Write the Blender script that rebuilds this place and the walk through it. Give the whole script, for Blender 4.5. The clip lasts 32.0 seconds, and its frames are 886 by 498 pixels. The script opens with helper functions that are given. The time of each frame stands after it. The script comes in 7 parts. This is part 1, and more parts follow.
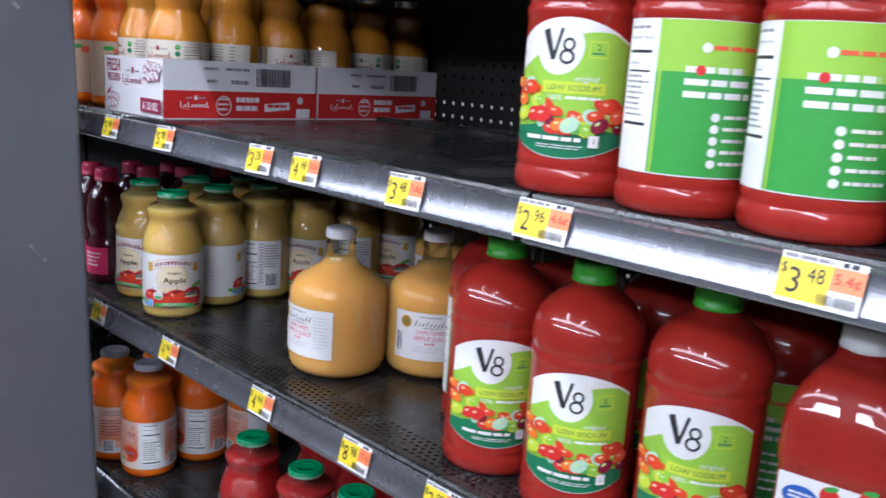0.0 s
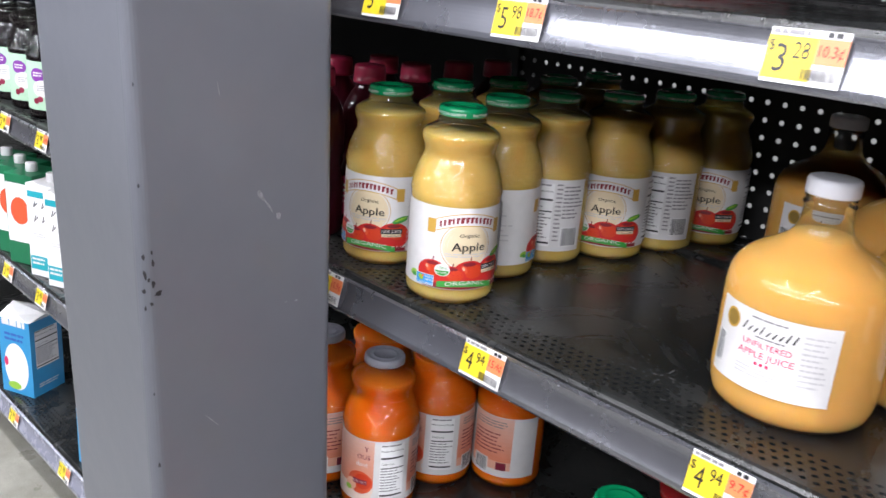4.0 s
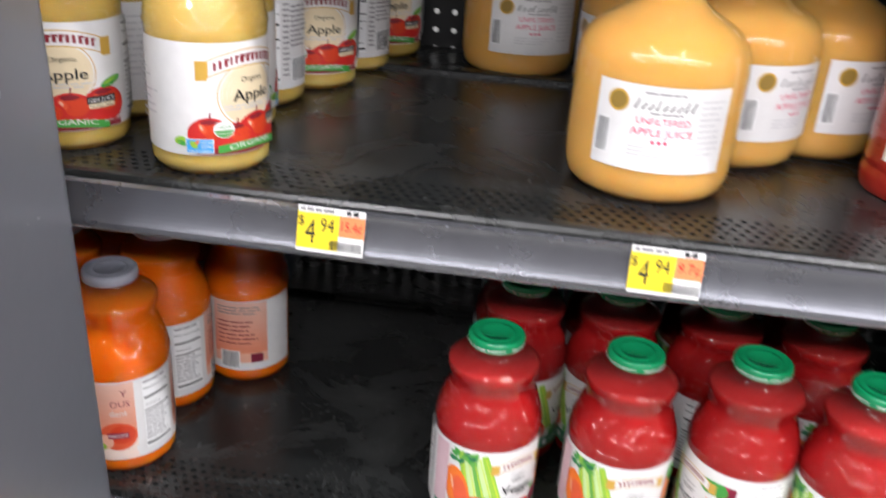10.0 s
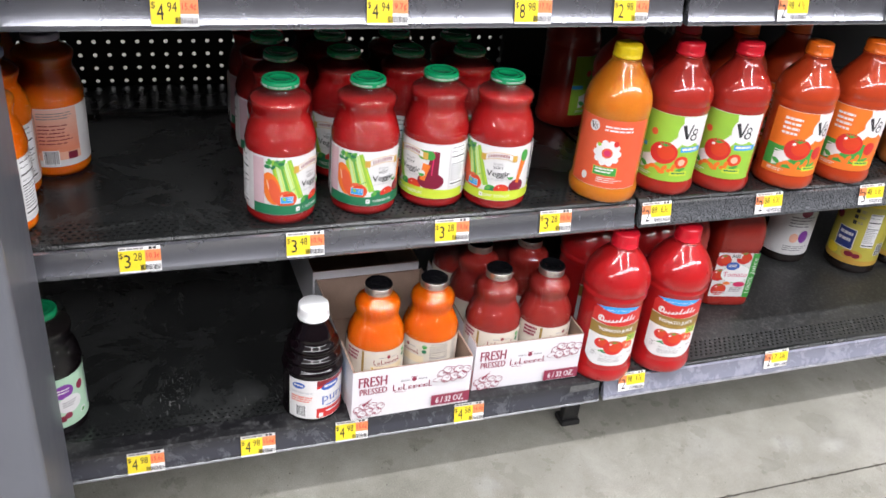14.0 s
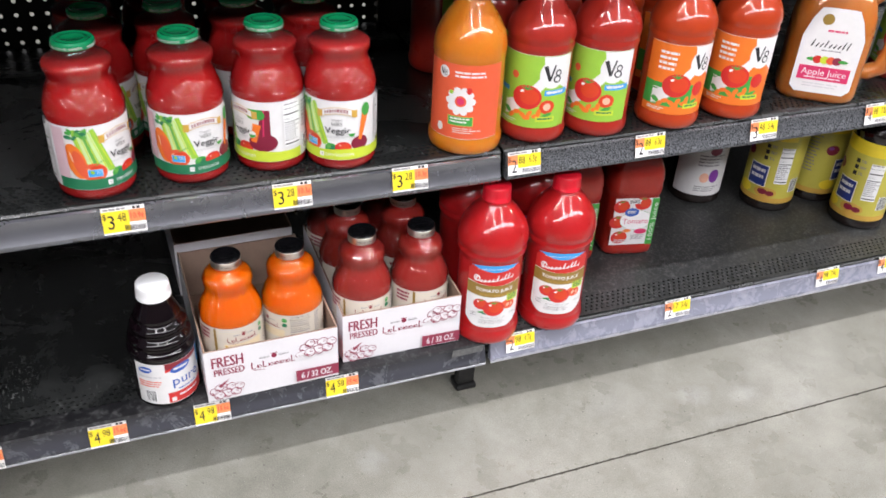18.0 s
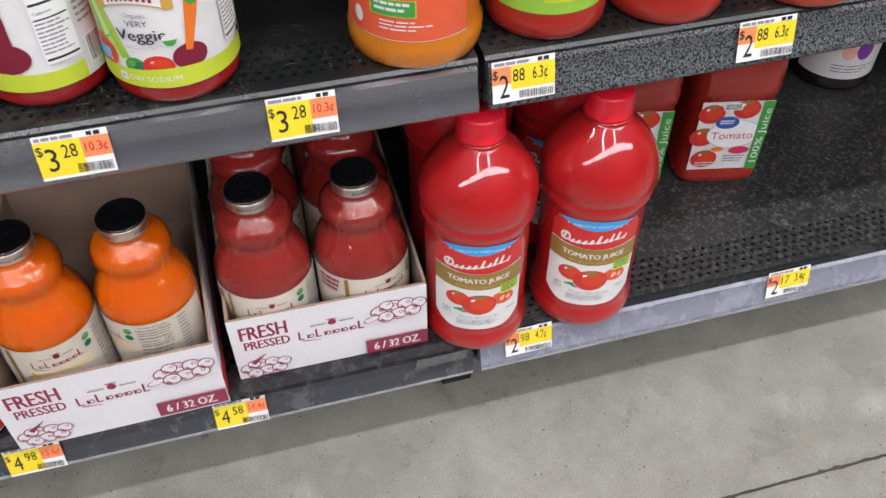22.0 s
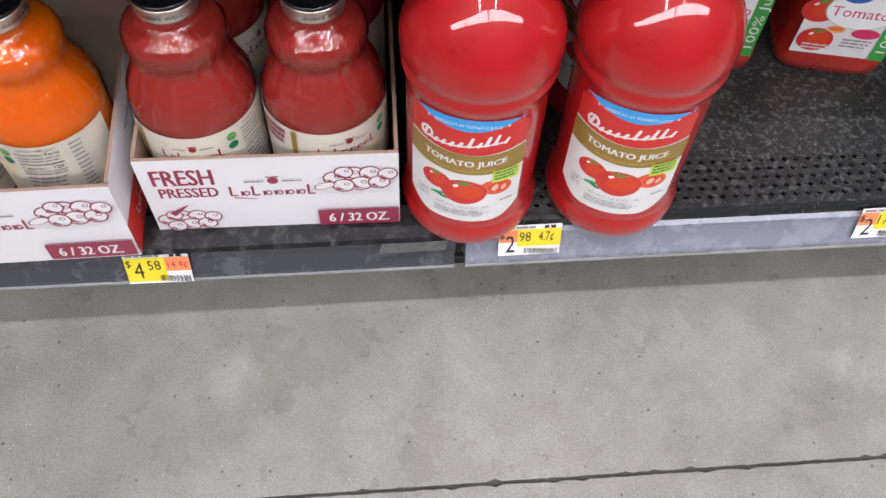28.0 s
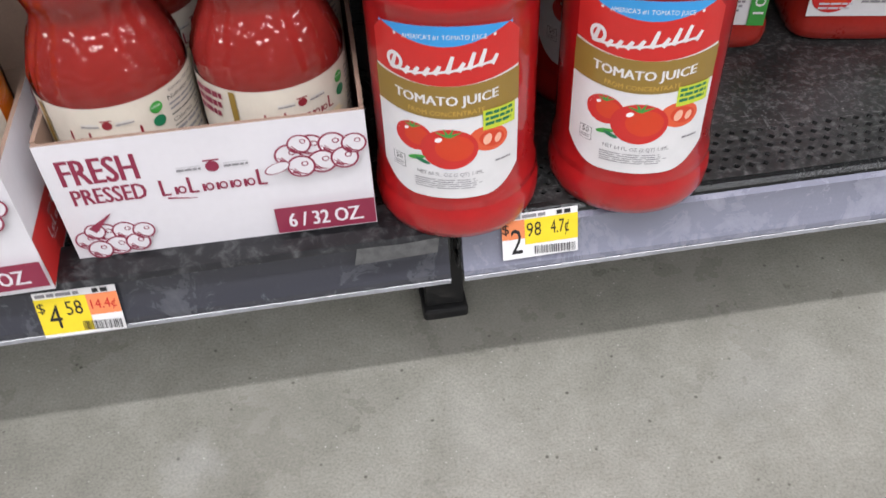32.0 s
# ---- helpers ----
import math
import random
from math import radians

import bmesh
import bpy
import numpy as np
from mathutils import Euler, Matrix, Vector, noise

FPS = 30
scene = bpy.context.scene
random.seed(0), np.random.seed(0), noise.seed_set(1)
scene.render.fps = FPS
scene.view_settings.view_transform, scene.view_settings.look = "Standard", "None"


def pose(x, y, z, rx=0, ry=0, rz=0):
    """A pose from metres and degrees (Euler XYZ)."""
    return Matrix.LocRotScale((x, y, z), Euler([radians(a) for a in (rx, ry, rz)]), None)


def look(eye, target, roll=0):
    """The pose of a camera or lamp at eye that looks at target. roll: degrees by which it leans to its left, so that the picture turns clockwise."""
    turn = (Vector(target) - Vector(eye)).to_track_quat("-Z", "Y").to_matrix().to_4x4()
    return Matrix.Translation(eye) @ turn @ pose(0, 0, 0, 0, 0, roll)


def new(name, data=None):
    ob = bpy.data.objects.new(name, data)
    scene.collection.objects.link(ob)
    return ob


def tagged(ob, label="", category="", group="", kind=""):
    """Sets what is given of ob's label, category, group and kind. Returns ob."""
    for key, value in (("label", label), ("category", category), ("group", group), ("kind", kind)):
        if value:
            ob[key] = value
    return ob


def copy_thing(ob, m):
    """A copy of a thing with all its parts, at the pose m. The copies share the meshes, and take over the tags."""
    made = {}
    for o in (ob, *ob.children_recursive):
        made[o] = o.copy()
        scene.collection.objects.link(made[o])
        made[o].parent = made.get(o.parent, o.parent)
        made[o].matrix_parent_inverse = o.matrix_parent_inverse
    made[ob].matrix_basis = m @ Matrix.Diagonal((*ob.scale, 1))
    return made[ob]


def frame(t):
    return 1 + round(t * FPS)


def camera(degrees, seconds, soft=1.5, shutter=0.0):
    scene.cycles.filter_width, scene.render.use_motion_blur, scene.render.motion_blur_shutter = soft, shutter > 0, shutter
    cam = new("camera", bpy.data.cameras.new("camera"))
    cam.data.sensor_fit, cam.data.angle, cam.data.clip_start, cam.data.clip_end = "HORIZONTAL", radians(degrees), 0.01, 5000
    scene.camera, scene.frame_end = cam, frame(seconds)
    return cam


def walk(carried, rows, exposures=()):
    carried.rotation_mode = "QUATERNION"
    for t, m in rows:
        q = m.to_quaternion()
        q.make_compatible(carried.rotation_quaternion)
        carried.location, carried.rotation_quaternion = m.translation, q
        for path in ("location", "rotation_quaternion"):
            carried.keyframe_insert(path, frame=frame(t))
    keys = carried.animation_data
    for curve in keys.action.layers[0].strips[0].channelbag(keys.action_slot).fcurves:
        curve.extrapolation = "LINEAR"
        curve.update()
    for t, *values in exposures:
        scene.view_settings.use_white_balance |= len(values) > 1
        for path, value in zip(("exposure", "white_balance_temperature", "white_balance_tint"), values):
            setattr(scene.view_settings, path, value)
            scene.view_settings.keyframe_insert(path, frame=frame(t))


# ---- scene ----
cam = camera(53.2, 32.0, shutter=0.4)
PATH = [
    (0, (0.537, -0.628, 1.359), (-0.842, 0.746, 0.901), 2.5),
    (0.5, (0.465, -0.68, 1.348), (-0.919, 0.687, 0.881), 1.4),
    (1, (0.378, -0.708, 1.323), (-0.995, 0.669, 0.851), 0.8),
    (1.5, (0.312, -0.722, 1.302), (-1.023, 0.686, 0.817), 2.1),
    (2, (0.221, -0.708, 1.268), (-1.101, 0.705, 0.764), 4.1),
    (2.5, (0.13, -0.686, 1.257), (-1.192, 0.711, 0.709), 4.2),
    (3, (0.0, -0.656, 1.267), (-1.314, 0.727, 0.667), 4.0),
    (3.5, (-0.09, -0.62, 1.273), (-1.42, 0.73, 0.633), 3.4),
    (4, (-0.174, -0.59, 1.268), (-1.506, 0.739, 0.59), 3.2),
    (4.5, (-0.242, -0.558, 1.256), (-1.56, 0.761, 0.534), 3.4),
    (6.5, (-0.522, -0.384, 1.222), (-1.721, 1.015, 0.444), 1.4),
    (7, (-0.576, -0.352, 1.206), (-1.676, 1.109, 0.396), 0.8),
    (7.5, (-0.604, -0.337, 1.205), (-1.638, 1.161, 0.377), 0.5),
    (8, (-0.616, -0.346, 1.217), (-1.581, 1.194, 0.384), 1.2),
    (8.5, (-0.613, -0.372, 1.23), (-1.493, 1.219, 0.397), 2.3),
    (9, (-0.587, -0.436, 1.223), (-1.292, 1.247, 0.404), 3.0),
    (9.5, (-0.561, -0.508, 1.198), (-1.052, 1.235, 0.35), 3.5),
    (10, (-0.54, -0.612, 1.174), (-0.756, 1.157, 0.265), 3.9),
    (10.5, (-0.538, -0.682, 1.169), (-0.582, 1.062, 0.189), 3.6),
    (11, (-0.553, -0.755, 1.183), (-0.433, 0.957, 0.157), 3.3),
    (11.5, (-0.565, -0.802, 1.202), (-0.338, 0.889, 0.158), 3.4),
    (12, (-0.604, -0.84, 1.221), (-0.227, 0.817, 0.166), 4.6),
    (12.5, (-0.636, -0.91, 1.226), (-0.179, 0.739, 0.192), 5.1),
    (13, (-0.69, -0.956, 1.229), (-0.153, 0.663, 0.184), 6.0),
    (13.5, (-0.757, -1.025, 1.213), (-0.13, 0.564, 0.173), 6.7),
    (14, (-0.763, -1.078, 1.21), (-0.13, 0.498, 0.153), 6.7),
    (14.5, (-0.803, -1.117, 1.194), (-0.093, 0.439, 0.157), 7.6),
    (16.5, (-0.738, -1.13, 1.229), (-0.003, 0.431, 0.217), 7.0),
    (17, (-0.675, -1.112, 1.215), (0.025, 0.449, 0.18), 5.9),
    (17.5, (-0.597, -1.086, 1.199), (0.062, 0.46, 0.115), 4.5),
    (18.5, (-0.485, -1.023, 1.166), (0.147, 0.442, -0.038), 4.3),
    (19, (-0.445, -0.992, 1.127), (0.173, 0.459, -0.103), 3.9),
    (19.5, (-0.382, -0.906, 1.096), (0.216, 0.496, -0.2), 4.2),
    (20, (-0.328, -0.82, 1.065), (0.227, 0.532, -0.301), 4.0),
    (20.5, (-0.263, -0.715, 1.034), (0.196, 0.594, -0.407), 2.2),
    (21, (-0.231, -0.646, 1.019), (0.184, 0.636, -0.459), 1.4),
    (21.5, (-0.199, -0.591, 0.993), (0.162, 0.693, -0.498), 0.0),
    (22, (-0.183, -0.556, 0.978), (0.176, 0.721, -0.519), 0.6),
    (22.5, (-0.157, -0.529, 0.956), (0.173, 0.733, -0.561), 1.5),
    (23, (-0.132, -0.491, 0.943), (0.145, 0.723, -0.622), 2.5),
    (23.5, (-0.104, -0.454, 0.921), (0.118, 0.703, -0.695), 3.9),
    (24, (-0.082, -0.433, 0.901), (0.1, 0.677, -0.753), 4.6),
    (24.5, (-0.062, -0.417, 0.88), (0.097, 0.647, -0.806), 4.7),
    (25, (-0.054, -0.407, 0.862), (0.104, 0.634, -0.838), 4.7),
    (25.5, (-0.045, -0.4, 0.846), (0.107, 0.622, -0.867), 4.3),
    (26, (-0.046, -0.398, 0.838), (0.113, 0.606, -0.884), 4.7),
    (26.5, (-0.049, -0.4, 0.833), (0.1, 0.589, -0.898), 4.3),
    (28.5, (-0.06, -0.405, 0.841), (0.067, 0.578, -0.896), 3.8),
    (29, (-0.058, -0.409, 0.849), (0.062, 0.576, -0.887), 3.6),
    (29.5, (-0.059, -0.419, 0.855), (0.058, 0.602, -0.862), 3.0),
    (30, (-0.055, -0.433, 0.844), (0.055, 0.661, -0.826), 1.1),
    (30.5, (-0.052, -0.449, 0.795), (0.061, 0.744, -0.807), -2.4),
    (31, (-0.056, -0.461, 0.736), (0.097, 0.822, -0.79), -3.9),
    (31.5, (-0.055, -0.456, 0.667), (0.108, 0.891, -0.802), -4.3),
    (32, (-0.055, -0.449, 0.616), (0.117, 0.924, -0.828), -2.6),
]
EXPOSURES = [(0, -0.12, 5650, 10), (1, 0.1, 5800, 10), (2, 0.36, 6000, 10), (4, 0.45, 6280, 10), (8, 0.47, 6520, 10), (11, 0.48, 6520, 10), (13, 0.42, 6450, 10), (18, 0.31, 6470, 10), (20, 0.1, 6500, 10), (22, -0.12, 6480, 10), (23, -0.03, 6480, 10), (26, 0.0, 6440, 10), (32, -0.03, 6400, 10)]
walk(cam, [(t, look(eye, target, roll)) for t, eye, target, roll in PATH], EXPOSURES)

# ---------------------------------------------------------------- world and lamps
world = bpy.data.worlds.new("world")
scene.world = world
world.use_nodes = True
world.node_tree.nodes["Background"].inputs[0].default_value = (0.9, 0.95, 1.0, 1)
world.node_tree.nodes["Background"].inputs[1].default_value = 0.05
LAMP_POWER = 77.0
CEILING = 4.6


# ---------------------------------------------------------------- materials
MATS = {}


def mat(name, colour, rough=0.5, metal=0.0, spec=0.5, coat=0.0, sss=0.0, noise_amount=0.0, noise_scale=30.0, bump=0.0,
        bump_scale=200.0, rough_var=0.0, tone=None, per_object=0.0):
    """A procedural surface: base colour varied at two scales, uneven gloss and fine relief."""
    if name in MATS:
        return MATS[name]
    m = bpy.data.materials.new(name)
    m.use_nodes = True
    nt = m.node_tree
    b = nt.nodes["Principled BSDF"]
    b.inputs["Base Color"].default_value = (*colour, 1)
    b.inputs["Roughness"].default_value = rough
    b.inputs["Metallic"].default_value = metal
    b.inputs["Specular IOR Level"].default_value = spec
    b.inputs["Coat Weight"].default_value = coat
    b.inputs["Coat Roughness"].default_value = 0.012
    if sss:
        b.inputs["Subsurface Weight"].default_value = sss
        b.inputs["Subsurface Radius"].default_value = (0.02, 0.01, 0.005)
        b.inputs["Subsurface Scale"].default_value = 0.6
    tc = nt.nodes.new("ShaderNodeTexCoord")
    if noise_amount or rough_var or per_object:
        big = nt.nodes.new("ShaderNodeTexNoise")
        big.inputs["Scale"].default_value = noise_scale
        big.inputs["Detail"].default_value = 5
        fine = nt.nodes.new("ShaderNodeTexNoise")
        fine.inputs["Scale"].default_value = noise_scale * 11
        fine.inputs["Detail"].default_value = 3
        nt.links.new(tc.outputs["Object"], big.inputs["Vector"])
        nt.links.new(tc.outputs["Object"], fine.inputs["Vector"])
        add = nt.nodes.new("ShaderNodeMath")
        add.operation = "MULTIPLY_ADD"
        nt.links.new(fine.outputs["Fac"], add.inputs[0])
        add.inputs[1].default_value = 0.4
        nt.links.new(big.outputs["Fac"], add.inputs[2])
        ramp = nt.nodes.new("ShaderNodeMapRange")
        ramp.inputs["From Min"].default_value = 0.4
        ramp.inputs["From Max"].default_value = 1.0
        nt.links.new(add.outputs[0], ramp.inputs["Value"])
        if noise_amount:
            mix = nt.nodes.new("ShaderNodeMix")
            mix.data_type = "RGBA"
            lo = tone or tuple(c * (1 - noise_amount) for c in colour)
            mix.inputs["A"].default_value = (*lo, 1)
            mix.inputs["B"].default_value = (*[min(1, c * (1 + noise_amount * 0.5)) for c in colour], 1)
            nt.links.new(ramp.outputs[0], mix.inputs["Factor"])
            nt.links.new(mix.outputs["Result"], b.inputs["Base Color"])
        if rough_var:
            rr = nt.nodes.new("ShaderNodeMapRange")
            rr.inputs["To Min"].default_value = max(0.02, rough - rough_var)
            rr.inputs["To Max"].default_value = min(1, rough + rough_var)
            nt.links.new(ramp.outputs[0], rr.inputs["Value"])
            nt.links.new(rr.outputs[0], b.inputs["Roughness"])
    if bump:
        nz = nt.nodes.new("ShaderNodeTexNoise")
        nz.inputs["Scale"].default_value = bump_scale
        nz.inputs["Detail"].default_value = 3
        nt.links.new(tc.outputs["Object"], nz.inputs["Vector"])
        bp = nt.nodes.new("ShaderNodeBump")
        bp.inputs["Strength"].default_value = bump
        bp.inputs["Distance"].default_value = 0.002
        nt.links.new(nz.outputs["Fac"], bp.inputs["Height"])
        nt.links.new(bp.outputs[0], b.inputs["Normal"])
        nt.links.new(bp.outputs[0], b.inputs["Coat Normal"])
    MATS[name] = m
    return m


def clear_glass(name, tint, haze=0.0, ior=1.5):
    """Thin clear wall: see-through, with gloss that grows towards the rim; haze paints in the paleness of refracted
    light.
    """
    if name in MATS:
        return MATS[name]
    m = bpy.data.materials.new(name)
    m.use_nodes = True
    nt = m.node_tree
    nt.nodes.clear()
    out = nt.nodes.new("ShaderNodeOutputMaterial")
    tr = nt.nodes.new("ShaderNodeBsdfTransparent")
    tr.inputs[0].default_value = (*tint, 1)
    gl = nt.nodes.new("ShaderNodeBsdfGlossy")
    gl.inputs["Roughness"].default_value = 0.03
    fr = nt.nodes.new("ShaderNodeFresnel")
    fr.inputs[0].default_value = ior
    mx = nt.nodes.new("ShaderNodeMixShader")
    nt.links.new(fr.outputs[0], mx.inputs[0])
    nt.links.new(tr.outputs[0], mx.inputs[1])
    nt.links.new(gl.outputs[0], mx.inputs[2])
    last = mx
    # Pale diffuse share stands in for light bent through thick glass.
    if haze:
        df = nt.nodes.new("ShaderNodeBsdfDiffuse")
        df.inputs[0].default_value = (0.7, 0.68, 0.6, 1)
        last = nt.nodes.new("ShaderNodeMixShader")
        last.inputs[0].default_value = haze
        nt.links.new(mx.outputs[0], last.inputs[1])
        nt.links.new(df.outputs[0], last.inputs[2])
    nt.links.new(last.outputs[0], out.inputs[0])
    MATS[name] = m
    return m


def juice(name, colour, sss=0.25, var=0.12, cored=False):
    """Juice seen through a clear wall: deep colour under a sharp gloss; cored: the juice alone, for a jar whose glass is a wall of its own."""
    if name in MATS:
        return MATS[name]
    m = mat(name, colour, rough=0.5 if cored else 0.3, spec=0.0 if cored else 0.12, coat=0.0 if cored else 1.0, sss=sss, noise_amount=var, noise_scale=22, rough_var=0.05)
    m.node_tree.nodes["Principled BSDF"].inputs["Subsurface Radius"].default_value = (0.06, 0.042, 0.018)
    return m


def ink(name, colour, rough=0.38):
    return mat("ink_" + name, colour, rough=rough, noise_amount=0.06, noise_scale=90)


def concrete():
    m = bpy.data.materials.new("polished_concrete")
    m.use_nodes = True
    nt = m.node_tree
    b = nt.nodes["Principled BSDF"]
    tc = nt.nodes.new("ShaderNodeTexCoord")

    def noise_node(scale, detail=6, rough=0.6):
        n = nt.nodes.new("ShaderNodeTexNoise")
        n.inputs["Scale"].default_value = scale
        n.inputs["Detail"].default_value = detail
        n.inputs["Roughness"].default_value = rough
        nt.links.new(tc.outputs["Object"], n.inputs["Vector"])
        return n

    def ramp_node(src, stops):
        r = nt.nodes.new("ShaderNodeValToRGB")
        while len(r.color_ramp.elements) < len(stops):
            r.color_ramp.elements.new(0.5)
        for e, (p, c) in zip(r.color_ramp.elements, stops):
            e.position, e.color = p, (*c, 1)
        nt.links.new(src, r.inputs[0])
        return r

    def mixed(kind, fac, a, c):
        x = nt.nodes.new("ShaderNodeMix")
        x.data_type, x.blend_type = "RGBA", kind
        x.inputs["Factor"].default_value = fac
        nt.links.new(a, x.inputs["A"])
        nt.links.new(c, x.inputs["B"])
        return x.outputs["Result"]

    cloud = ramp_node(noise_node(2.2).outputs["Fac"], [(0.3, (0.194, 0.186, 0.157)), (0.5, (0.268, 0.26, 0.224)), (0.72, (0.345, 0.336, 0.298))])
    mott = ramp_node(noise_node(14, 8, 0.7).outputs["Fac"], [(0.32, (0.74, 0.74, 0.725)), (0.66, (1.04, 1.04, 1.04))])
    grain = ramp_node(noise_node(430, 4, 0.7).outputs["Fac"], [(0.3, (0.3, 0.29, 0.27)), (0.5, (1, 1, 1)), (0.7, (1.5, 1.5, 1.46))])
    base = mixed("MULTIPLY", 1.0, cloud.outputs[0], mott.outputs[0])
    base = mixed("MULTIPLY", 0.42, base, grain.outputs[0])
    # sparse dark pits
    pv = nt.nodes.new("ShaderNodeTexVoronoi")
    pv.inputs["Scale"].default_value = 46
    nt.links.new(tc.outputs["Object"], pv.inputs["Vector"])
    pit = ramp_node(pv.outputs["Distance"], [(0.04, (0.25, 0.24, 0.22)), (0.09, (1, 1, 1))])
    base = mixed("MULTIPLY", 0.85, base, pit.outputs[0])
    # pale worn patches and light grit
    patch = ramp_node(noise_node(5.5, 2, 0.4).outputs["Fac"], [(0.62, (0, 0, 0)), (0.74, (0.03, 0.03, 0.03))])
    base = mixed("ADD", 1.0, base, patch.outputs[0])
    # pale patches where something was ground away or spilt
    wave = noise_node(30, 6, 0.72)
    for cx, cy, rx, ry, k in ((0.427, -0.093, 0.034, 0.026, 0.085), (0.529, -0.121, 0.036, 0.022, 0.075), (0.446, -0.168, 0.05, 0.016, 0.04), (-0.214, -0.062, 0.026, 0.03, 0.075), (0.62, -0.166, 0.05, 0.03, 0.05), (0.25, -0.07, 0.09, 0.03, 0.03), (0.9, -0.3, 0.12, 0.05, 0.04), (-0.55, -0.1, 0.03, 0.05, 0.04)):
        mp = nt.nodes.new("ShaderNodeMapping")
        mp.vector_type = "POINT"
        mp.inputs["Scale"].default_value = (1 / rx, 1 / ry, 0)
        mp.inputs["Location"].default_value = (-cx / rx, -cy / ry, 0)
        nt.links.new(tc.outputs["Object"], mp.inputs["Vector"])
        ln = nt.nodes.new("ShaderNodeVectorMath")
        ln.operation = "LENGTH"
        nt.links.new(mp.outputs[0], ln.inputs[0])
        rough_edge = nt.nodes.new("ShaderNodeMath")
        rough_edge.operation = "MULTIPLY_ADD"
        nt.links.new(wave.outputs["Fac"], rough_edge.inputs[0])
        rough_edge.inputs[1].default_value = 2.6
        nt.links.new(ln.outputs["Value"], rough_edge.inputs[2])
        spot = ramp_node(rough_edge.outputs[0], [(0.0, (k, k, k * 1.05))])
        spot.color_ramp.elements[1].position, spot.color_ramp.elements[1].color = 1.0, (0, 0, 0, 1)
        mr = nt.nodes.new("ShaderNodeMapRange")
        mr.inputs["From Min"].default_value, mr.inputs["From Max"].default_value = 1.45, 2.5
        nt.links.new(rough_edge.outputs[0], mr.inputs["Value"])
        for link in list(spot.inputs[0].links):
            nt.links.remove(link)
        nt.links.new(mr.outputs[0], spot.inputs[0])
        base = mixed("ADD", 1.0, base, spot.outputs[0])
    v = nt.nodes.new("ShaderNodeTexVoronoi")
    v.inputs["Scale"].default_value = 140
    nt.links.new(tc.outputs["Object"], v.inputs["Vector"])
    grit = ramp_node(v.outputs["Distance"], [(0.05, (0.5, 0.49, 0.46)), (0.12, (0, 0, 0))])
    where = ramp_node(noise_node(38, 3).outputs["Fac"], [(0.46, (0.12, 0.12, 0.12)), (0.62, (1, 1, 1))])
    base = mixed("ADD", 0.6, base, mixed("MULTIPLY", 1.0, grit.outputs[0], where.outputs[0]))
    nt.links.new(base, b.inputs["Base Color"])
    rr = ramp_node(noise_node(9).outputs["Fac"], [(0.35, (0.24, 0.24, 0.24)), (0.7, (0.42, 0.42, 0.42))])
    nt.links.new(rr.outputs[0], b.inputs["Roughness"])
    bp = nt.nodes.new("ShaderNodeBump")
    bp.inputs["Strength"].default_value = 0.06
    bp.inputs["Distance"].default_value = 0.001
    nt.links.new(noise_node(180, 4).outputs["Fac"], bp.inputs["Height"])
    nt.links.new(bp.outputs[0], b.inputs["Normal"])
    return m


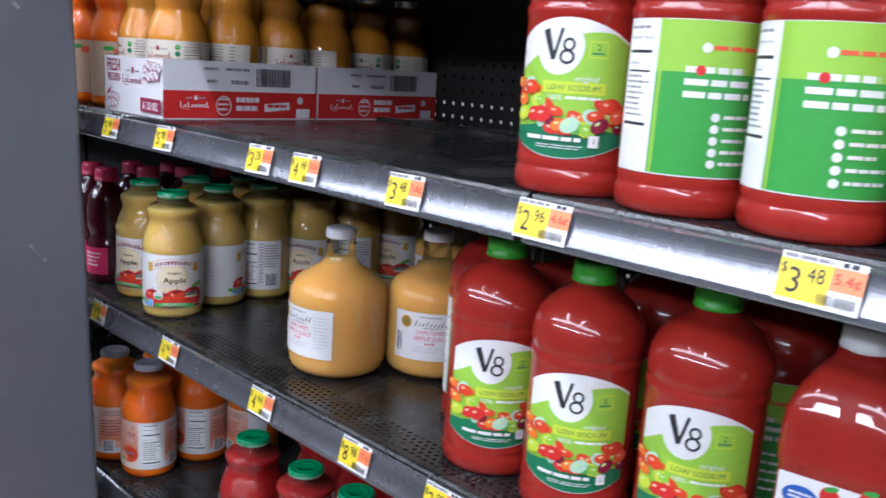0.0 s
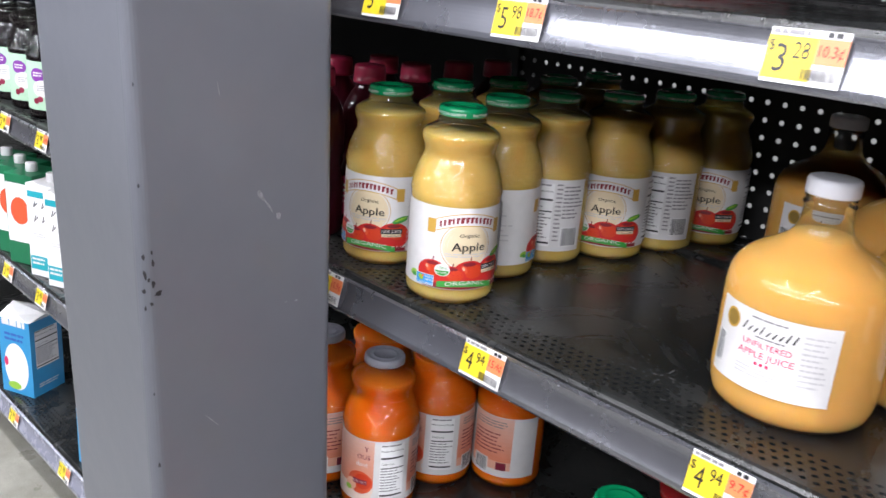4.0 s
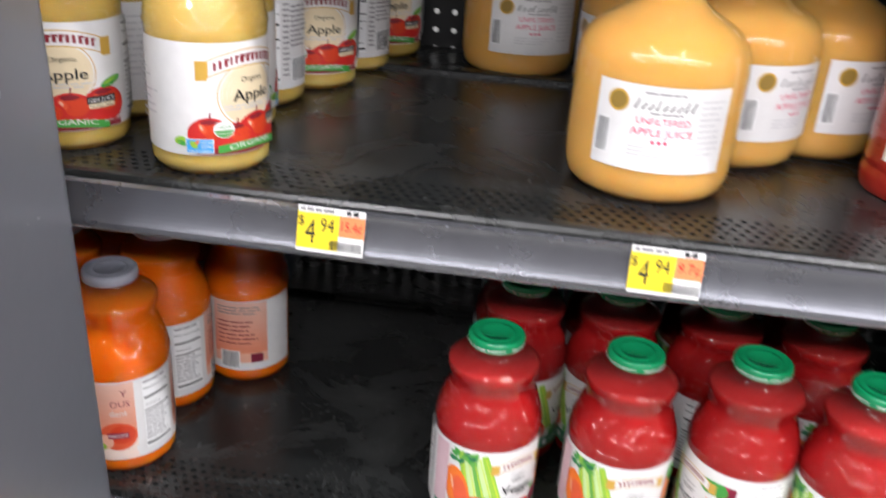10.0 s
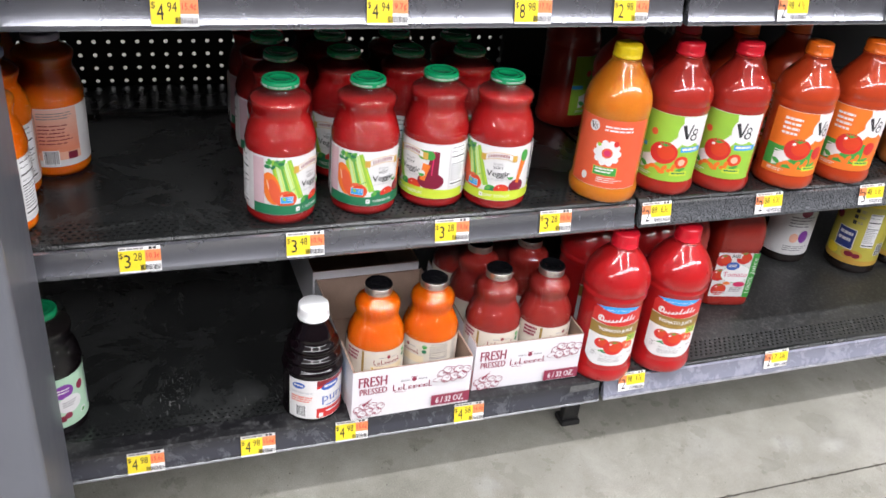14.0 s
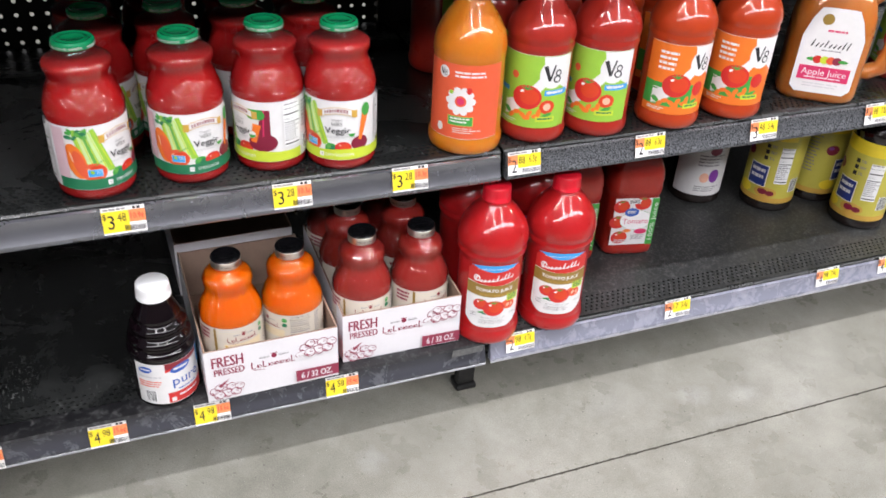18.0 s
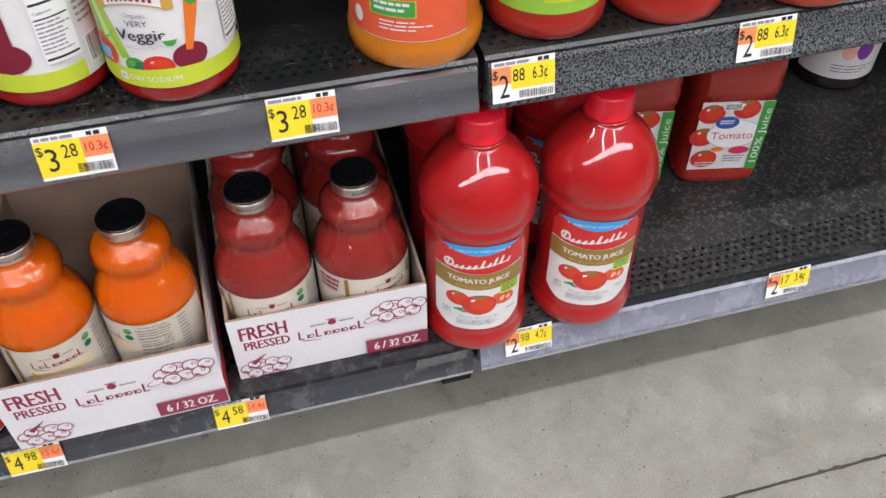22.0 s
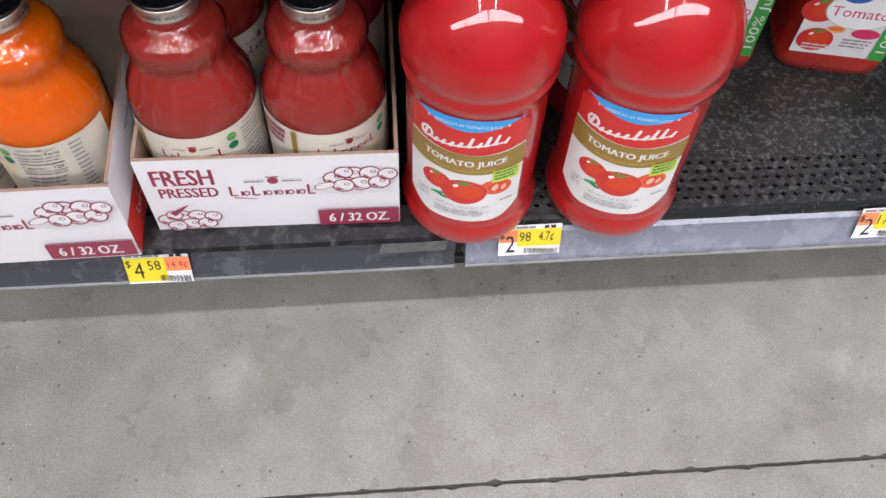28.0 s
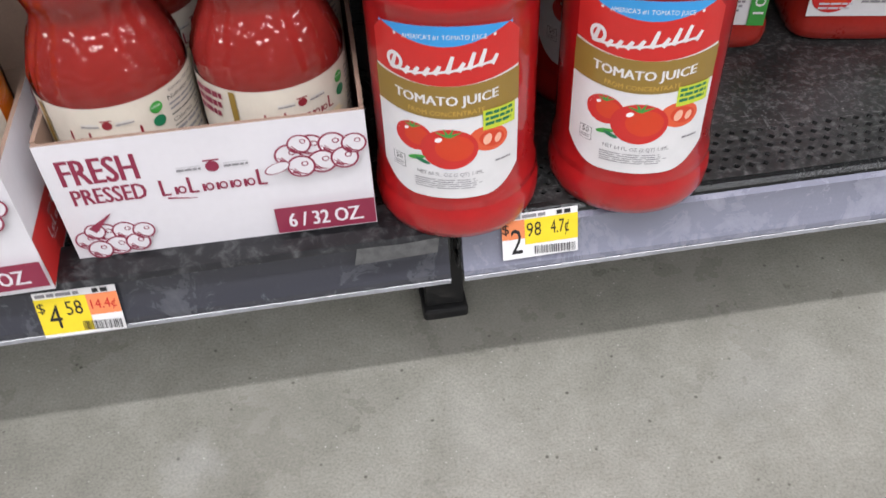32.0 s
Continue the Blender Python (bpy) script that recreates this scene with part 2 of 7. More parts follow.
def scuffed_metal(name, dark, pale, rough, scale=6.0, amount=0.5, speck=0.0, dust=0.0):
    """Black powder-coated steel with dusty scuffs; speck paints the glints of a coarse hammered relief as pale flecks,
    dust adds a scatter of pale crumbs and hairline scratches.
    """
    m = bpy.data.materials.new(name)
    m.use_nodes = True
    nt = m.node_tree
    b = nt.nodes["Principled BSDF"]
    tc = nt.nodes.new("ShaderNodeTexCoord")
    a = nt.nodes.new("ShaderNodeTexNoise")
    a.inputs["Scale"].default_value = scale
    a.inputs["Detail"].default_value = 9
    a.inputs["Roughness"].default_value = 0.72
    a.inputs["Distortion"].default_value = 0.6
    nt.links.new(tc.outputs["Object"], a.inputs["Vector"])
    r = nt.nodes.new("ShaderNodeValToRGB")
    r.color_ramp.elements[0].position, r.color_ramp.elements[1].position = 0.5, 0.78
    r.color_ramp.elements[0].color, r.color_ramp.elements[1].color = (0, 0, 0, 1), (amount, amount, amount, 1)
    nt.links.new(a.outputs["Fac"], r.inputs[0])
    fac = r.outputs[0]
    if speck:
        v = nt.nodes.new("ShaderNodeTexNoise")
        v.inputs["Scale"].default_value = speck
        v.inputs["Detail"].default_value = 1
        nt.links.new(tc.outputs["Object"], v.inputs["Vector"])
        r2 = nt.nodes.new("ShaderNodeValToRGB")
        r2.color_ramp.elements[0].position, r2.color_ramp.elements[1].position = 0.42, 0.64
        nt.links.new(v.outputs["Fac"], r2.inputs[0])
        fac = r2.outputs[0]
    mx = nt.nodes.new("ShaderNodeMix")
    mx.data_type = "RGBA"
    mx.inputs["A"].default_value = (*dark, 1)
    mx.inputs["B"].default_value = (*pale, 1)
    nt.links.new(fac, mx.inputs["Factor"])
    colour = mx.outputs["Result"]
    if dust:
        where = nt.nodes.new("ShaderNodeTexNoise")
        where.inputs["Scale"].default_value, where.inputs["Detail"].default_value = 13.0, 4
        nt.links.new(tc.outputs["Object"], where.inputs["Vector"])
        for size, stretch in ((210.0, (1, 1, 1)), (90.0, (0.35, 3.0, 1)), (70.0, (2.6, 0.3, 1))):
            mp = nt.nodes.new("ShaderNodeMapping")
            mp.inputs["Scale"].default_value = stretch
            mp.inputs["Rotation"].default_value = (0, 0, 0.5 if stretch[0] != 1 else 0)
            nt.links.new(tc.outputs["Object"], mp.inputs["Vector"])
            cell = nt.nodes.new("ShaderNodeTexVoronoi")
            cell.inputs["Scale"].default_value = size
            nt.links.new(mp.outputs[0], cell.inputs["Vector"])
            spot = nt.nodes.new("ShaderNodeMapRange")
            spot.inputs["From Min"].default_value, spot.inputs["From Max"].default_value = 0.19, 0.07
            nt.links.new(cell.outputs["Distance"], spot.inputs["Value"])
            keep = nt.nodes.new("ShaderNodeMapRange")
            keep.inputs["From Min"].default_value, keep.inputs["From Max"].default_value = 0.5, 0.68
            keep.inputs["To Max"].default_value = dust if stretch[0] == 1 else dust * 0.6
            nt.links.new(where.outputs["Fac"], keep.inputs["Value"])
            both = nt.nodes.new("ShaderNodeMath")
            both.operation = "MULTIPLY"
            nt.links.new(spot.outputs[0], both.inputs[0])
            nt.links.new(keep.outputs[0], both.inputs[1])
            lay = nt.nodes.new("ShaderNodeMix")
            lay.data_type = "RGBA"
            lay.inputs["B"].default_value = (0.34, 0.34, 0.33, 1)
            nt.links.new(both.outputs[0], lay.inputs["Factor"])
            nt.links.new(colour, lay.inputs["A"])
            colour = lay.outputs["Result"]
    nt.links.new(colour, b.inputs["Base Color"])
    mr = nt.nodes.new("ShaderNodeMapRange")
    mr.inputs["To Min"].default_value, mr.inputs["To Max"].default_value = rough, min(1.0, rough + 0.3)
    nt.links.new(fac, mr.inputs["Value"])
    nt.links.new(mr.outputs[0], b.inputs["Roughness"])
    f = nt.nodes.new("ShaderNodeTexNoise")
    f.inputs["Scale"].default_value = 420
    nt.links.new(tc.outputs["Object"], f.inputs["Vector"])
    bp = nt.nodes.new("ShaderNodeBump")
    bp.inputs["Strength"].default_value = 0.12
    bp.inputs["Distance"].default_value = 0.001
    nt.links.new(f.outputs["Fac"], bp.inputs["Height"])
    nt.links.new(bp.outputs[0], b.inputs["Normal"])
    return m


FLOOR = concrete()
BLACK_STEEL = scuffed_metal("black_shelf_steel", (0.0105, 0.0113, 0.0111), (0.078, 0.08, 0.078), 0.26, 7.0, 0.55, dust=0.6)
DUSTY_STEEL = scuffed_metal("dusty_black_shelf_steel", (0.02, 0.0205, 0.0205), (0.2, 0.2, 0.195), 0.38, 170.0, 0.85, dust=0.65)
BLACK_PANEL = scuffed_metal("black_back_panel", (0.006, 0.006, 0.006), (0.014, 0.014, 0.014), 0.62, 4.0, 0.3)
EDGE_SILVER = mat("silver_ticket_moulding", (0.3, 0.305, 0.34), rough=0.27, metal=0.85, coat=0.3, noise_amount=0.06, noise_scale=5, rough_var=0.06)
EDGE_DARK = scuffed_metal("dark_ticket_moulding", (0.045, 0.046, 0.055), (0.17, 0.175, 0.19), 0.24, 34.0, 0.6)
EDGE_LILAC = scuffed_metal("lilac_ticket_moulding", (0.2, 0.205, 0.255), (0.37, 0.375, 0.44), 0.26, 26.0, 0.75)
# Pale flecks here are the highlights of an embossed strip, put into its colour.
EDGE_GLINT = scuffed_metal("hammered_grey_moulding", (0.02, 0.021, 0.024), (0.125, 0.13, 0.14), 0.26, 10.0, 0.5, speck=560.0)
PILLAR = mat("grey_gloss_paint", (0.128, 0.134, 0.154), rough=0.34, coat=0.15, noise_amount=0.1, noise_scale=2.5, bump=0.25, bump_scale=26, rough_var=0.07)
STRIP_LIP = mat("pale_plastic_lip", (0.3, 0.305, 0.33), rough=0.25, coat=0.5, noise_amount=0.35, noise_scale=40)
CHIP = mat("bare_dark_chip", (0.02, 0.02, 0.022), rough=0.6)
SCRAPE = mat("pale_scrape", (0.27, 0.275, 0.285), rough=0.6, noise_amount=0.5, noise_scale=300)
GLASS = clear_glass("jar_glass", (0.96, 0.96, 0.93), 0.012)
CARD_WHITE = mat("white_card", (0.7, 0.68, 0.7), rough=0.5, noise_amount=0.07, noise_scale=14, bump=0.1, bump_scale=60)
CARD_BROWN = mat("brown_card", (0.29, 0.195, 0.145), rough=0.75, noise_amount=0.18, noise_scale=30, bump=0.1)
PAPER = ink("paper", (0.70, 0.69, 0.685), 0.32)
CREAM = ink("cream", (0.72, 0.6, 0.4))
WHITE = ink("white", (0.82, 0.82, 0.82))
BLACK = ink("black", (0.02, 0.02, 0.022))
GREYTXT = ink("grey", (0.25, 0.24, 0.25))
PALEGREY = ink("palegrey", (0.55, 0.54, 0.55))
RED = ink("red", (0.55, 0.025, 0.022))
DEEPRED = ink("deepred", (0.22, 0.015, 0.025))
MAROON = ink("maroon", (0.25, 0.025, 0.06))
GOLD = ink("gold", (0.55, 0.33, 0.06))
OLIVEGOLD = ink("olivegold", (0.27, 0.17, 0.035))
GREEN = ink("green", (0.05, 0.3, 0.05))
DKGREEN = ink("dkgreen", (0.015, 0.16, 0.07))
LIME = ink("lime", (0.28, 0.5, 0.05))
YLIME = ink("ylime", (0.5, 0.6, 0.04))
BLUE = ink("blue", (0.03, 0.1, 0.4))
SKY = ink("sky", (0.04, 0.3, 0.65))
ORANGE = ink("orange", (0.75, 0.17, 0.02))
CORAL = ink("coral", (0.68, 0.1, 0.04))
PEACH = ink("peach", (0.78, 0.42, 0.3))
PALEPEACH = ink("palepeach", (0.78, 0.62, 0.54))
PINK = ink("pink", (0.6, 0.03, 0.12))
PURPLE = ink("purple", (0.2, 0.04, 0.3))
BEET = ink("beet", (0.19, 0.008, 0.032))
YELLOW = ink("yellow", (0.8, 0.62, 0.03))
LEMON = ink("lemon", (0.52, 0.46, 0.075))
MINT = ink("mint", (0.42, 0.62, 0.45))
TEAL = ink("teal", (0.02, 0.35, 0.42))
TAGORANGE = ink("tagorange", (0.78, 0.25, 0.1))
TAGPAPER = ink("tagpaper", (0.8, 0.79, 0.78))
TOMATO = ink("tomato", (0.6, 0.05, 0.015))


# ---------------------------------------------------------------- mesh tools
def mesh_object(name, verts, faces, mats, parent=None, label="", smooth=False, index=None):
    me = bpy.data.meshes.new(name)
    me.from_pydata([tuple(map(float, v)) for v in verts], [], faces)
    for m in mats:
        me.materials.append(m)
    if index is not None:
        me.polygons.foreach_set("material_index", index)
    if smooth:
        me.polygons.foreach_set("use_smooth", [True] * len(me.polygons))
    me.update()
    ob = new(name, me)
    if parent is not None:
        ob.parent = parent
    if label:
        tagged(ob, label)
    return ob


def part(name, bm, material, parent, label="", smooth=False):
    me = bpy.data.meshes.new(name)
    bm.to_mesh(me)
    bm.free()
    me.materials.append(material)
    if smooth:
        me.polygons.foreach_set("use_smooth", [True] * len(me.polygons))
    ob = new(name, me)
    if parent is not None:
        ob.parent = parent
    if label:
        tagged(ob, label)
    return ob


def box_bm(x0, x1, y0, y1, z0, z1, bevel=0.0, segments=2, bm=None):
    own = bm or bmesh.new()
    made = bmesh.ops.create_cube(own, size=1.0)["verts"]
    for v in made:
        v.co = Vector(((x0 + x1) / 2 + v.co.x * (x1 - x0), (y0 + y1) / 2 + v.co.y * (y1 - y0), (z0 + z1) / 2 + v.co.z * (z1 - z0)))
    if bevel:
        edges = {e for v in made for e in v.link_edges}
        bmesh.ops.bevel(own, geom=list(edges), offset=bevel, segments=segments, affect="EDGES", profile=0.5)
    return own


def lathe(name, profile, material, parent, segs=48, steps=0, label="", wobble=None, square=0.0, flat=1.0, close=True):
    """A turned shape. profile: (radius, height) from the bottom up; wobble(angle, height) is added to the radius; square > 2 gives a rounded square section."""
    prof = []
    for (r0, z0), (r1, z1) in zip(profile, profile[1:]):
        n = max(1, math.ceil(abs(z1 - z0) / steps)) if steps else 1
        prof += [(r0 + (r1 - r0) * k / n, z0 + (z1 - z0) * k / n) for k in range(n)]
    prof.append(profile[-1])
    ang = np.linspace(0, 2 * np.pi, segs, endpoint=False)
    c, s = np.cos(ang), np.sin(ang)
    k = (np.abs(c) ** square + np.abs(s) ** square) ** (-1 / square) if square else np.ones(segs)
    verts, faces = [], []
    for r, z in prof:
        rr = r * k
        if wobble:
            rr = rr + np.array([wobble(a, z) for a in ang])
        verts += [(x, y * flat, z) for x, y in zip(rr * c, rr * s)]
    for i in range(len(prof) - 1):
        for j in range(segs):
            a, b = i * segs + j, i * segs + (j + 1) % segs
            faces.append((a, b, b + segs, a + segs))
    if close:
        faces.append(tuple(range(segs - 1, -1, -1)))
        n = (len(prof) - 1) * segs
        faces.append(tuple(range(n, n + segs)))
    return mesh_object(name, verts, faces, [material], parent, label, smooth=True)


TEXT_CACHE = {}


def glyphs(text):
    """Vertices and faces of a line of lettering, one unit high, centred."""
    if text not in TEXT_CACHE:
        cu = bpy.data.curves.new("lettering", "FONT")
        cu.body, cu.size, cu.resolution_u = text, 1.0, 2
        ob = bpy.data.objects.new("lettering", cu)
        me = bpy.data.meshes.new_from_object(ob)
        v = np.array([p.co[:2] for p in me.vertices]) if len(me.vertices) else np.zeros((0, 2))
        f = [tuple(p.vertices) for p in me.polygons]
        bpy.data.objects.remove(ob)
        bpy.data.meshes.remove(me)
        bpy.data.curves.remove(cu)
        if len(v):
            v[:, 0] -= (v[:, 0].min() + v[:, 0].max()) / 2
            v[:, 1] -= 0.35
        TEXT_CACHE[text] = (v, f)
    return TEXT_CACHE[text]


class Print:
    """Flat printed shapes in (u, v), later laid round a jar or on a face. Later shapes lie over earlier ones."""

    def __init__(self, step=0.002, lift=0.000025):
        self.v, self.f, self.m, self.mats, self.step, self.lift, self.h = [], [], [], [], step, lift, lift
        self.s, self.sec = [], ""

    def _add(self, verts, faces, material, h):
        if material not in self.mats:
            self.mats.append(material)
        k, n = self.mats.index(material), len(self.v)
        self.v += [(u, w, h) for u, w in verts]
        self.f += [tuple(i + n for i in f) for f in faces]
        self.m += [k] * len(faces)
        self.s += [self.sec] * len(faces)

    def section(self, name=""):
        """What follows becomes a part of its own under that name."""
        self.sec = name
        return self

    def band(self, material, u0, u1, top, bot):
        """Between two curves (or numbers) over u."""
        self.h += self.lift
        n = max(1, math.ceil((u1 - u0) / self.step))
        tf = top if callable(top) else (lambda u: top)
        bf = bot if callable(bot) else (lambda u: bot)
        us = [u0 + (u1 - u0) * i / n for i in range(n + 1)]
        verts = [(u, bf(u)) for u in us] + [(u, tf(u)) for u in us]
        self._add(verts, [(i, i + 1, n + 2 + i, n + 1 + i) for i in range(n)], material, self.h)
        return self

    def oval(self, material, cu, cv, ru, rv, tilt=0.0):
        self.h += self.lift
        n = 20 if max(ru, rv) < 0.008 else 36 if max(ru, rv) < 0.015 else 64
        ct, st = math.cos(radians(tilt)), math.sin(radians(tilt))
        rims = max(1, math.ceil(max(ru, rv) / 0.0035)) if self.step < 0.01 else 1
        verts = [(cu, cv)]
        for k in range(1, rims + 1):
            for i in range(n):
                a = 2 * math.pi * i / n
                x, y = ru * k / rims * math.cos(a), rv * k / rims * math.sin(a)
                verts.append((cu + x * ct - y * st, cv + x * st + y * ct))
        faces = [(0, 1 + i, 1 + (i + 1) % n) for i in range(n)]
        for k in range(rims - 1):
            p, q = 1 + k * n, 1 + (k + 1) * n
            faces += [(p + i, q + i, q + (i + 1) % n, p + (i + 1) % n) for i in range(n)]
        self._add(verts, faces, material, self.h)
        return self

    def ring(self, material, cu, cv, ru, rv, w, tilt=0.0):
        self.h += self.lift
        n = 20
        ct, st = math.cos(radians(tilt)), math.sin(radians(tilt))
        verts = []
        for f in (1.0, 1 - w):
            for i in range(n):
                a = 2 * math.pi * i / n
                x, y = ru * f * math.cos(a), rv * f * math.sin(a)
                verts.append((cu + x * ct - y * st, cv + x * st + y * ct))
        self._add(verts, [(i, (i + 1) % n, n + (i + 1) % n, n + i) for i in range(n)], material, self.h)
        return self

    def bar(self, material, u0, v0, u1, v1, w, w2=None):
        """A straight stroke from one point to another, w wide (w2 at its end)."""
        self.h += self.lift
        d = Vector((u1 - u0, v1 - v0))
        s = Vector((-d.y, d.x)).normalized()
        n = max(1, math.ceil(abs(u1 - u0) / self.step))
        k = max(1, math.ceil(max(w, w2 or w) * abs(s.x) / self.step))
        verts = []
        for i in range(n + 1):
            p = Vector((u0, v0)) + d * (i / n)
            h = (w + ((w2 if w2 is not None else w) - w) * i / n) / 2
            verts += [tuple(p + s * (h * (2 * j / k - 1))) for j in range(k + 1)]
        self._add(verts, [(i * (k + 1) + j, (i + 1) * (k + 1) + j, (i + 1) * (k + 1) + j + 1, i * (k + 1) + j + 1) for i in range(n) for j in range(k)], material, self.h)
        return self

    def text(self, material, words, cu, cv, size, width=None, arch=0.0, tilt=0.0, bold=0.0):
        """A centred line of lettering. width: squeezes it to that length; arch: raises its middle."""
        self.h += self.lift
        over = self.h + (size * size * 0.9 if self.step < 0.01 else self.lift)
        v, f = glyphs(words)
        if not len(v):
            return self
        long = (v[:, 0].max() - v[:, 0].min()) * size
        sx = size * (width / long if width else 1.0)
        ct, st = math.cos(radians(tilt)), math.sin(radians(tilt))
        half = (width or long) / 2
        verts = []
        for x, y in v:
            a, b = x * sx, y * size
            b += arch * (1 - (a / half) ** 2)
            verts.append((cu + a * ct - b * st, cv + a * st + b * ct))
        keep = self.sec
        self.sec = keep or "lettering"
        for shift in ((0.0, bold, -bold) if bold else (0.0,)):
            self._add([(a + shift, b) for a, b in verts], f, material, over + (shift > 0) * 0.00001 + (shift < 0) * 0.000005)
        self.sec = keep
        return self

    def lines(self, material, u0, u1, top, bottom, rows, fill=0.5, ragged=0.25, seed=1):
        """Writing too small to read: rows of broken bars."""
        rnd = random.Random(seed)
        self.h += self.lift
        pitch = (top - bottom) / rows
        for r in range(rows):
            y1 = top - r * pitch
            y0 = y1 - pitch * fill
            u, stop = u0, u1 - (u1 - u0) * ragged * rnd.random()
            while u < stop - 1e-4:
                w = min(stop - u, (u1 - u0) * rnd.uniform(0.12, 0.34))
                k = max(1, math.ceil(w / self.step))
                verts = [(u + w * i / k, y) for y in (y0, y1) for i in range(k + 1)]
                self._add(verts, [(i, i + 1, k + 2 + i, k + 1 + i) for i in range(k)], material, self.h)
                u += w + (u1 - u0) * 0.035
        return self

    def barcode(self, u0, u1, top, bottom, seed=3):
        keep, self.sec = self.sec, "barcode"
        self.band(WHITE, u0 - 0.0015, u1 + 0.0015, top + 0.001, bottom - 0.001)
        rnd = random.Random(seed)
        self.h += self.lift
        u = u0
        while u < u1:
            w = rnd.choice((0.00035, 0.0006, 0.0009))
            self._add([(u, bottom), (u + w, bottom), (u + w, top), (u, top)], [(0, 1, 2, 3)], BLACK, self.h)
            u += w + rnd.choice((0.0004, 0.0007))
        self.sec = keep
        return self

    def nutrition(self, u0, u1, top, bottom, seed=5):
        """The printed table of a food label."""
        keep, self.sec = self.sec, "nutrition_table"
        self.band(WHITE, u0, u1, top, bottom)
        h = top - bottom
        self.lines(GREYTXT, u0 + 0.001, u1 - 0.001, top - 0.001, top - 0.06 * h, 1, 0.6, 0.2, seed)
        self.text(BLACK, "Nutrition Facts", (u0 + u1) / 2, top - 0.12 * h, 0.0042, (u1 - u0) * 0.92)
        self.band(BLACK, u0 + 0.001, u1 - 0.001, top - 0.24 * h, top - 0.27 * h)
        self.text(BLACK, "Calories", u0 + (u1 - u0) * 0.32, top - 0.36 * h, 0.0036, (u1 - u0) * 0.5)
        self.band(BLACK, u0 + 0.001, u1 - 0.001, top - 0.43 * h, top - 0.45 * h)
        self.lines(GREYTXT, u0 + 0.001, u1 - 0.001, top - 0.48 * h, bottom + 0.1 * h, 8, 0.4, 0.35, seed + 1)
        self.band(BLACK, u0 + 0.001, u1 - 0.001, bottom + 0.07 * h, bottom + 0.04 * h)
        self.sec = keep
        return self

    def _build(self, name, verts, parent, label):
        made = None
        for sec in dict.fromkeys(self.s):
            rows = [i for i, q in enumerate(self.s) if q == sec]
            used = sorted({i for r in rows for i in self.f[r]})
            at = {i: n for n, i in enumerate(used)}
            keys = sorted({self.m[r] for r in rows})
            ob = mesh_object(sec or name, [verts[i] for i in used], [tuple(at[i] for i in self.f[r]) for r in rows], [self.mats[k] for k in keys], parent, label, index=[keys.index(self.m[r]) for r in rows])
            if self.lift:
                tagged(ob, kind="stuff")
            made = made or ob
        return made

    def round_jar(self, name, parent, radius, label=""):
        verts = [((radius + h) * math.sin(u / radius), -(radius + h) * math.cos(u / radius), w) for u, w, h in self.v]
        return self._build(name, verts, parent, label)

    def flat_front(self, name, parent, y, label="", m=None):
        verts = [Vector((u, y - h, w)) for u, w, h in self.v]
        if m is not None:
            verts = [m @ p for p in verts]
        return self._build(name, verts, parent, label)


def wrap_label(parent, radius, u0, u1, v0, v1, material, art, label="", top=None, bot=None):
    """A paper label round a jar (a part) with its printing (a sub-part)."""
    paper = Print(0.003, 0.0)
    paper.h = 0.0004
    paper.band(material, u0, u1, top or v1, bot or v0)
    ob = paper.round_jar("label", parent, radius, label)
    if art.v:
        art.v = [(u, w, h + 0.0004) for u, w, h in art.v]
        art.round_jar("printed_picture", ob, radius)
    return ob


def thing(name, label, category, group="", kind=""):
    ob = new(name)
    ob.empty_display_size = 0.05
    return tagged(ob, label, category, group, kind)


LEAN = 1.8
SLOPE = math.tan(radians(LEAN))


def put(first, spots, z, tall=1.0):
    """Stand a thing and its copies on a shelf, which falls a little to the back: spots of (x, y, turn in degrees)."""
    for n, (x, y, turn) in enumerate(spots):
        m = pose(x, y, z - SLOPE * max(0.0, y - 0.012), -LEAN) @ pose(0, 0, 0, 0, 0, turn) @ Matrix.Diagonal((1, 1, tall, 1))
        if n == 0:
            first.matrix_basis = m
        else:
            copy_thing(first, m)
    return first


# ---------------------------------------------------------------- the hall
Z_T, Z_A, Z_B, Z_C, Z_D = 1.575, 1.223, 0.882, 0.540, 0.182
BACK = 0.61


def floor_sheet():
    """Concrete slab with one saw-cut joint along the shelves."""
    j, w, d = -0.188, 0.0019, 0.0035
    rnd = random.Random(41)
    xs = list(np.linspace(-12, -1.2, 10)) + list(np.arange(-1.19, 1.7, 0.007)) + list(np.linspace(1.72, 12, 10))
    verts = []
    for x in xs:
        lo, hi = w * rnd.uniform(0.75, 1.15), w * rnd.uniform(0.75, 1.15)
        if rnd.random() < 0.12:
            hi *= rnd.uniform(1.3, 2.1)
        if rnd.random() < 0.12:
            lo *= rnd.uniform(1.3, 2.1)
        verts += [(x, -16.0, 0), (x, j - lo, 0), (x, j - w * 0.5, -d), (x, j + w * 0.5, -d), (x, j + hi, 0), (x, 7.0, 0)]
    spans = len(xs) - 1
    faces = [(i * 6 + k, (i + 1) * 6 + k, (i + 1) * 6 + k + 1, i * 6 + k + 1) for i in range(spans) for k in range(5)]
    joint = mat("joint_dirt", (0.075, 0.068, 0.055), rough=0.9, noise_amount=0.4, noise_scale=60)
    idx = [0 if k in (0, 4) else 1 for i in range(spans) for k in range(5)]
    ob = mesh_object("floor", verts, faces, [FLOOR, joint], index=idx)
    return tagged(ob, "polished grey concrete shop floor with a saw-cut joint", "floor", kind="structure")


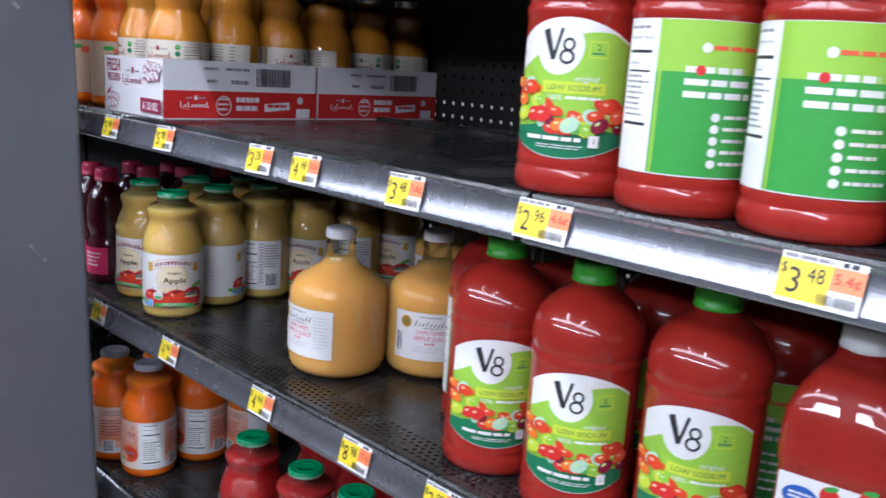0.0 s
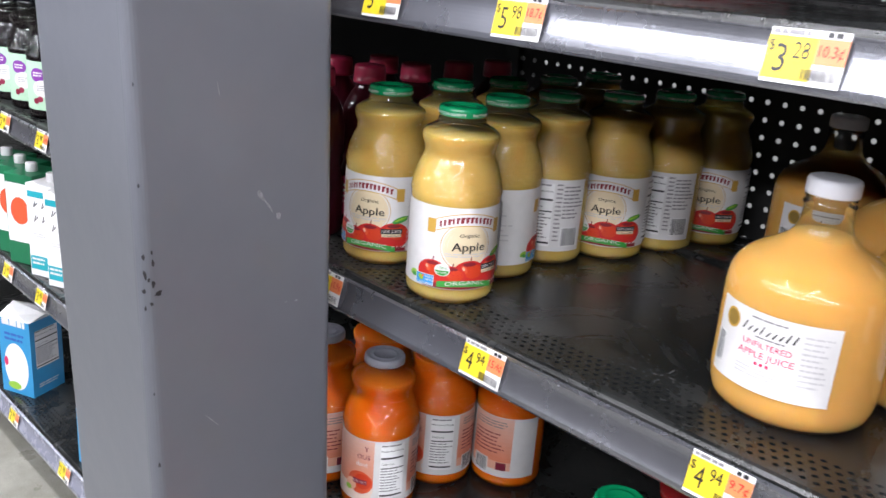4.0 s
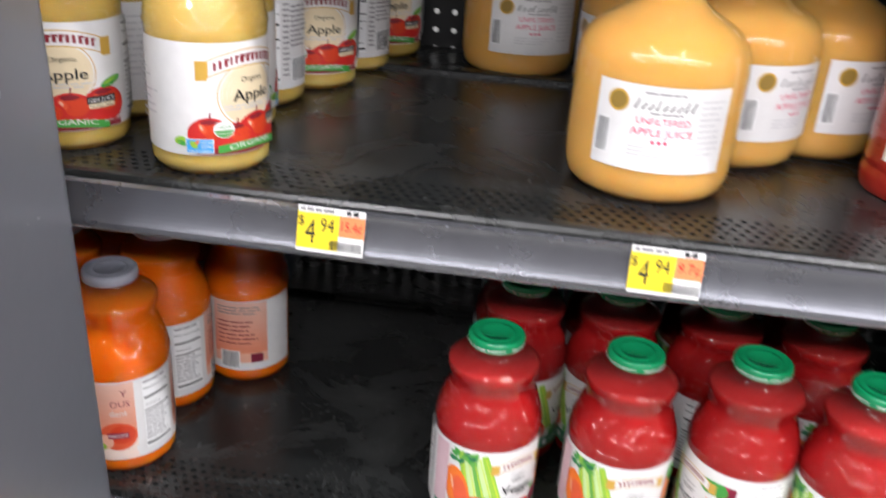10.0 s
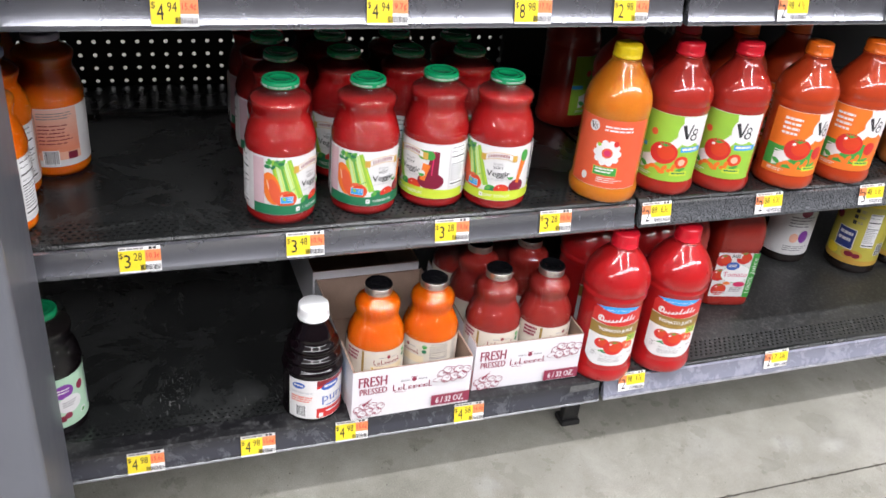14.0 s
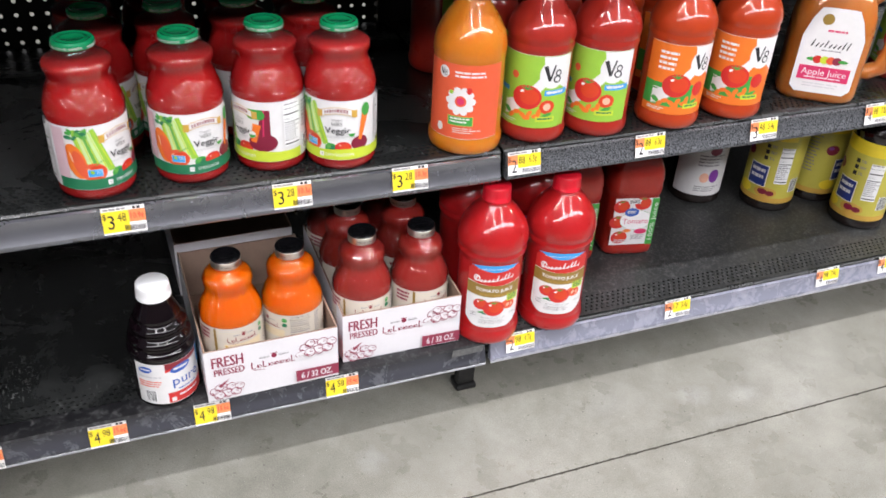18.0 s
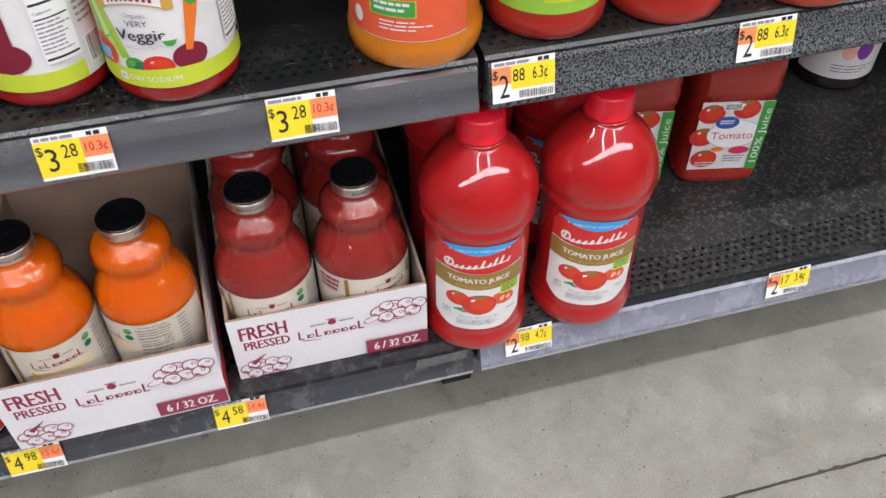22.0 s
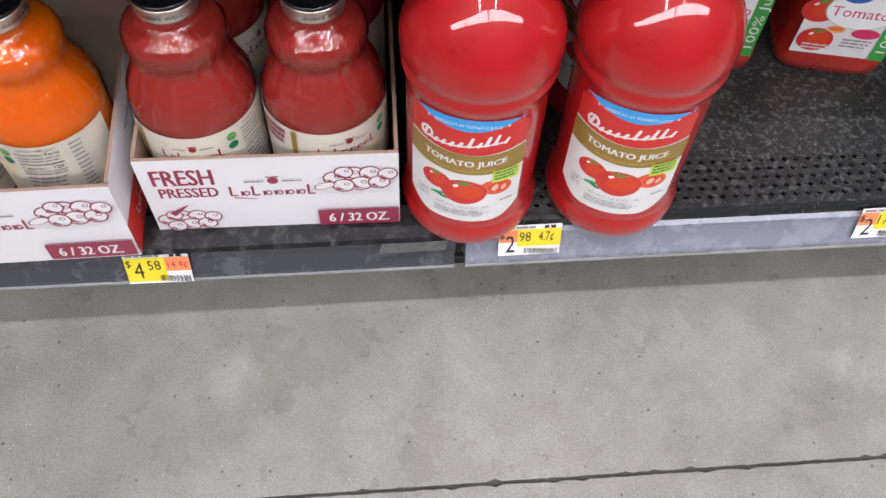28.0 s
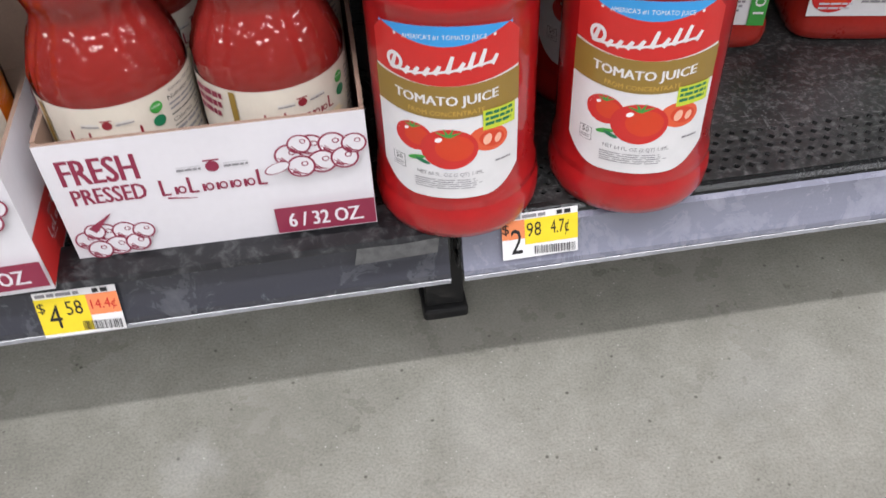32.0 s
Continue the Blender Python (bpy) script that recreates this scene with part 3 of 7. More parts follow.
floor_sheet()
WALL_PAINT = mat("pale_wall_paint", (0.4, 0.4, 0.39), rough=0.7, noise_amount=0.05, noise_scale=1.5, bump=0.1)
AISLE_FRONT = mat("dim_aisle_front", (0.14, 0.135, 0.13), rough=0.7, noise_amount=0.5, noise_scale=3.0)
CEIL_PAINT = mat("white_ceiling_deck", (0.5, 0.51, 0.52), rough=0.75, noise_amount=0.06, noise_scale=1.2)
for nm, (a, b, c, d) in {"wall_south": (-12, 12, -16.1, -16.0), "wall_north": (-12, 12, 7.0, 7.1), "wall_west": (-12.1, -12, -16, 7), "wall_east": (12, 12.1, -16, 7)}.items():
    tagged(part(nm, box_bm(a, b, c, d, 0, CEILING), WALL_PAINT, None), "plain pale painted shop wall", "wall", kind="structure")
tagged(part("ceiling", box_bm(-12, 12, -16, 7, CEILING, CEILING + 0.1), CEIL_PAINT, None), "white painted shop ceiling", "ceiling", kind="structure")
# Unseen block; its height and distance keep low lamp light off the shelf backs.
tagged(part("wall_opposite", box_bm(-12, 12, -2.6, -2.5, 0, 2.0), AISLE_FRONT, None), "unseen plain dark block in place of opposite shelving, cuts low light", "wall", kind="structure")
# Added pale backdrop that makes the holes of the back board look bright.
tagged(part("wall_next_aisle", box_bm(-4, 4, 2.6, 2.7, 0, 2.2), WALL_PAINT, None), "pale plain partition added as a bright backdrop to the board holes", "wall", kind="structure")

HOUSING = mat("white_lamp_housing", (0.75, 0.75, 0.75), rough=0.4)


def strip_lamp(x, y, length, turn, power, wide=0.17):
    z = CEILING - 0.25
    ob = thing("ceiling_light", "unseen long white strip light hung under the ceiling", "ceiling light", "strip lights")
    part("housing", box_bm(-length / 2, length / 2, -wide / 2 - 0.04, wide / 2 + 0.04, 0.02, 0.09, 0.008), HOUSING, ob)
    part("stem", box_bm(-0.01, 0.01, -0.01, 0.01, 0.09, 0.25), HOUSING, ob)
    ob.matrix_basis = pose(x, y, z, 0, 0, turn)
    data = bpy.data.lights.new("strip_lamp", "AREA")
    data.shape, data.size, data.size_y = "RECTANGLE", length, wide
    data.energy, data.color = power, (0.985, 0.97, 1.02)
    lamp = new("strip_lamp", data)
    lamp.matrix_basis = pose(x, y, z, 0, 0, turn)


for lx in (-6.2, -2.1, 2.0, 6.1):
    strip_lamp(lx, -1.15, 3.9, 0, LAMP_POWER * 1.3, 0.12)
for lx in (-6.2, -2.1, 2.0, 6.1):
    strip_lamp(lx, -4.7, 3.9, 0, LAMP_POWER * 2.25, 0.9)
    # Added fill row, low enough to reach the backs of shelves A and B only.
    strip_lamp(lx, -8.2, 3.9, 0, LAMP_POWER * 4.4, 0.9)
for lx in (-1.55, 1.1):
    strip_lamp(lx, -2.9, 2.6, 90, LAMP_POWER * 0.9, 0.3)
# Helper lamp behind the shelving: lights the backdrop that shows through the holes.
strip_lamp(-1.0, 1.9, 3.9, 0, LAMP_POWER * 1.6)


# ---------------------------------------------------------------- shelving
def extrude_x(name, prof, x0, x1, material, parent, label=""):
    """A closed profile of (y, z) drawn along x."""
    n = len(prof)
    verts = [(x, y, z) for x in (x0, x1) for y, z in prof]
    faces = [(i, (i + 1) % n, n + (i + 1) % n, n + i) for i in range(n)] + [tuple(range(n - 1, -1, -1)), tuple(range(n, 2 * n))]
    return mesh_object(name, verts, faces, [material], parent, label)


def perforated_deck(x0, x1, y0, y1, z, parent, steel):
    """The steel deck: a plain sheet with five staggered rows of diamond holes along its front."""
    verts, faces = [], []

    def quad(a, b, c, d):
        n = len(verts)
        verts.extend((a, b, c, d))
        faces.append((n, n + 1, n + 2, n + 3))

    rows, ph, pw, hw, hh = 5, 0.0096, 0.0112, 0.0070, 0.0058
    ys = y0 + 0.006
    quad((x0, y0, z), (x1, y0, z), (x1, ys, z), (x0, ys, z))
    for r in range(rows):
        a, b = ys + r * ph, ys + (r + 1) * ph
        off = pw / 2 if r % 2 else 0.0
        m = int((x1 - x0 - pw) / pw)
        s = x0 + 0.004 + off
        quad((x0, a, z), (s, a, z), (s, b, z), (x0, b, z))
        e = s + m * pw
        if e < x1:
            quad((e, a, z), (x1, a, z), (x1, b, z), (e, b, z))
        cy = (a + b) / 2
        for i in range(m):
            l, rr = s + i * pw, s + (i + 1) * pw
            cx = (l + rr) / 2
            n = len(verts)
            hole = ((cx, cy - hh / 2), (cx + hw / 2, cy), (cx, cy + hh / 2), (cx - hw / 2, cy))
            corner = ((rr, a), (rr, b), (l, b), (l, a))
            middle = ((cx, a), (rr, cy), (cx, b), (l, cy))
            verts.extend((*p, z) for p in hole)
            verts.extend((*p, z) for p in corner)
            verts.extend((*p, z) for p in middle)
            verts.extend((*p, z - 0.003) for p in hole)
            for k in range(4):
                q = (k + 1) % 4
                faces.append((n + 8 + k, n + 4 + k, n + 8 + q, n + q, n + k))
                faces.append((n + k, n + q, n + 12 + q, n + 12 + k))
    b = ys + rows * ph
    quad((x0, b, z), (x1, b, z), (x1, y1, z), (x0, y1, z))
    verts = [(x, y, h - SLOPE * (y - y0)) for x, y, h in verts]
    return mesh_object("deck", verts, faces, [steel], parent)


def shelf(x0, x1, z, moulding, front=0.0, label="", deep=0.03):
    ob = thing("gondola_shelf", label or "black perforated steel shop shelf with a ticket strip along its edge", "shelf", "shop shelves")
    g = 0.003
    a, b = x0 + g, x1 - g
    perforated_deck(a, b, front + 0.018, BACK - 0.004, z, ob, DUSTY_STEEL if z == Z_D and x0 > -0.1 else BLACK_STEEL)
    part("underside", box_bm(a, b, front + 0.02, BACK - 0.006, z - deep, z - deep + 0.0015), BLACK_STEEL, ob)
    # rolled front edge
    pr = [(front + 0.018, z), (front + 0.014, z - 0.001), (front + 0.0115, z - 0.004), (front + 0.0105, z - 0.008), (front + 0.0105, z - 0.046), (front + 0.026, z - 0.046), (front + 0.026, z - 0.044),
          (front + 0.0125, z - 0.044), (front + 0.0125, z - 0.009), (front + 0.015, z - 0.004), (front + 0.018, z - 0.003)]
    extrude_x("front_edge", pr, a, b, BLACK_STEEL, ob)
    f = front
    ticket = [(f + 0.0105, z - 0.0062)]
    ticket += [(f + 0.0060 - 0.0085 * (k / 9) ** 2, z - 0.0080 - 0.0310 * k / 9) for k in range(10)]
    ticket += [(f - 0.0027, z - 0.0408), (f - 0.0029, z - 0.0435), (f - 0.0015, z - 0.046), (f + 0.0105, z - 0.046)]
    extrude_x("ticket_moulding", ticket, a + 0.002, b - 0.002, moulding, ob)
    if z == Z_D:
        extrude_x("strip_lip", [(f - 0.0036, z - 0.0445), (f - 0.0036, z - 0.0482), (f - 0.0012, z - 0.0490), (f + 0.0025, z - 0.0475), (f + 0.0025, z - 0.0463), (f - 0.001, z - 0.0463), (f - 0.0031, z - 0.0440)], a + 0.002, b - 0.002, STRIP_LIP, ob, "pale plastic lower lip")
    if z != Z_D:
        lip = z - SLOPE * 0.44
        extrude_x("rear_lip", [(0.452, lip - 0.001), (0.452, lip + 0.005), (0.455, lip + 0.0065), (0.47, lip + 0.0065), (0.473, lip + 0.004), (0.473, lip - 0.001)], a, b, BLACK_STEEL, ob)
    for xx in (a + 0.002, b - 0.0035):
        part("side_bracket", box_bm(xx, xx + 0.0015, front + 0.03, BACK - 0.02, z - 0.07, z - deep), BLACK_STEEL, ob)
    return ob


SECTIONS = [(-3.66, -2.44), (-2.44, -1.22), (-1.22, 0.008), (0.008, 1.226)]
for (sx0, sx1) in SECTIONS:
    right = sx0 > -0.1
    for z in (Z_A, Z_B, Z_C):
        m = EDGE_GLINT if right and z == Z_C else EDGE_SILVER
        lab = "black perforated steel shop shelf with a %s ticket strip" % ("dark glint-flecked" if m is EDGE_GLINT else "silver-grey")
        shelf(sx0, sx1, z, m, 0.0 if z != Z_B else 0.006, lab)
    # Unseen top shelf, added so that its shadow darkens the backs of row A.
    shelf(sx0, sx1, Z_T, EDGE_SILVER, 0.0, "unseen empty black steel shop shelf, added to shade the juice bottles")
    shelf(sx0, sx1, Z_D, EDGE_LILAC if right or sx0 < -1.3 else EDGE_DARK, -0.022,
          "black base deck of the shelving with a %s ticket strip" % ("lilac-grey" if right else "dark scuffed"))


# the worn base edge by the seam: a black bevel strip and a torn bit of pale tape
EDGE_RUBBER = scuffed_metal("worn_black_bevel", (0.006, 0.006, 0.007), (0.1, 0.1, 0.1), 0.35, 90.0, 0.9)
TAPE = mat("torn_pale_tape", (0.1, 0.1, 0.1), rough=0.35, coat=0.4, noise_amount=0.6, noise_scale=120)
base_edge = thing("shelf_edge_cover", "scuffed black trim along the lowest shelf front", "edge strip")
extrude_x("bevel_strip", [(-0.0185, Z_D + 0.0002), (-0.0105, Z_D + 0.0002), (0.010, Z_D + 0.0035), (0.010, Z_D + 0.0045), (-0.0105, Z_D + 0.003), (-0.021, Z_D + 0.0008), (-0.0235, Z_D - 0.003)], -1.2, 0.001, EDGE_RUBBER, base_edge)
mesh_object("tape", [(-0.064, -0.0272, Z_D - 0.014), (-0.006, -0.0272, Z_D - 0.012), (-0.004, -0.0245, Z_D - 0.0005), (-0.03, -0.0245, Z_D - 0.002), (-0.061, -0.0245, Z_D - 0.001)], [(0, 1, 2, 3, 4)], [TAPE], base_edge, "torn pale tape")


def back_panel(x0, x1, z0, z1, holes):
    """Black back board; holes at an inch pitch go right through."""
    p, r = 0.0254, 0.0040
    y, t = BACK, 0.0015
    if not holes:
        return tagged(part("back_panel", box_bm(x0, x1, y, y + t, z0, z1), BLACK_PANEL, None), "plain black back board of the shop shelving", "back panel", kind="structure")
    nx, nz = int((x1 - x0) / p), int((z1 - z0) / p)
    mx, mz = (x1 - x0 - nx * p) / 2, (z1 - z0 - nz * p) / 2
    ang = [math.radians(22.5 + 45 * k) for k in range(8)]
    hole = [(r * math.cos(a), r * math.sin(a)) for a in ang]
    h = p / 2
    outer = [(h, h * 0.4142), (h * 0.4142, h), (-h * 0.4142, h), (-h, h * 0.4142), (-h, -h * 0.4142), (-h * 0.4142, -h), (h * 0.4142, -h), (h, -h * 0.4142)]
    corners = [(1, (h, h), 0), (3, (-h, h), 2), (5, (-h, -h), 4), (7, (h, -h), 6)]
    verts, faces = [], []
    for i in range(nx):
        for k in range(nz):
            cx, cz = x0 + mx + (i + 0.5) * p, z0 + mz + (k + 0.5) * p
            n = len(verts)
            verts += [(cx + a, y, cz + b) for a, b in hole] + [(cx + a, y, cz + b) for a, b in outer] + [(cx + a, y + t, cz + b) for a, b in hole]
            verts += [(cx + c[1][0], y, cz + c[1][1]) for c in corners]
            for q in range(8):
                w = (q + 1) % 8
                faces.append((n + q, n + w, n + 8 + w, n + 8 + q))
                faces.append((n + q, n + 16 + q, n + 16 + w, n + w))
            for ci, (hi, _, lo) in enumerate(corners):
                faces.append((n + 8 + lo, n + 8 + hi, n + 24 + ci))
    at, weld = {}, []
    for v in verts:
        weld.append(at.setdefault(tuple(round(c, 5) for c in v), len(at)))
    ob = mesh_object("back_panel", list(at), [tuple(weld[i] for i in f) for f in faces], [BLACK_PANEL])
    return tagged(ob, "black perforated back board of the shop shelving", "back panel", kind="structure")


for (sx0, sx1) in SECTIONS:
    back_panel(sx0 + 0.002, sx1 - 0.002, 0.05, 1.95, sx0 < -0.1 and sx0 > -1.5)
# Added blocker: stops light from behind in the holes above shelf A.
tagged(part("back_panel", box_bm(-1.218, 0.006, BACK + 0.012, BACK + 0.016, 1.262, 1.95), BLACK_PANEL, None), "plain dark board added behind the perforated one to keep its holes dark", "back panel", kind="structure")
FOOT_DIRT = scuffed_metal("grimy_foot", (0.005, 0.005, 0.005), (0.05, 0.045, 0.04), 0.6, 60.0, 0.7)
for ux in (-3.66, -2.44, -1.22, 0.008, 1.226):
    ob = thing("shelf_upright", "black slotted steel upright of the shop shelving", "upright", "shelf uprights")
    part("post", box_bm(-0.016, 0.016, BACK - 0.012, BACK + 0.05, 0, 1.97, 0.002), BLACK_PANEL, ob)
    part("base_leg", box_bm(-0.016, 0.016, 0.0745, BACK - 0.013, 0.03, 0.13, 0.002), BLACK_PANEL, ob)
    bm = box_bm(-0.017, 0.017, 0.057, 0.074, 0.012, 0.135, 0.002)
    box_bm(-0.02, 0.02, 0.050, 0.087, 0.0, 0.012, 0.003, bm=bm)
    part("levelling_foot", bm, FOOT_DIRT, ob, "grimy black levelling foot")
    ob.matrix_basis = pose(ux, 0, 0)


def pillar():
    """Square steel column, rounded at its corners, chipped and scraped."""
    x0, x1, y0, y1 = -1.098, -0.898, -0.256, -0.036
    r, h = 0.012, CEILING
    pts = []
    for cx, cy, a0 in ((x1 - r, y1 - r, 0), (x0 + r, y1 - r, 90), (x0 + r, y0 + r, 180), (x1 - r, y0 + r, 270)):
        pts += [(cx + r * math.cos(radians(a0 + 15 * k)), cy + r * math.sin(radians(a0 + 15 * k))) for k in range(7)]
    n = len(pts)
    rows = [k * h / 40 for k in range(41)]
    verts = [(x, y, z) for z in rows for x, y in pts]
    faces = [(i * n + j, i * n + (j + 1) % n, (i + 1) * n + (j + 1) % n, (i + 1) * n + j) for i in range(40) for j in range(n)]
    ob = mesh_object("pillar", verts, faces, [PILLAR], smooth=False)
    tagged(ob, "grey gloss-painted square steel column with rounded chipped corners", "pillar", kind="structure")
    rnd = random.Random(7)

    def fleck(name, y, z, ry, rz, material, tilt=0.0, corner=False):
        m = 9
        v = []
        for k in range(m):
            a = 2 * math.pi * k / m
            f = rnd.uniform(0.55, 1.2)
            p, q = ry * f * math.cos(a), rz * f * math.sin(a)
            c, s = math.cos(radians(tilt)), math.sin(radians(tilt))
            yy, zz = y + p * c - q * s, z + p * s + q * c
            xx = x1
            if yy < y0 + r:
                xx = x1 - r + math.sqrt(max(0.0, r * r - (y0 + r - yy) ** 2))
            v.append((xx + 0.0006, yy, zz))
        mesh_object(name, v, [tuple(range(m))], [material], ob)

    for y, z, a, b in ((-0.2515, 0.972, 0.0016, 0.004), (-0.2512, 0.955, 0.0014, 0.006), (-0.2525, 0.938, 0.0015, 0.003), (-0.2438, 0.965, 0.0016, 0.005), (-0.2445, 0.945, 0.0022, 0.004), (-0.2405, 0.934, 0.0035, 0.0025),
                       (-0.2382, 0.936, 0.0022, 0.0018), (-0.247, 0.925, 0.0016, 0.0022), (-0.2485, 0.949, 0.0012, 0.0025), (-0.2522, 0.921, 0.0012, 0.003), (-0.2446, 0.976, 0.0012, 0.002), (-0.2515, 1.04, 0.001, 0.003),
                       (-0.2495, 0.75, 0.0012, 0.003), (-0.2502, 0.83, 0.0008, 0.002), (-0.2508, 1.13, 0.0009, 0.0028)):
        fleck("paint_chip", y, z, a, b, CHIP)
    for y, z, a, b, t in ((-0.128, 1.012, 0.0028, 0.0075, 25), (-0.117, 0.998, 0.0014, 0.009, 32), (-0.107, 0.987, 0.003, 0.0042, 20), (-0.122, 1.005, 0.0007, 0.012, 30), (-0.242, 0.703, 0.0025, 0.004, 0), (-0.126, 1.385, 0.004, 0.007, 40),
                          (-0.085, 0.888, 0.003, 0.001, 0), (-0.098, 0.889, 0.0015, 0.0008, 0), (-0.19, 0.78, 0.0006, 0.01, 40), (-0.17, 1.12, 0.0005, 0.006, 10)):
        fleck("scrape", y, z, a, b, SCRAPE, t)


pillar()


# ---------------------------------------------------------------- jars and bottles
JAR = [(0.040, 0.003), (0.043, 0.0), (0.047, 0.002), (0.0495, 0.007), (0.050, 0.013), (0.0495, 0.017), (0.0495, 0.112), (0.050, 0.115), (0.0498, 0.122), (0.0482, 0.132), (0.0450, 0.143), (0.0415, 0.153),
       (0.0393, 0.160), (0.0388, 0.165), (0.0397, 0.170), (0.0418, 0.175), (0.0425, 0.1795), (0.0423, 0.1825), (0.0416, 0.1838)]
JAR_NECK = [(0.0426, 0.1815), (0.0424, 0.1838), (0.0410, 0.1858), (0.0375, 0.1885), (0.0330, 0.1910), (0.0288, 0.1935), (0.0264, 0.1958), (0.0258, 0.1972), (0.0264, 0.1980), (0.0264, 0.1988), (0.0252, 0.1998), (0.0248, 0.2040)]


def jar_cap(ob, material, z, r, h, text="", ink_colour=None, label=""):
    cap = lathe("cap", [(r * 0.96, z), (r, z + 0.001), (r, z + h * 0.55), (r * 0.985, z + h * 0.8), (r * 0.95, z + h * 0.94), (r * 0.90, z + h), (r * 0.84, z + h * 0.99), (r * 0.81, z + h * 0.9), (r * 0.62, z + h * 0.88), (r * 0.60, z + h * 0.93), (r * 0.55, z + h * 0.93), (r * 0.53, z + h * 0.86), (0.0005, z + h * 0.86)],
                material, ob, segs=40, label=label)
    if text:
        p = Print(0.002, 0.00002)
        p.h = 0.0002
        for k in range(2):
            p.text(ink_colour, text, (k - 0.5) * math.pi * r, z + h * 0.34, h * 0.42, math.pi * r * 0.92)
        p.round_jar("cap_lettering", cap, r)
    return cap


def quilted_jar(name, label, category, group, juice_mat, cap_mat, cap_label, art, paper, cap_text=True, cap_ink=None):
    ob = thing(name, label, category, group)
    lathe("juice", [(max(0.0005, r - 0.0006), max(z, 0.004)) for r, z in JAR[2:]], juice_mat, ob, segs=64, steps=0.004)
    lathe("glass_body", finer(JAR, 0.116, 0.159, 0.0008), JAR_WALL, ob, segs=320, steps=0.008, wobble=quilt, close=False).visible_shadow = False
    lathe("neck", JAR_NECK, GLASS, ob, segs=40, steps=0.002, close=False).visible_shadow = False
    jar_cap(ob, cap_mat, 0.2022, 0.0265, 0.0105, "PASTEURIZED FOR YOUR SAFETY" if cap_text else "", cap_ink or WHITE, cap_label)
    wrap_label(ob, 0.0498, -0.137, 0.137, 0.019, 0.1115, paper, art)
    return ob


def banner(p, cu, cv, half, rise, h):
    """The gold-edged cream name ribbon; the name itself is drawn as plain bars."""
    up = lambda k: (lambda u: cv + k + rise * (1 - ((u - cu) / half) ** 2))  # noqa: E731
    for s in (-1, 1):
        e = cu + s * half
        p.band(GOLD, min(e, e + s * 0.007), max(e, e + s * 0.007), cv + h * 0.55, cv - h * 0.75)
    p.band(GOLD, cu - half, cu + half, up(h / 2 + 0.0009), up(-h / 2 - 0.0009))
    p.band(PAPER, cu - half + 0.0008, cu + half - 0.0008, up(h / 2), up(-h / 2))
    rnd = random.Random(3)
    u = cu - half + 0.004
    while u < cu + half - 0.005:
        w = rnd.uniform(0.0014, 0.0026)
        t = cv + rise * (1 - ((u - cu) / half) ** 2)
        p.band(DEEPRED, u, u + w, t + h * 0.27, t - h * 0.27)
        if rnd.random() < 0.5:
            p.band(DEEPRED, u + w, u + w + 0.0011, t + h * 0.27, t + h * 0.1)
        u += w + 0.0017
    return p


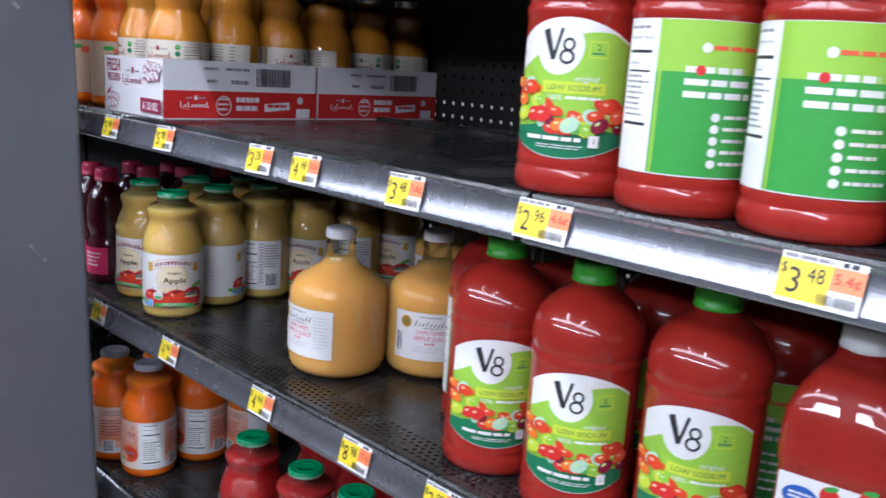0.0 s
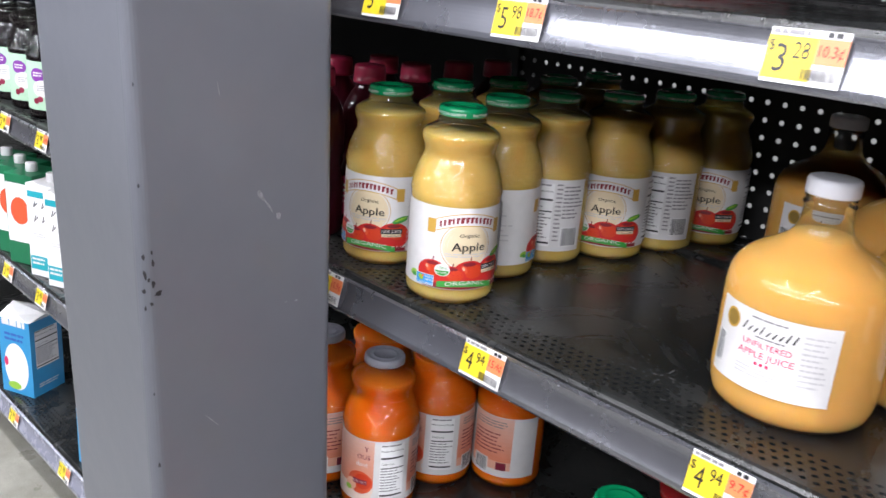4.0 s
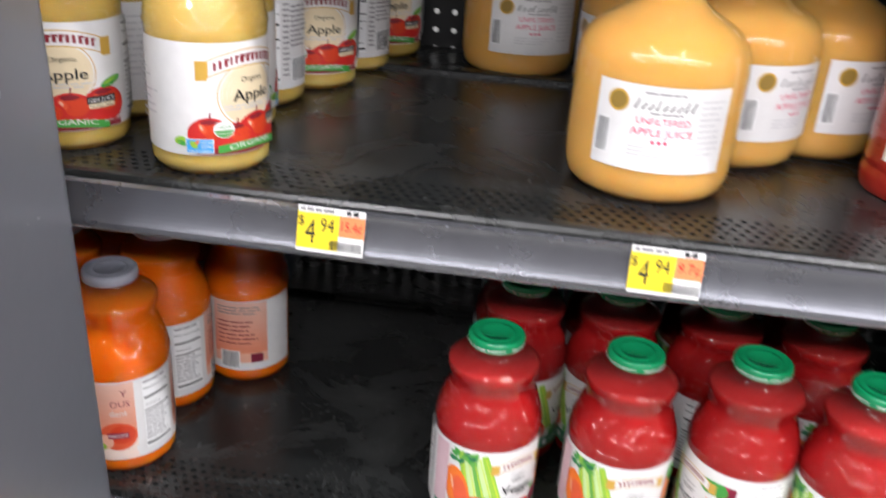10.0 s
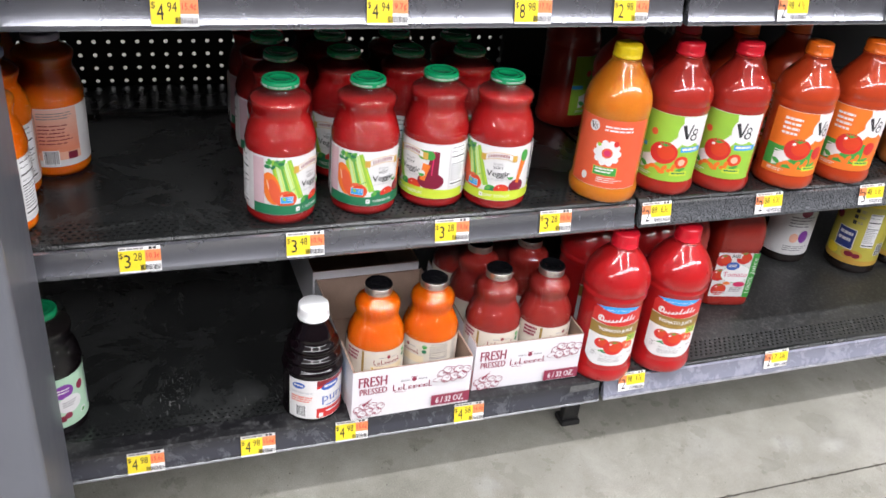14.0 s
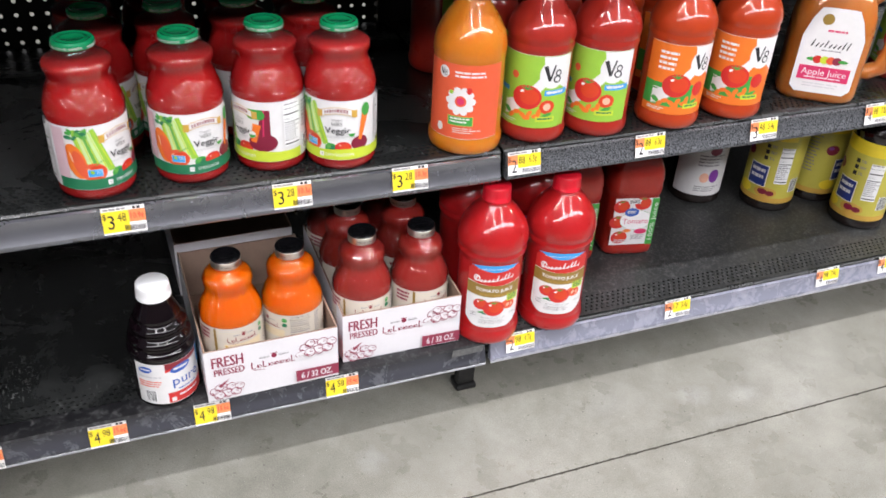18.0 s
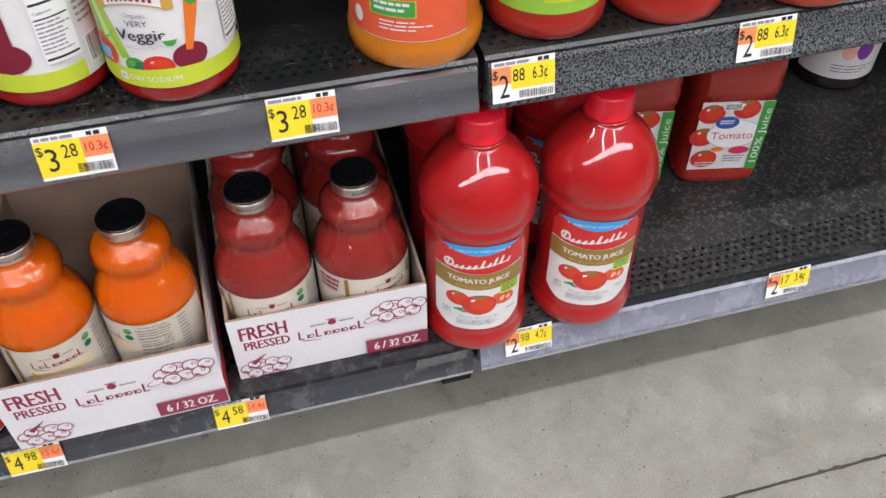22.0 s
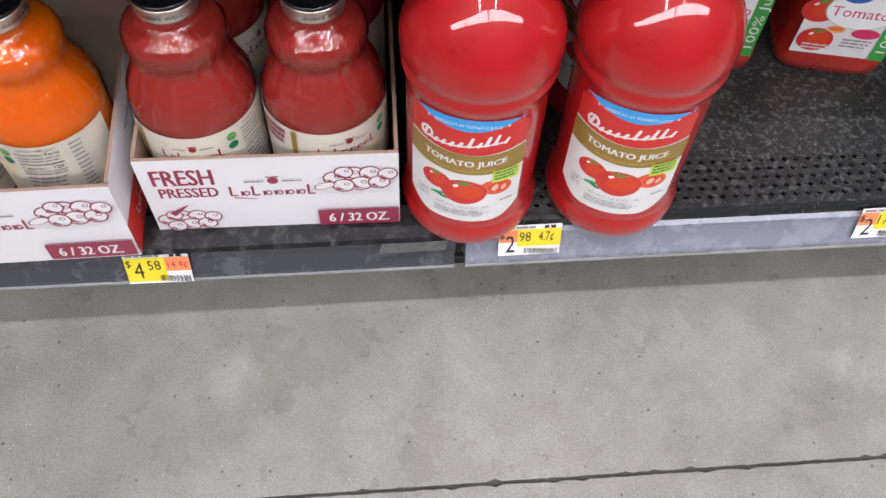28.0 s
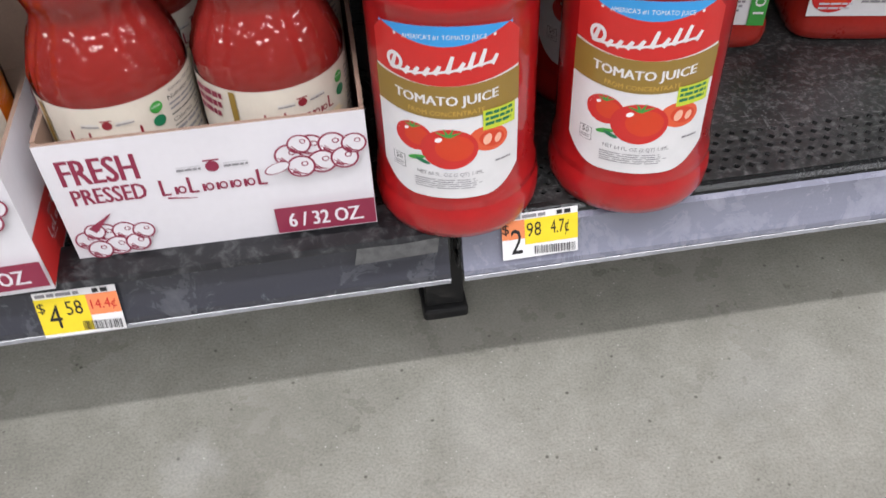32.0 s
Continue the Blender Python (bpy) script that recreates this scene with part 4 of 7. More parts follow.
def apple_art():
    p = Print()
    p.oval(GOLD, 0.002, 0.066, 0.0225, 0.0255).oval(PAPER, 0.002, 0.066, 0.0218, 0.0248).oval(CREAM, 0.002, 0.066, 0.0205, 0.0235)
    banner(p, 0.002, 0.0865, 0.028, 0.0075, 0.0112)
    p.text(BLACK, "Organic", 0.004, 0.0775, 0.0055, arch=0.0008)
    p.text(BLACK, "Apple", 0.004, 0.0662, 0.0125, bold=0.00015)
    p.lines(PALEGREY, -0.016, 0.022, 0.059, 0.054, 2, 0.5, 0.2, 4)
    for u, v, r in ((-0.026, 0.037, 0.0135), (0.028, 0.039, 0.0155), (0.006, 0.037, 0.015), (-0.009, 0.0335, 0.0125)):
        p.oval(RED, u, v, r, r * 0.98).oval(TOMATO, u + r * 0.25, v + r * 0.2, r * 0.55, r * 0.5).oval(CORAL, u - r * 0.3, v + r * 0.35, r * 0.16, r * 0.3, 20).oval(DEEPRED, u, v + r * 0.72, r * 0.4, r * 0.14)
        p.oval(PEACH, u - r * 0.35, v + r * 0.42, r * 0.07, r * 0.14, 20)
        p.bar(DEEPRED, u, v + r * 0.7, u + 0.001, v + r * 1.25, 0.0009)
    p.oval(GREEN, 0.034, 0.0575, 0.0085, 0.0032, 22).oval(LIME, 0.034, 0.0582, 0.0065, 0.0013, 22)
    p.band(DEEPRED, -0.034, 0.04, 0.0265, 0.0215)
    arch = lambda k: (lambda u: 0.0255 + k + 0.004 * (1 - (u / 0.03) ** 2) - 0.002)  # noqa: E731
    p.band(GREEN, -0.021, 0.03, arch(0.003), arch(-0.0035))
    p.text(PAPER, "ORGANIC", 0.004, 0.0265, 0.0062, 0.036, 0.002)
    p.oval(PAPER, -0.017, 0.041, 0.0066, 0.0066).band(GREEN, -0.0229, -0.0111, lambda u: 0.0405, lambda u: 0.041 - math.sqrt(max(0, 0.006 ** 2 - (u + 0.017) ** 2)))
    p.text(GREEN, "USDA", -0.017, 0.0432, 0.0034).text(PAPER, "ORGANIC", -0.017, 0.0382, 0.0022)
    p.oval(LIME, -0.044, 0.032, 0.004, 0.003, 30).oval(GREEN, -0.043, 0.030, 0.003, 0.002, -20)
    p.band(PAPER, -0.0405, -0.0235, 0.034, 0.0225).band(SKY, -0.04, -0.024, 0.0335, 0.023).text(PAPER, "NON", -0.0275, 0.0312, 0.0034).text(PAPER, "GMO", -0.0275, 0.028, 0.0034).text(PAPER, "VERIFIED", -0.032, 0.0243, 0.0022, 0.014)
    p.oval(LIME, -0.0355, 0.0295, 0.0022, 0.0032, 30).oval(ORANGE, -0.0335, 0.0313, 0.001, 0.002, -30)
    p.band(BLACK, 0.016, 0.036, 0.0475, 0.0415).text(PAPER, "100% JUICE", 0.026, 0.0445, 0.0045, 0.018)
    p.band(CREAM, 0.017, 0.035, 0.0415, 0.038).text(BLACK, "No Sugar Added", 0.026, 0.0397, 0.0026, 0.016)
    p.text(WHITE, "32 FL OZ", 0.033, 0.0265, 0.0033)
    p.v = [(0.002 + (u - 0.002) * 1.28, 0.0205 + (w - 0.0215) * 1.08, h * 1.15) for u, w, h in p.v]
    p.nutrition(0.062, 0.092, 0.107, 0.026).lines(GREYTXT, 0.095, 0.103, 0.107, 0.03, 14, 0.4, 0.3, 8)
    p.barcode(0.106, 0.128, 0.05, 0.027).lines(GREYTXT, 0.104, 0.132, 0.104, 0.06, 9, 0.4, 0.4, 12)
    p.lines(PALEGREY, -0.125, -0.075, 0.1, 0.04, 10, 0.3, 0.4, 2)
    return p


LEAF = ink("leaf", (0.12, 0.36, 0.06))
PALELEAF = ink("paleleaf", (0.5, 0.66, 0.3))


def veggie_art(field, word, beet):
    p = Print()
    p.band(PAPER, 0.064, 0.072, 0.108, 0.036)
    # vegetables on the side of the name: celery, leaves, carrot, tomatoes
    for k in range(5):
        u = -0.046 + 0.0056 * k
        p.bar((LIME, PALELEAF, LEAF, PALELEAF, LIME)[k], u, 0.107 - 0.004 * (k % 2), u + 0.011 + 0.0018 * k, 0.044, 0.0062, 0.0085)
        p.bar(YLIME, u + 0.001, 0.104, u + 0.0112 + 0.0018 * k, 0.05, 0.0006, 0.0016)
    rnd = random.Random(4)
    for k in range(16):
        p.oval((GREEN, DKGREEN, LEAF)[k % 3], -0.05 + rnd.uniform(-0.009, 0.02), 0.103 + rnd.uniform(-0.008, 0.005), 0.0042, 0.0024, rnd.uniform(-60, 60))
    p.oval(ORANGE, -0.048, 0.062, 0.0125, 0.026, 12).oval(CORAL, -0.044, 0.058, 0.0075, 0.02, 12).oval(PEACH, -0.053, 0.068, 0.0012, 0.008, 12)
    p.oval(CORAL, -0.028, 0.045, 0.0155, 0.0135).oval(TOMATO, -0.024, 0.0465, 0.010, 0.0085).oval(PEACH, -0.034, 0.051, 0.002, 0.0012, 30).bar(GREEN, -0.026, 0.055, -0.014, 0.062, 0.001)
    p.oval(GREEN, 0.002, 0.0385, 0.0085, 0.008).oval(DKGREEN, 0.005, 0.0375, 0.005, 0.0055).oval(LEAF, -0.001, 0.041, 0.003, 0.003)
    p.oval(RED, 0.019, 0.0395, 0.0115, 0.0095).oval(TOMATO, 0.021, 0.0405, 0.007, 0.0055).oval(PEACH, 0.015, 0.0435, 0.0016, 0.001, 30)
    if beet:
        p.oval(BEET, 0.045, 0.05, 0.02, 0.014).bar(BEET, 0.05, 0.1, 0.046, 0.05, 0.012, 0.02).bar(PINK, 0.048, 0.1, 0.046, 0.06, 0.002, 0.002).bar(ORANGE, 0.038, 0.078, 0.032, 0.05, 0.012, 0.008)
        for u in (0.03, 0.036, 0.042):
            p.oval(GREEN, u, 0.093, 0.007, 0.008, 30)
    else:
        p.oval(BEET, 0.043, 0.045, 0.013, 0.011).bar(ORANGE, 0.052, 0.09, 0.043, 0.05, 0.011, 0.005).oval(GREEN, 0.053, 0.095, 0.007, 0.01)
    banner(p, 0.011, 0.0925, 0.021, 0.005, 0.0085)
    p.text(GREYTXT, "Organic", 0.011, 0.0835, 0.005)
    p.text(BLACK, "VERY", 0.011, 0.0768, 0.0068)
    p.text(BLACK, "Veggie", 0.012, 0.0672, 0.0135, bold=0.0002)
    p.lines(PALEGREY, -0.004, 0.027, 0.058, 0.0545, 2, 0.5, 0.2, 4)
    wave = lambda u: 0.0365 + 0.0012 * math.sin(u * 60)  # noqa: E731
    p.band(field, -0.075, 0.1, wave, 0.0205)
    p.text(PAPER if field is DKGREEN or field is GREEN else PAPER, word, 0.012, 0.0285, 0.0068)
    p.band(PAPER, -0.014, -0.008, 0.0315, 0.0245).text(BLACK, "8", -0.011, 0.028, 0.004)
    p.band(PAPER, -0.036, -0.018, 0.05, 0.039).band(SKY, -0.0355, -0.0185, 0.0495, 0.0395).text(PAPER, "NON", -0.0225, 0.0472, 0.003).text(PAPER, "GMO", -0.0225, 0.0443, 0.003).oval(LIME, -0.0305, 0.046, 0.0022, 0.003, 30)
    p.oval(PAPER, 0.031, 0.062, 0.0055, 0.0055).band(GREEN, 0.0258, 0.0362, 0.0618, lambda u: 0.062 - math.sqrt(max(0, 0.0052 ** 2 - (u - 0.031) ** 2)))
    p.nutrition(0.074, 0.1, 0.108, 0.042).barcode(0.106, 0.126, 0.052, 0.03).lines(GREYTXT, 0.104, 0.13, 0.104, 0.062, 8, 0.4, 0.4, 12)
    p.band(ink("blush", (0.6, 0.42, 0.46)), -0.075, -0.058, 0.11, 0.037)
    p.nutrition(-0.115, -0.085, 0.107, 0.028)
    return p


def peach_art():
    p = Print()
    for k in range(12):
        f = k / 11
        a = tuple((1 - f) * c + f * d for c, d in zip((0.74, 0.46, 0.37), (0.74, 0.24, 0.13)))
        m = ink("peach_%d" % k, a)
        v1 = 0.1105 - 0.0625 * f * 1.05
        for u0, u1 in ((-0.075, -0.012), (0.036, 0.1)):
            p.h = 0.0003
            p.band(m, u0, u1, v1, v1 - 0.0068)
    p.h = 0.0006
    p.band(PALEPEACH, -0.075, -0.012, 0.043, 0.02).band(PEACH, 0.036, 0.1, 0.043, 0.03)
    p.text(MAROON, "Y", -0.022, 0.0985, 0.0105).text(MAROON, "OUS", -0.026, 0.0865, 0.0095)
    p.text(PAPER, "dant", -0.028, 0.076, 0.0095)
    p.oval(CORAL, -0.03, 0.048, 0.018, 0.0165).oval(TOMATO, -0.026, 0.05, 0.012, 0.011).oval(PEACH, -0.043, 0.042, 0.008, 0.009).oval(LIME, -0.047, 0.036, 0.005, 0.004)
    p.band(MAROON, -0.04, -0.02, 0.0525, 0.0455).text(PAPER, "100% JUICE", -0.03, 0.049, 0.0042, 0.018).band(PAPER, -0.014, -0.009, 0.034, 0.027)
    p.nutrition(-0.004, 0.028, 0.108, 0.028)
    p.lines(GREYTXT, 0.042, 0.092, 0.105, 0.093, 3, 0.4, 0.2, 3).lines(DEEPRED, 0.042, 0.092, 0.086, 0.052, 6, 0.3, 0.3, 5)
    p.barcode(0.046, 0.066, 0.045, 0.024).band(BEET, 0.08, 0.094, 0.042, 0.03)
    return p




def quilt(a, z):
    """Thin crossing ribs moulded into the shoulder of a jar, a little uneven: the rise over the wall."""
    lo, hi = 0.117, 0.158
    if not lo < z < hi:
        return 0.0
    edge = min(1.0, (z - lo) / 0.004, (hi - z) / 0.004)
    wave = 0.1 * math.sin(a * 5 + z * 90) + 0.06 * math.sin(a * 11 - z * 150)
    around, up = a * 19 / (2 * math.pi), (z - lo) / 0.0150
    top = 0.0
    for turn in (around + up + wave, around - up + 0.6 * wave, 1.0 * up + 0.25 + 0.08 * math.sin(a * 7)):
        d = abs(turn % 1.0 - 0.5) * 0.0150
        if d < 0.0019:
            top = max(top, 0.5 + 0.5 * math.cos(math.pi * d / 0.0019))
    return 0.0011 * top * edge


def finer(profile, lo, hi, step):
    """The same profile, with close rows between two levels."""
    out = []
    for (r0, z0), (r1, z1) in zip(profile, profile[1:]):
        n = max(1, math.ceil((z1 - z0) / step)) if z1 > lo and z0 < hi else 1
        out += [(r0 + (r1 - r0) * k / n, z0 + (z1 - z0) * k / n) for k in range(n)]
    return out + [profile[-1]]


def hammered(a, z):
    """Flutes and a pebbled skin on the shoulder of a pressed-juice bottle."""
    if not 0.116 < z < 0.2035:
        return 0.0
    edge = min(1.0, (z - 0.116) / 0.008, (0.2035 - z) / 0.003)
    grain = noise.noise(Vector((36 * math.cos(a), 36 * math.sin(a), z * 1000)) * 0.34)
    return edge * (0.0011 * math.cos(a * 16) * min(1.0, max(0.0, (0.19 - z) / 0.02)) + 0.00075 * grain)


APPLE = juice("apple_juice", (0.56, 0.395, 0.115), 0.9, 0.12, cored=True)
VEGGIE = juice("vegetable_juice_red", (0.33, 0.012, 0.013), 0.25, 0.25, cored=True)
PEACHJ = juice("orange_nectar", (0.72, 0.16, 0.006), 0.85, cored=True)
DARKJ = juice("dark_purple_juice", (0.004, 0.002, 0.003), 0.0, cored=True)
JAR_WALL = clear_glass("bottle_glass", (0.97, 0.97, 0.95), ior=1.75)
GREEN_CAP = mat("green_metal_cap", (0.006, 0.27, 0.10), rough=0.22, coat=0.4, noise_amount=0.08, noise_scale=60)
GREY_CAP = mat("dusty_lilac_cap", (0.36, 0.37, 0.43), rough=0.4, noise_amount=0.2, noise_scale=90)

# shelf B: cloudy apple juice
first = quilted_jar("apple_juice_jar", "glass jar of cloudy apple juice, green lid, white apple label", "juice jar", "apple juice jars", APPLE, GREEN_CAP, "green metal lid", apple_art(), PAPER)
put(first, [(-0.834, 0.081, 60), (-0.972, 0.098, 22), (-0.862, 0.184, 150), (-0.862, 0.281, -60), (-0.826, 0.368, 25), (-0.806, 0.461, -70), (-0.782, 0.55, 20),
            (-0.97, 0.2, 170), (-0.966, 0.301, 60), (-0.962, 0.402, -60), (-0.958, 0.503, 10)], Z_B)
# shelf C: orange nectar and vegetable juice
first = quilted_jar("nectar_jar", "glass jar of orange nectar, dusty lilac lid, peach label", "juice jar", "orange nectar jars", PEACHJ, GREY_CAP, "dusty lilac metal lid", peach_art(), PAPER, cap_text=False)
put(first, [(-0.949, 0.082, 55), (-0.95, 0.192, 38), (-0.882, 0.268, -68), (-1.052, 0.064, -15), (-1.053, 0.168, 40), (-1.05, 0.27, 10), (-0.985, 0.345, 70), (-1.05, 0.375, 5), (-0.985, 0.447, 30)], Z_C)
first = quilted_jar("vegetable_juice_jar", "glass jar of red vegetable juice, green lid, dark green label band", "juice jar", "vegetable juice jars", VEGGIE, GREEN_CAP, "green metal lid", veggie_art(DKGREEN, "ORIGINAL", False), PAPER)
put(first, [(-0.569, 0.067, 31), (-0.442, 0.076, 6), (-0.548, 0.192, 60), (-0.449, 0.2, -50), (-0.555, 0.277, 20), (-0.452, 0.287, 90), (-0.555, 0.379, 15), (-0.45, 0.39, 0)], Z_C, tall=0.975)
first = quilted_jar("vegetable_juice_jar", "glass jar of red vegetable juice, lime label band, beetroot picture", "juice jar", "vegetable juice jars", VEGGIE, GREEN_CAP, "green metal lid", veggie_art(YLIME, "LOW SODIUM", True), PAPER)
put(first, [(-0.33, 0.081, -74), (-0.345, 0.2, 100), (-0.342, 0.292, -30)], Z_C, tall=0.975)
first = quilted_jar("vegetable_juice_jar", "glass jar of red vegetable juice, green lid, lime low-sodium label", "juice jar", "vegetable juice jars", VEGGIE, GREEN_CAP, "green metal lid", veggie_art(YLIME, "LOW SODIUM", False), PAPER)
put(first, [(-0.232, 0.06, -33), (-0.243, 0.195, 50), (-0.24, 0.272, 0)], Z_C, tall=0.975)


def mint_art():
    p = Print()
    p.oval(PURPLE, -0.008, 0.086, 0.016, 0.013).lines(PAPER, -0.018, 0.002, 0.091, 0.081, 2, 0.5, 0.2)
    p.oval(PAPER, 0.0, 0.06, 0.02, 0.016).lines(GREYTXT, -0.012, 0.012, 0.066, 0.054, 3, 0.4, 0.3).oval(MAROON, 0.021, 0.085, 0.007, 0.008).oval(MAROON, -0.005, 0.04, 0.006, 0.006).oval(BEET, -0.014, 0.036, 0.006, 0.006)
    p.oval(PAPER, 0.022, 0.036, 0.006, 0.005).oval(GREEN, 0.022, 0.035, 0.004, 0.003)
    p.lines(PURPLE, 0.04, 0.07, 0.1, 0.03, 12, 0.3, 0.3)
    return p


# dark juice jars: shelf D and the section past the pillar
first = quilted_jar("dark_juice_jar", "glass jar of dark purple juice, green lid, mint label", "juice jar", "dark juice jars", DARKJ, GREEN_CAP, "green metal lid", mint_art(), MINT, cap_text=False)
put(first, [(-0.922, 0.078, 35)], Z_D)
BLACK_LID = mat("black_lid", (0.005, 0.005, 0.006), rough=0.14, coat=0.2)
first = quilted_jar("dark_juice_jar", "glass jar of dark purple juice, black lid, mint label", "juice jar", "dark juice jars past the pillar", DARKJ, BLACK_LID, "black lid", mint_art(), MINT, cap_text=False)
put(first, [(-1.95, 0.08, 40), (-2.06, 0.085, 40), (-2.17, 0.09, 35), (-1.84, 0.085, 45), (-1.73, 0.085, 45), (-1.94, 0.19, 40), (-2.05, 0.195, 40)], Z_B)


# cloudy apple juice jugs
def jug():
    ob = thing("apple_juice_jug", "round glass jug of cloudy apple juice, white cap, white label", "juice jug", "glass juice jugs")
    rim = [(0.05, 0.004), (0.055, 0.0), (0.062, 0.002), (0.0685, 0.009), (0.0715, 0.02), (0.0725, 0.034), (0.0725, 0.106), (0.0720, 0.115), (0.0702, 0.1235), (0.0668, 0.131), (0.0610, 0.138), (0.0530, 0.1440), (0.0435, 0.1495),
                   (0.0350, 0.1545), (0.0285, 0.1595), (0.0262, 0.1625)]
    lathe("juice", [(max(0.0005, r - 0.0008), max(z, 0.004)) for r, z in rim[2:]], juice("jug_juice", (0.64, 0.36, 0.095), 0.8, 0.12, cored=True), ob, segs=56, steps=0.006)
    lathe("glass_body", rim, GLASS, ob, segs=64, steps=0.006, close=False).visible_shadow = False
    lathe("neck", [(0.0266, 0.1620), (0.0240, 0.166), (0.0222, 0.172), (0.0210, 0.181), (0.0206, 0.187), (0.0220, 0.1885), (0.0222, 0.1905), (0.0208, 0.192), (0.0206, 0.1935), (0.0215, 0.1945), (0.0215, 0.197), (0.0195, 0.198)], GLASS, ob, segs=36, steps=0.003, close=False).visible_shadow = False
    lathe("cap", [(0.0218, 0.1975), (0.0224, 0.199), (0.0224, 0.2085), (0.0214, 0.2115), (0.019, 0.2125), (0.0005, 0.2125)], mat("white_metal_cap", (0.66, 0.66, 0.7), rough=0.3, noise_amount=0.08), ob, segs=36, label="white metal cap")
    p = Print()
    p.oval(GOLD, -0.033, 0.0885, 0.009, 0.009).oval(OLIVEGOLD, -0.033, 0.0885, 0.0072, 0.0072)
    for k in range(9):
        u = -0.019 + 0.0056 * k
        p.bar(BLACK, u, 0.0865 - 0.002, u + 0.0035, 0.0925 if k in (0, 3, 8, 7) else 0.0895, 0.0016, 0.001)
    p.lines(GREYTXT, -0.012, 0.02, 0.0985, 0.096, 1, 0.6, 0.1).lines(GREYTXT, -0.006, 0.02, 0.0825, 0.0805, 1, 0.7, 0.1)
    p.text(PINK, "UNFILTERED", 0.005, 0.0755, 0.0078, 0.043).text(PINK, "APPLE JUICE", 0.005, 0.0665, 0.0085, 0.05)
    for u in (-0.001, 0.004, 0.009):
        p.oval(PINK, u, 0.0585, 0.0016, 0.0016)
    p.lines(PALEGREY, -0.02, 0.03, 0.054, 0.044, 3, 0.4, 0.3).barcode(-0.049, -0.039, 0.072, 0.044)
    p.lines(PALEGREY, 0.034, 0.058, 0.094, 0.046, 10, 0.35, 0.4)
    wrap_label(ob, 0.0726, -0.052, 0.062, 0.033, 0.1035, PAPER, p)
    return ob


put(jug(), [(-0.457, 0.147, -3), (-0.374, 0.264, 39), (-0.285, 0.32, 35), (-0.455, 0.405, -40), (-0.6, 0.528, 15), (-0.44, 0.535, 50), (-0.28, 0.505, 10)], Z_B)


# ---------------------------------------------------------------- plastic bottles
def cap_screw(ob, z, r, h, material, label):
    ribs = lambda a, zz: 0.0004 * (1 if math.sin(a * 36) > 0 else 0) if z + 0.004 < zz < z + h * 0.8 else 0.0  # noqa: E731
    return lathe("cap", [(r * 0.97, z), (r * 1.03, z + 0.001), (r * 1.03, z + 0.004), (r * 0.985, z + 0.0048), (r * 0.99, z + h * 0.5), (r * 0.98, z + h * 0.8), (r * 0.96, z + h * 0.93), (r * 0.88, z + h), (0.0005, z + h)],
                 material, ob, segs=72, wobble=ribs, label=label)


def tomato_shape(p, u, v, r, body=RED, spot=TOMATO):
    p.oval(body, u, v, r, r * 0.86).oval(spot, u + r * 0.18, v + r * 0.05, r * 0.66, r * 0.55).oval(WHITE, u - r * 0.35, v + r * 0.4, r * 0.14, r * 0.09, 30)
    for t in (-60, -20, 20, 60):
        a = radians(90 + t)
        p.bar(GREEN, u, v + r * 0.55, u + r * 0.5 * math.cos(a), v + r * 0.55 + r * 0.35 * math.sin(a), r * 0.13, r * 0.03)
    return p


def emblem(p, u, v, r):
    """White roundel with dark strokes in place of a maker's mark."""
    p.oval(PAPER, u, v, r, r * 1.08)
    p.bar(BLACK, u - r * 0.62, v + r * 0.62, u - r * 0.22, v - r * 0.5, r * 0.3, r * 0.2).bar(BLACK, u - r * 0.22, v - r * 0.5, u + r * 0.1, v + r * 0.68, r * 0.13, r * 0.14)
    p.ring(BLACK, u + r * 0.4, v + r * 0.08, r * 0.25, r * 0.26, 0.4).ring(BLACK, u + r * 0.34, v - r * 0.38, r * 0.31, r * 0.29, 0.36)
    return p


GREEN_PLASTIC = mat("bright_green_plastic_cap", (0.06, 0.4, 0.03), rough=0.3, coat=0.2)
RED_PLASTIC = mat("red_plastic_cap", (0.62, 0.01, 0.025), rough=0.3, coat=0.2)
ORANGE_PLASTIC = mat("orange_plastic_cap", (0.75, 0.14, 0.01), rough=0.3, coat=0.2)
YELLOW_PLASTIC = mat("yellow_plastic_cap", (0.75, 0.55, 0.01), rough=0.3, coat=0.2)
WHITE_PLASTIC = mat("white_plastic_cap", (0.78, 0.78, 0.78), rough=0.35, coat=0.1)
TOMATOJ = juice("tomato_juice", (0.31, 0.02, 0.013), 0.3, 0.2)
CAMPJ = juice("bright_tomato_juice", (0.38, 0.011, 0.013), 0.3, 0.18)

BIG = [(0.045, 0.006), (0.05, 0.001), (0.054, 0.0), (0.0578, 0.003), (0.0592, 0.009), (0.0592, 0.019), (0.0575, 0.0235), (0.0572, 0.0265), (0.0588, 0.031), (0.0578, 0.034), (0.0578, 0.163), (0.0588, 0.1655), (0.0590, 0.171), (0.0572, 0.1745),
       (0.0572, 0.1765), (0.0590, 0.180), (0.0592, 0.188), (0.0586, 0.196), (0.0565, 0.205), (0.0520, 0.215), (0.0450, 0.2245), (0.0360, 0.232), (0.0270, 0.238), (0.0215, 0.2425), (0.0200, 0.247)]


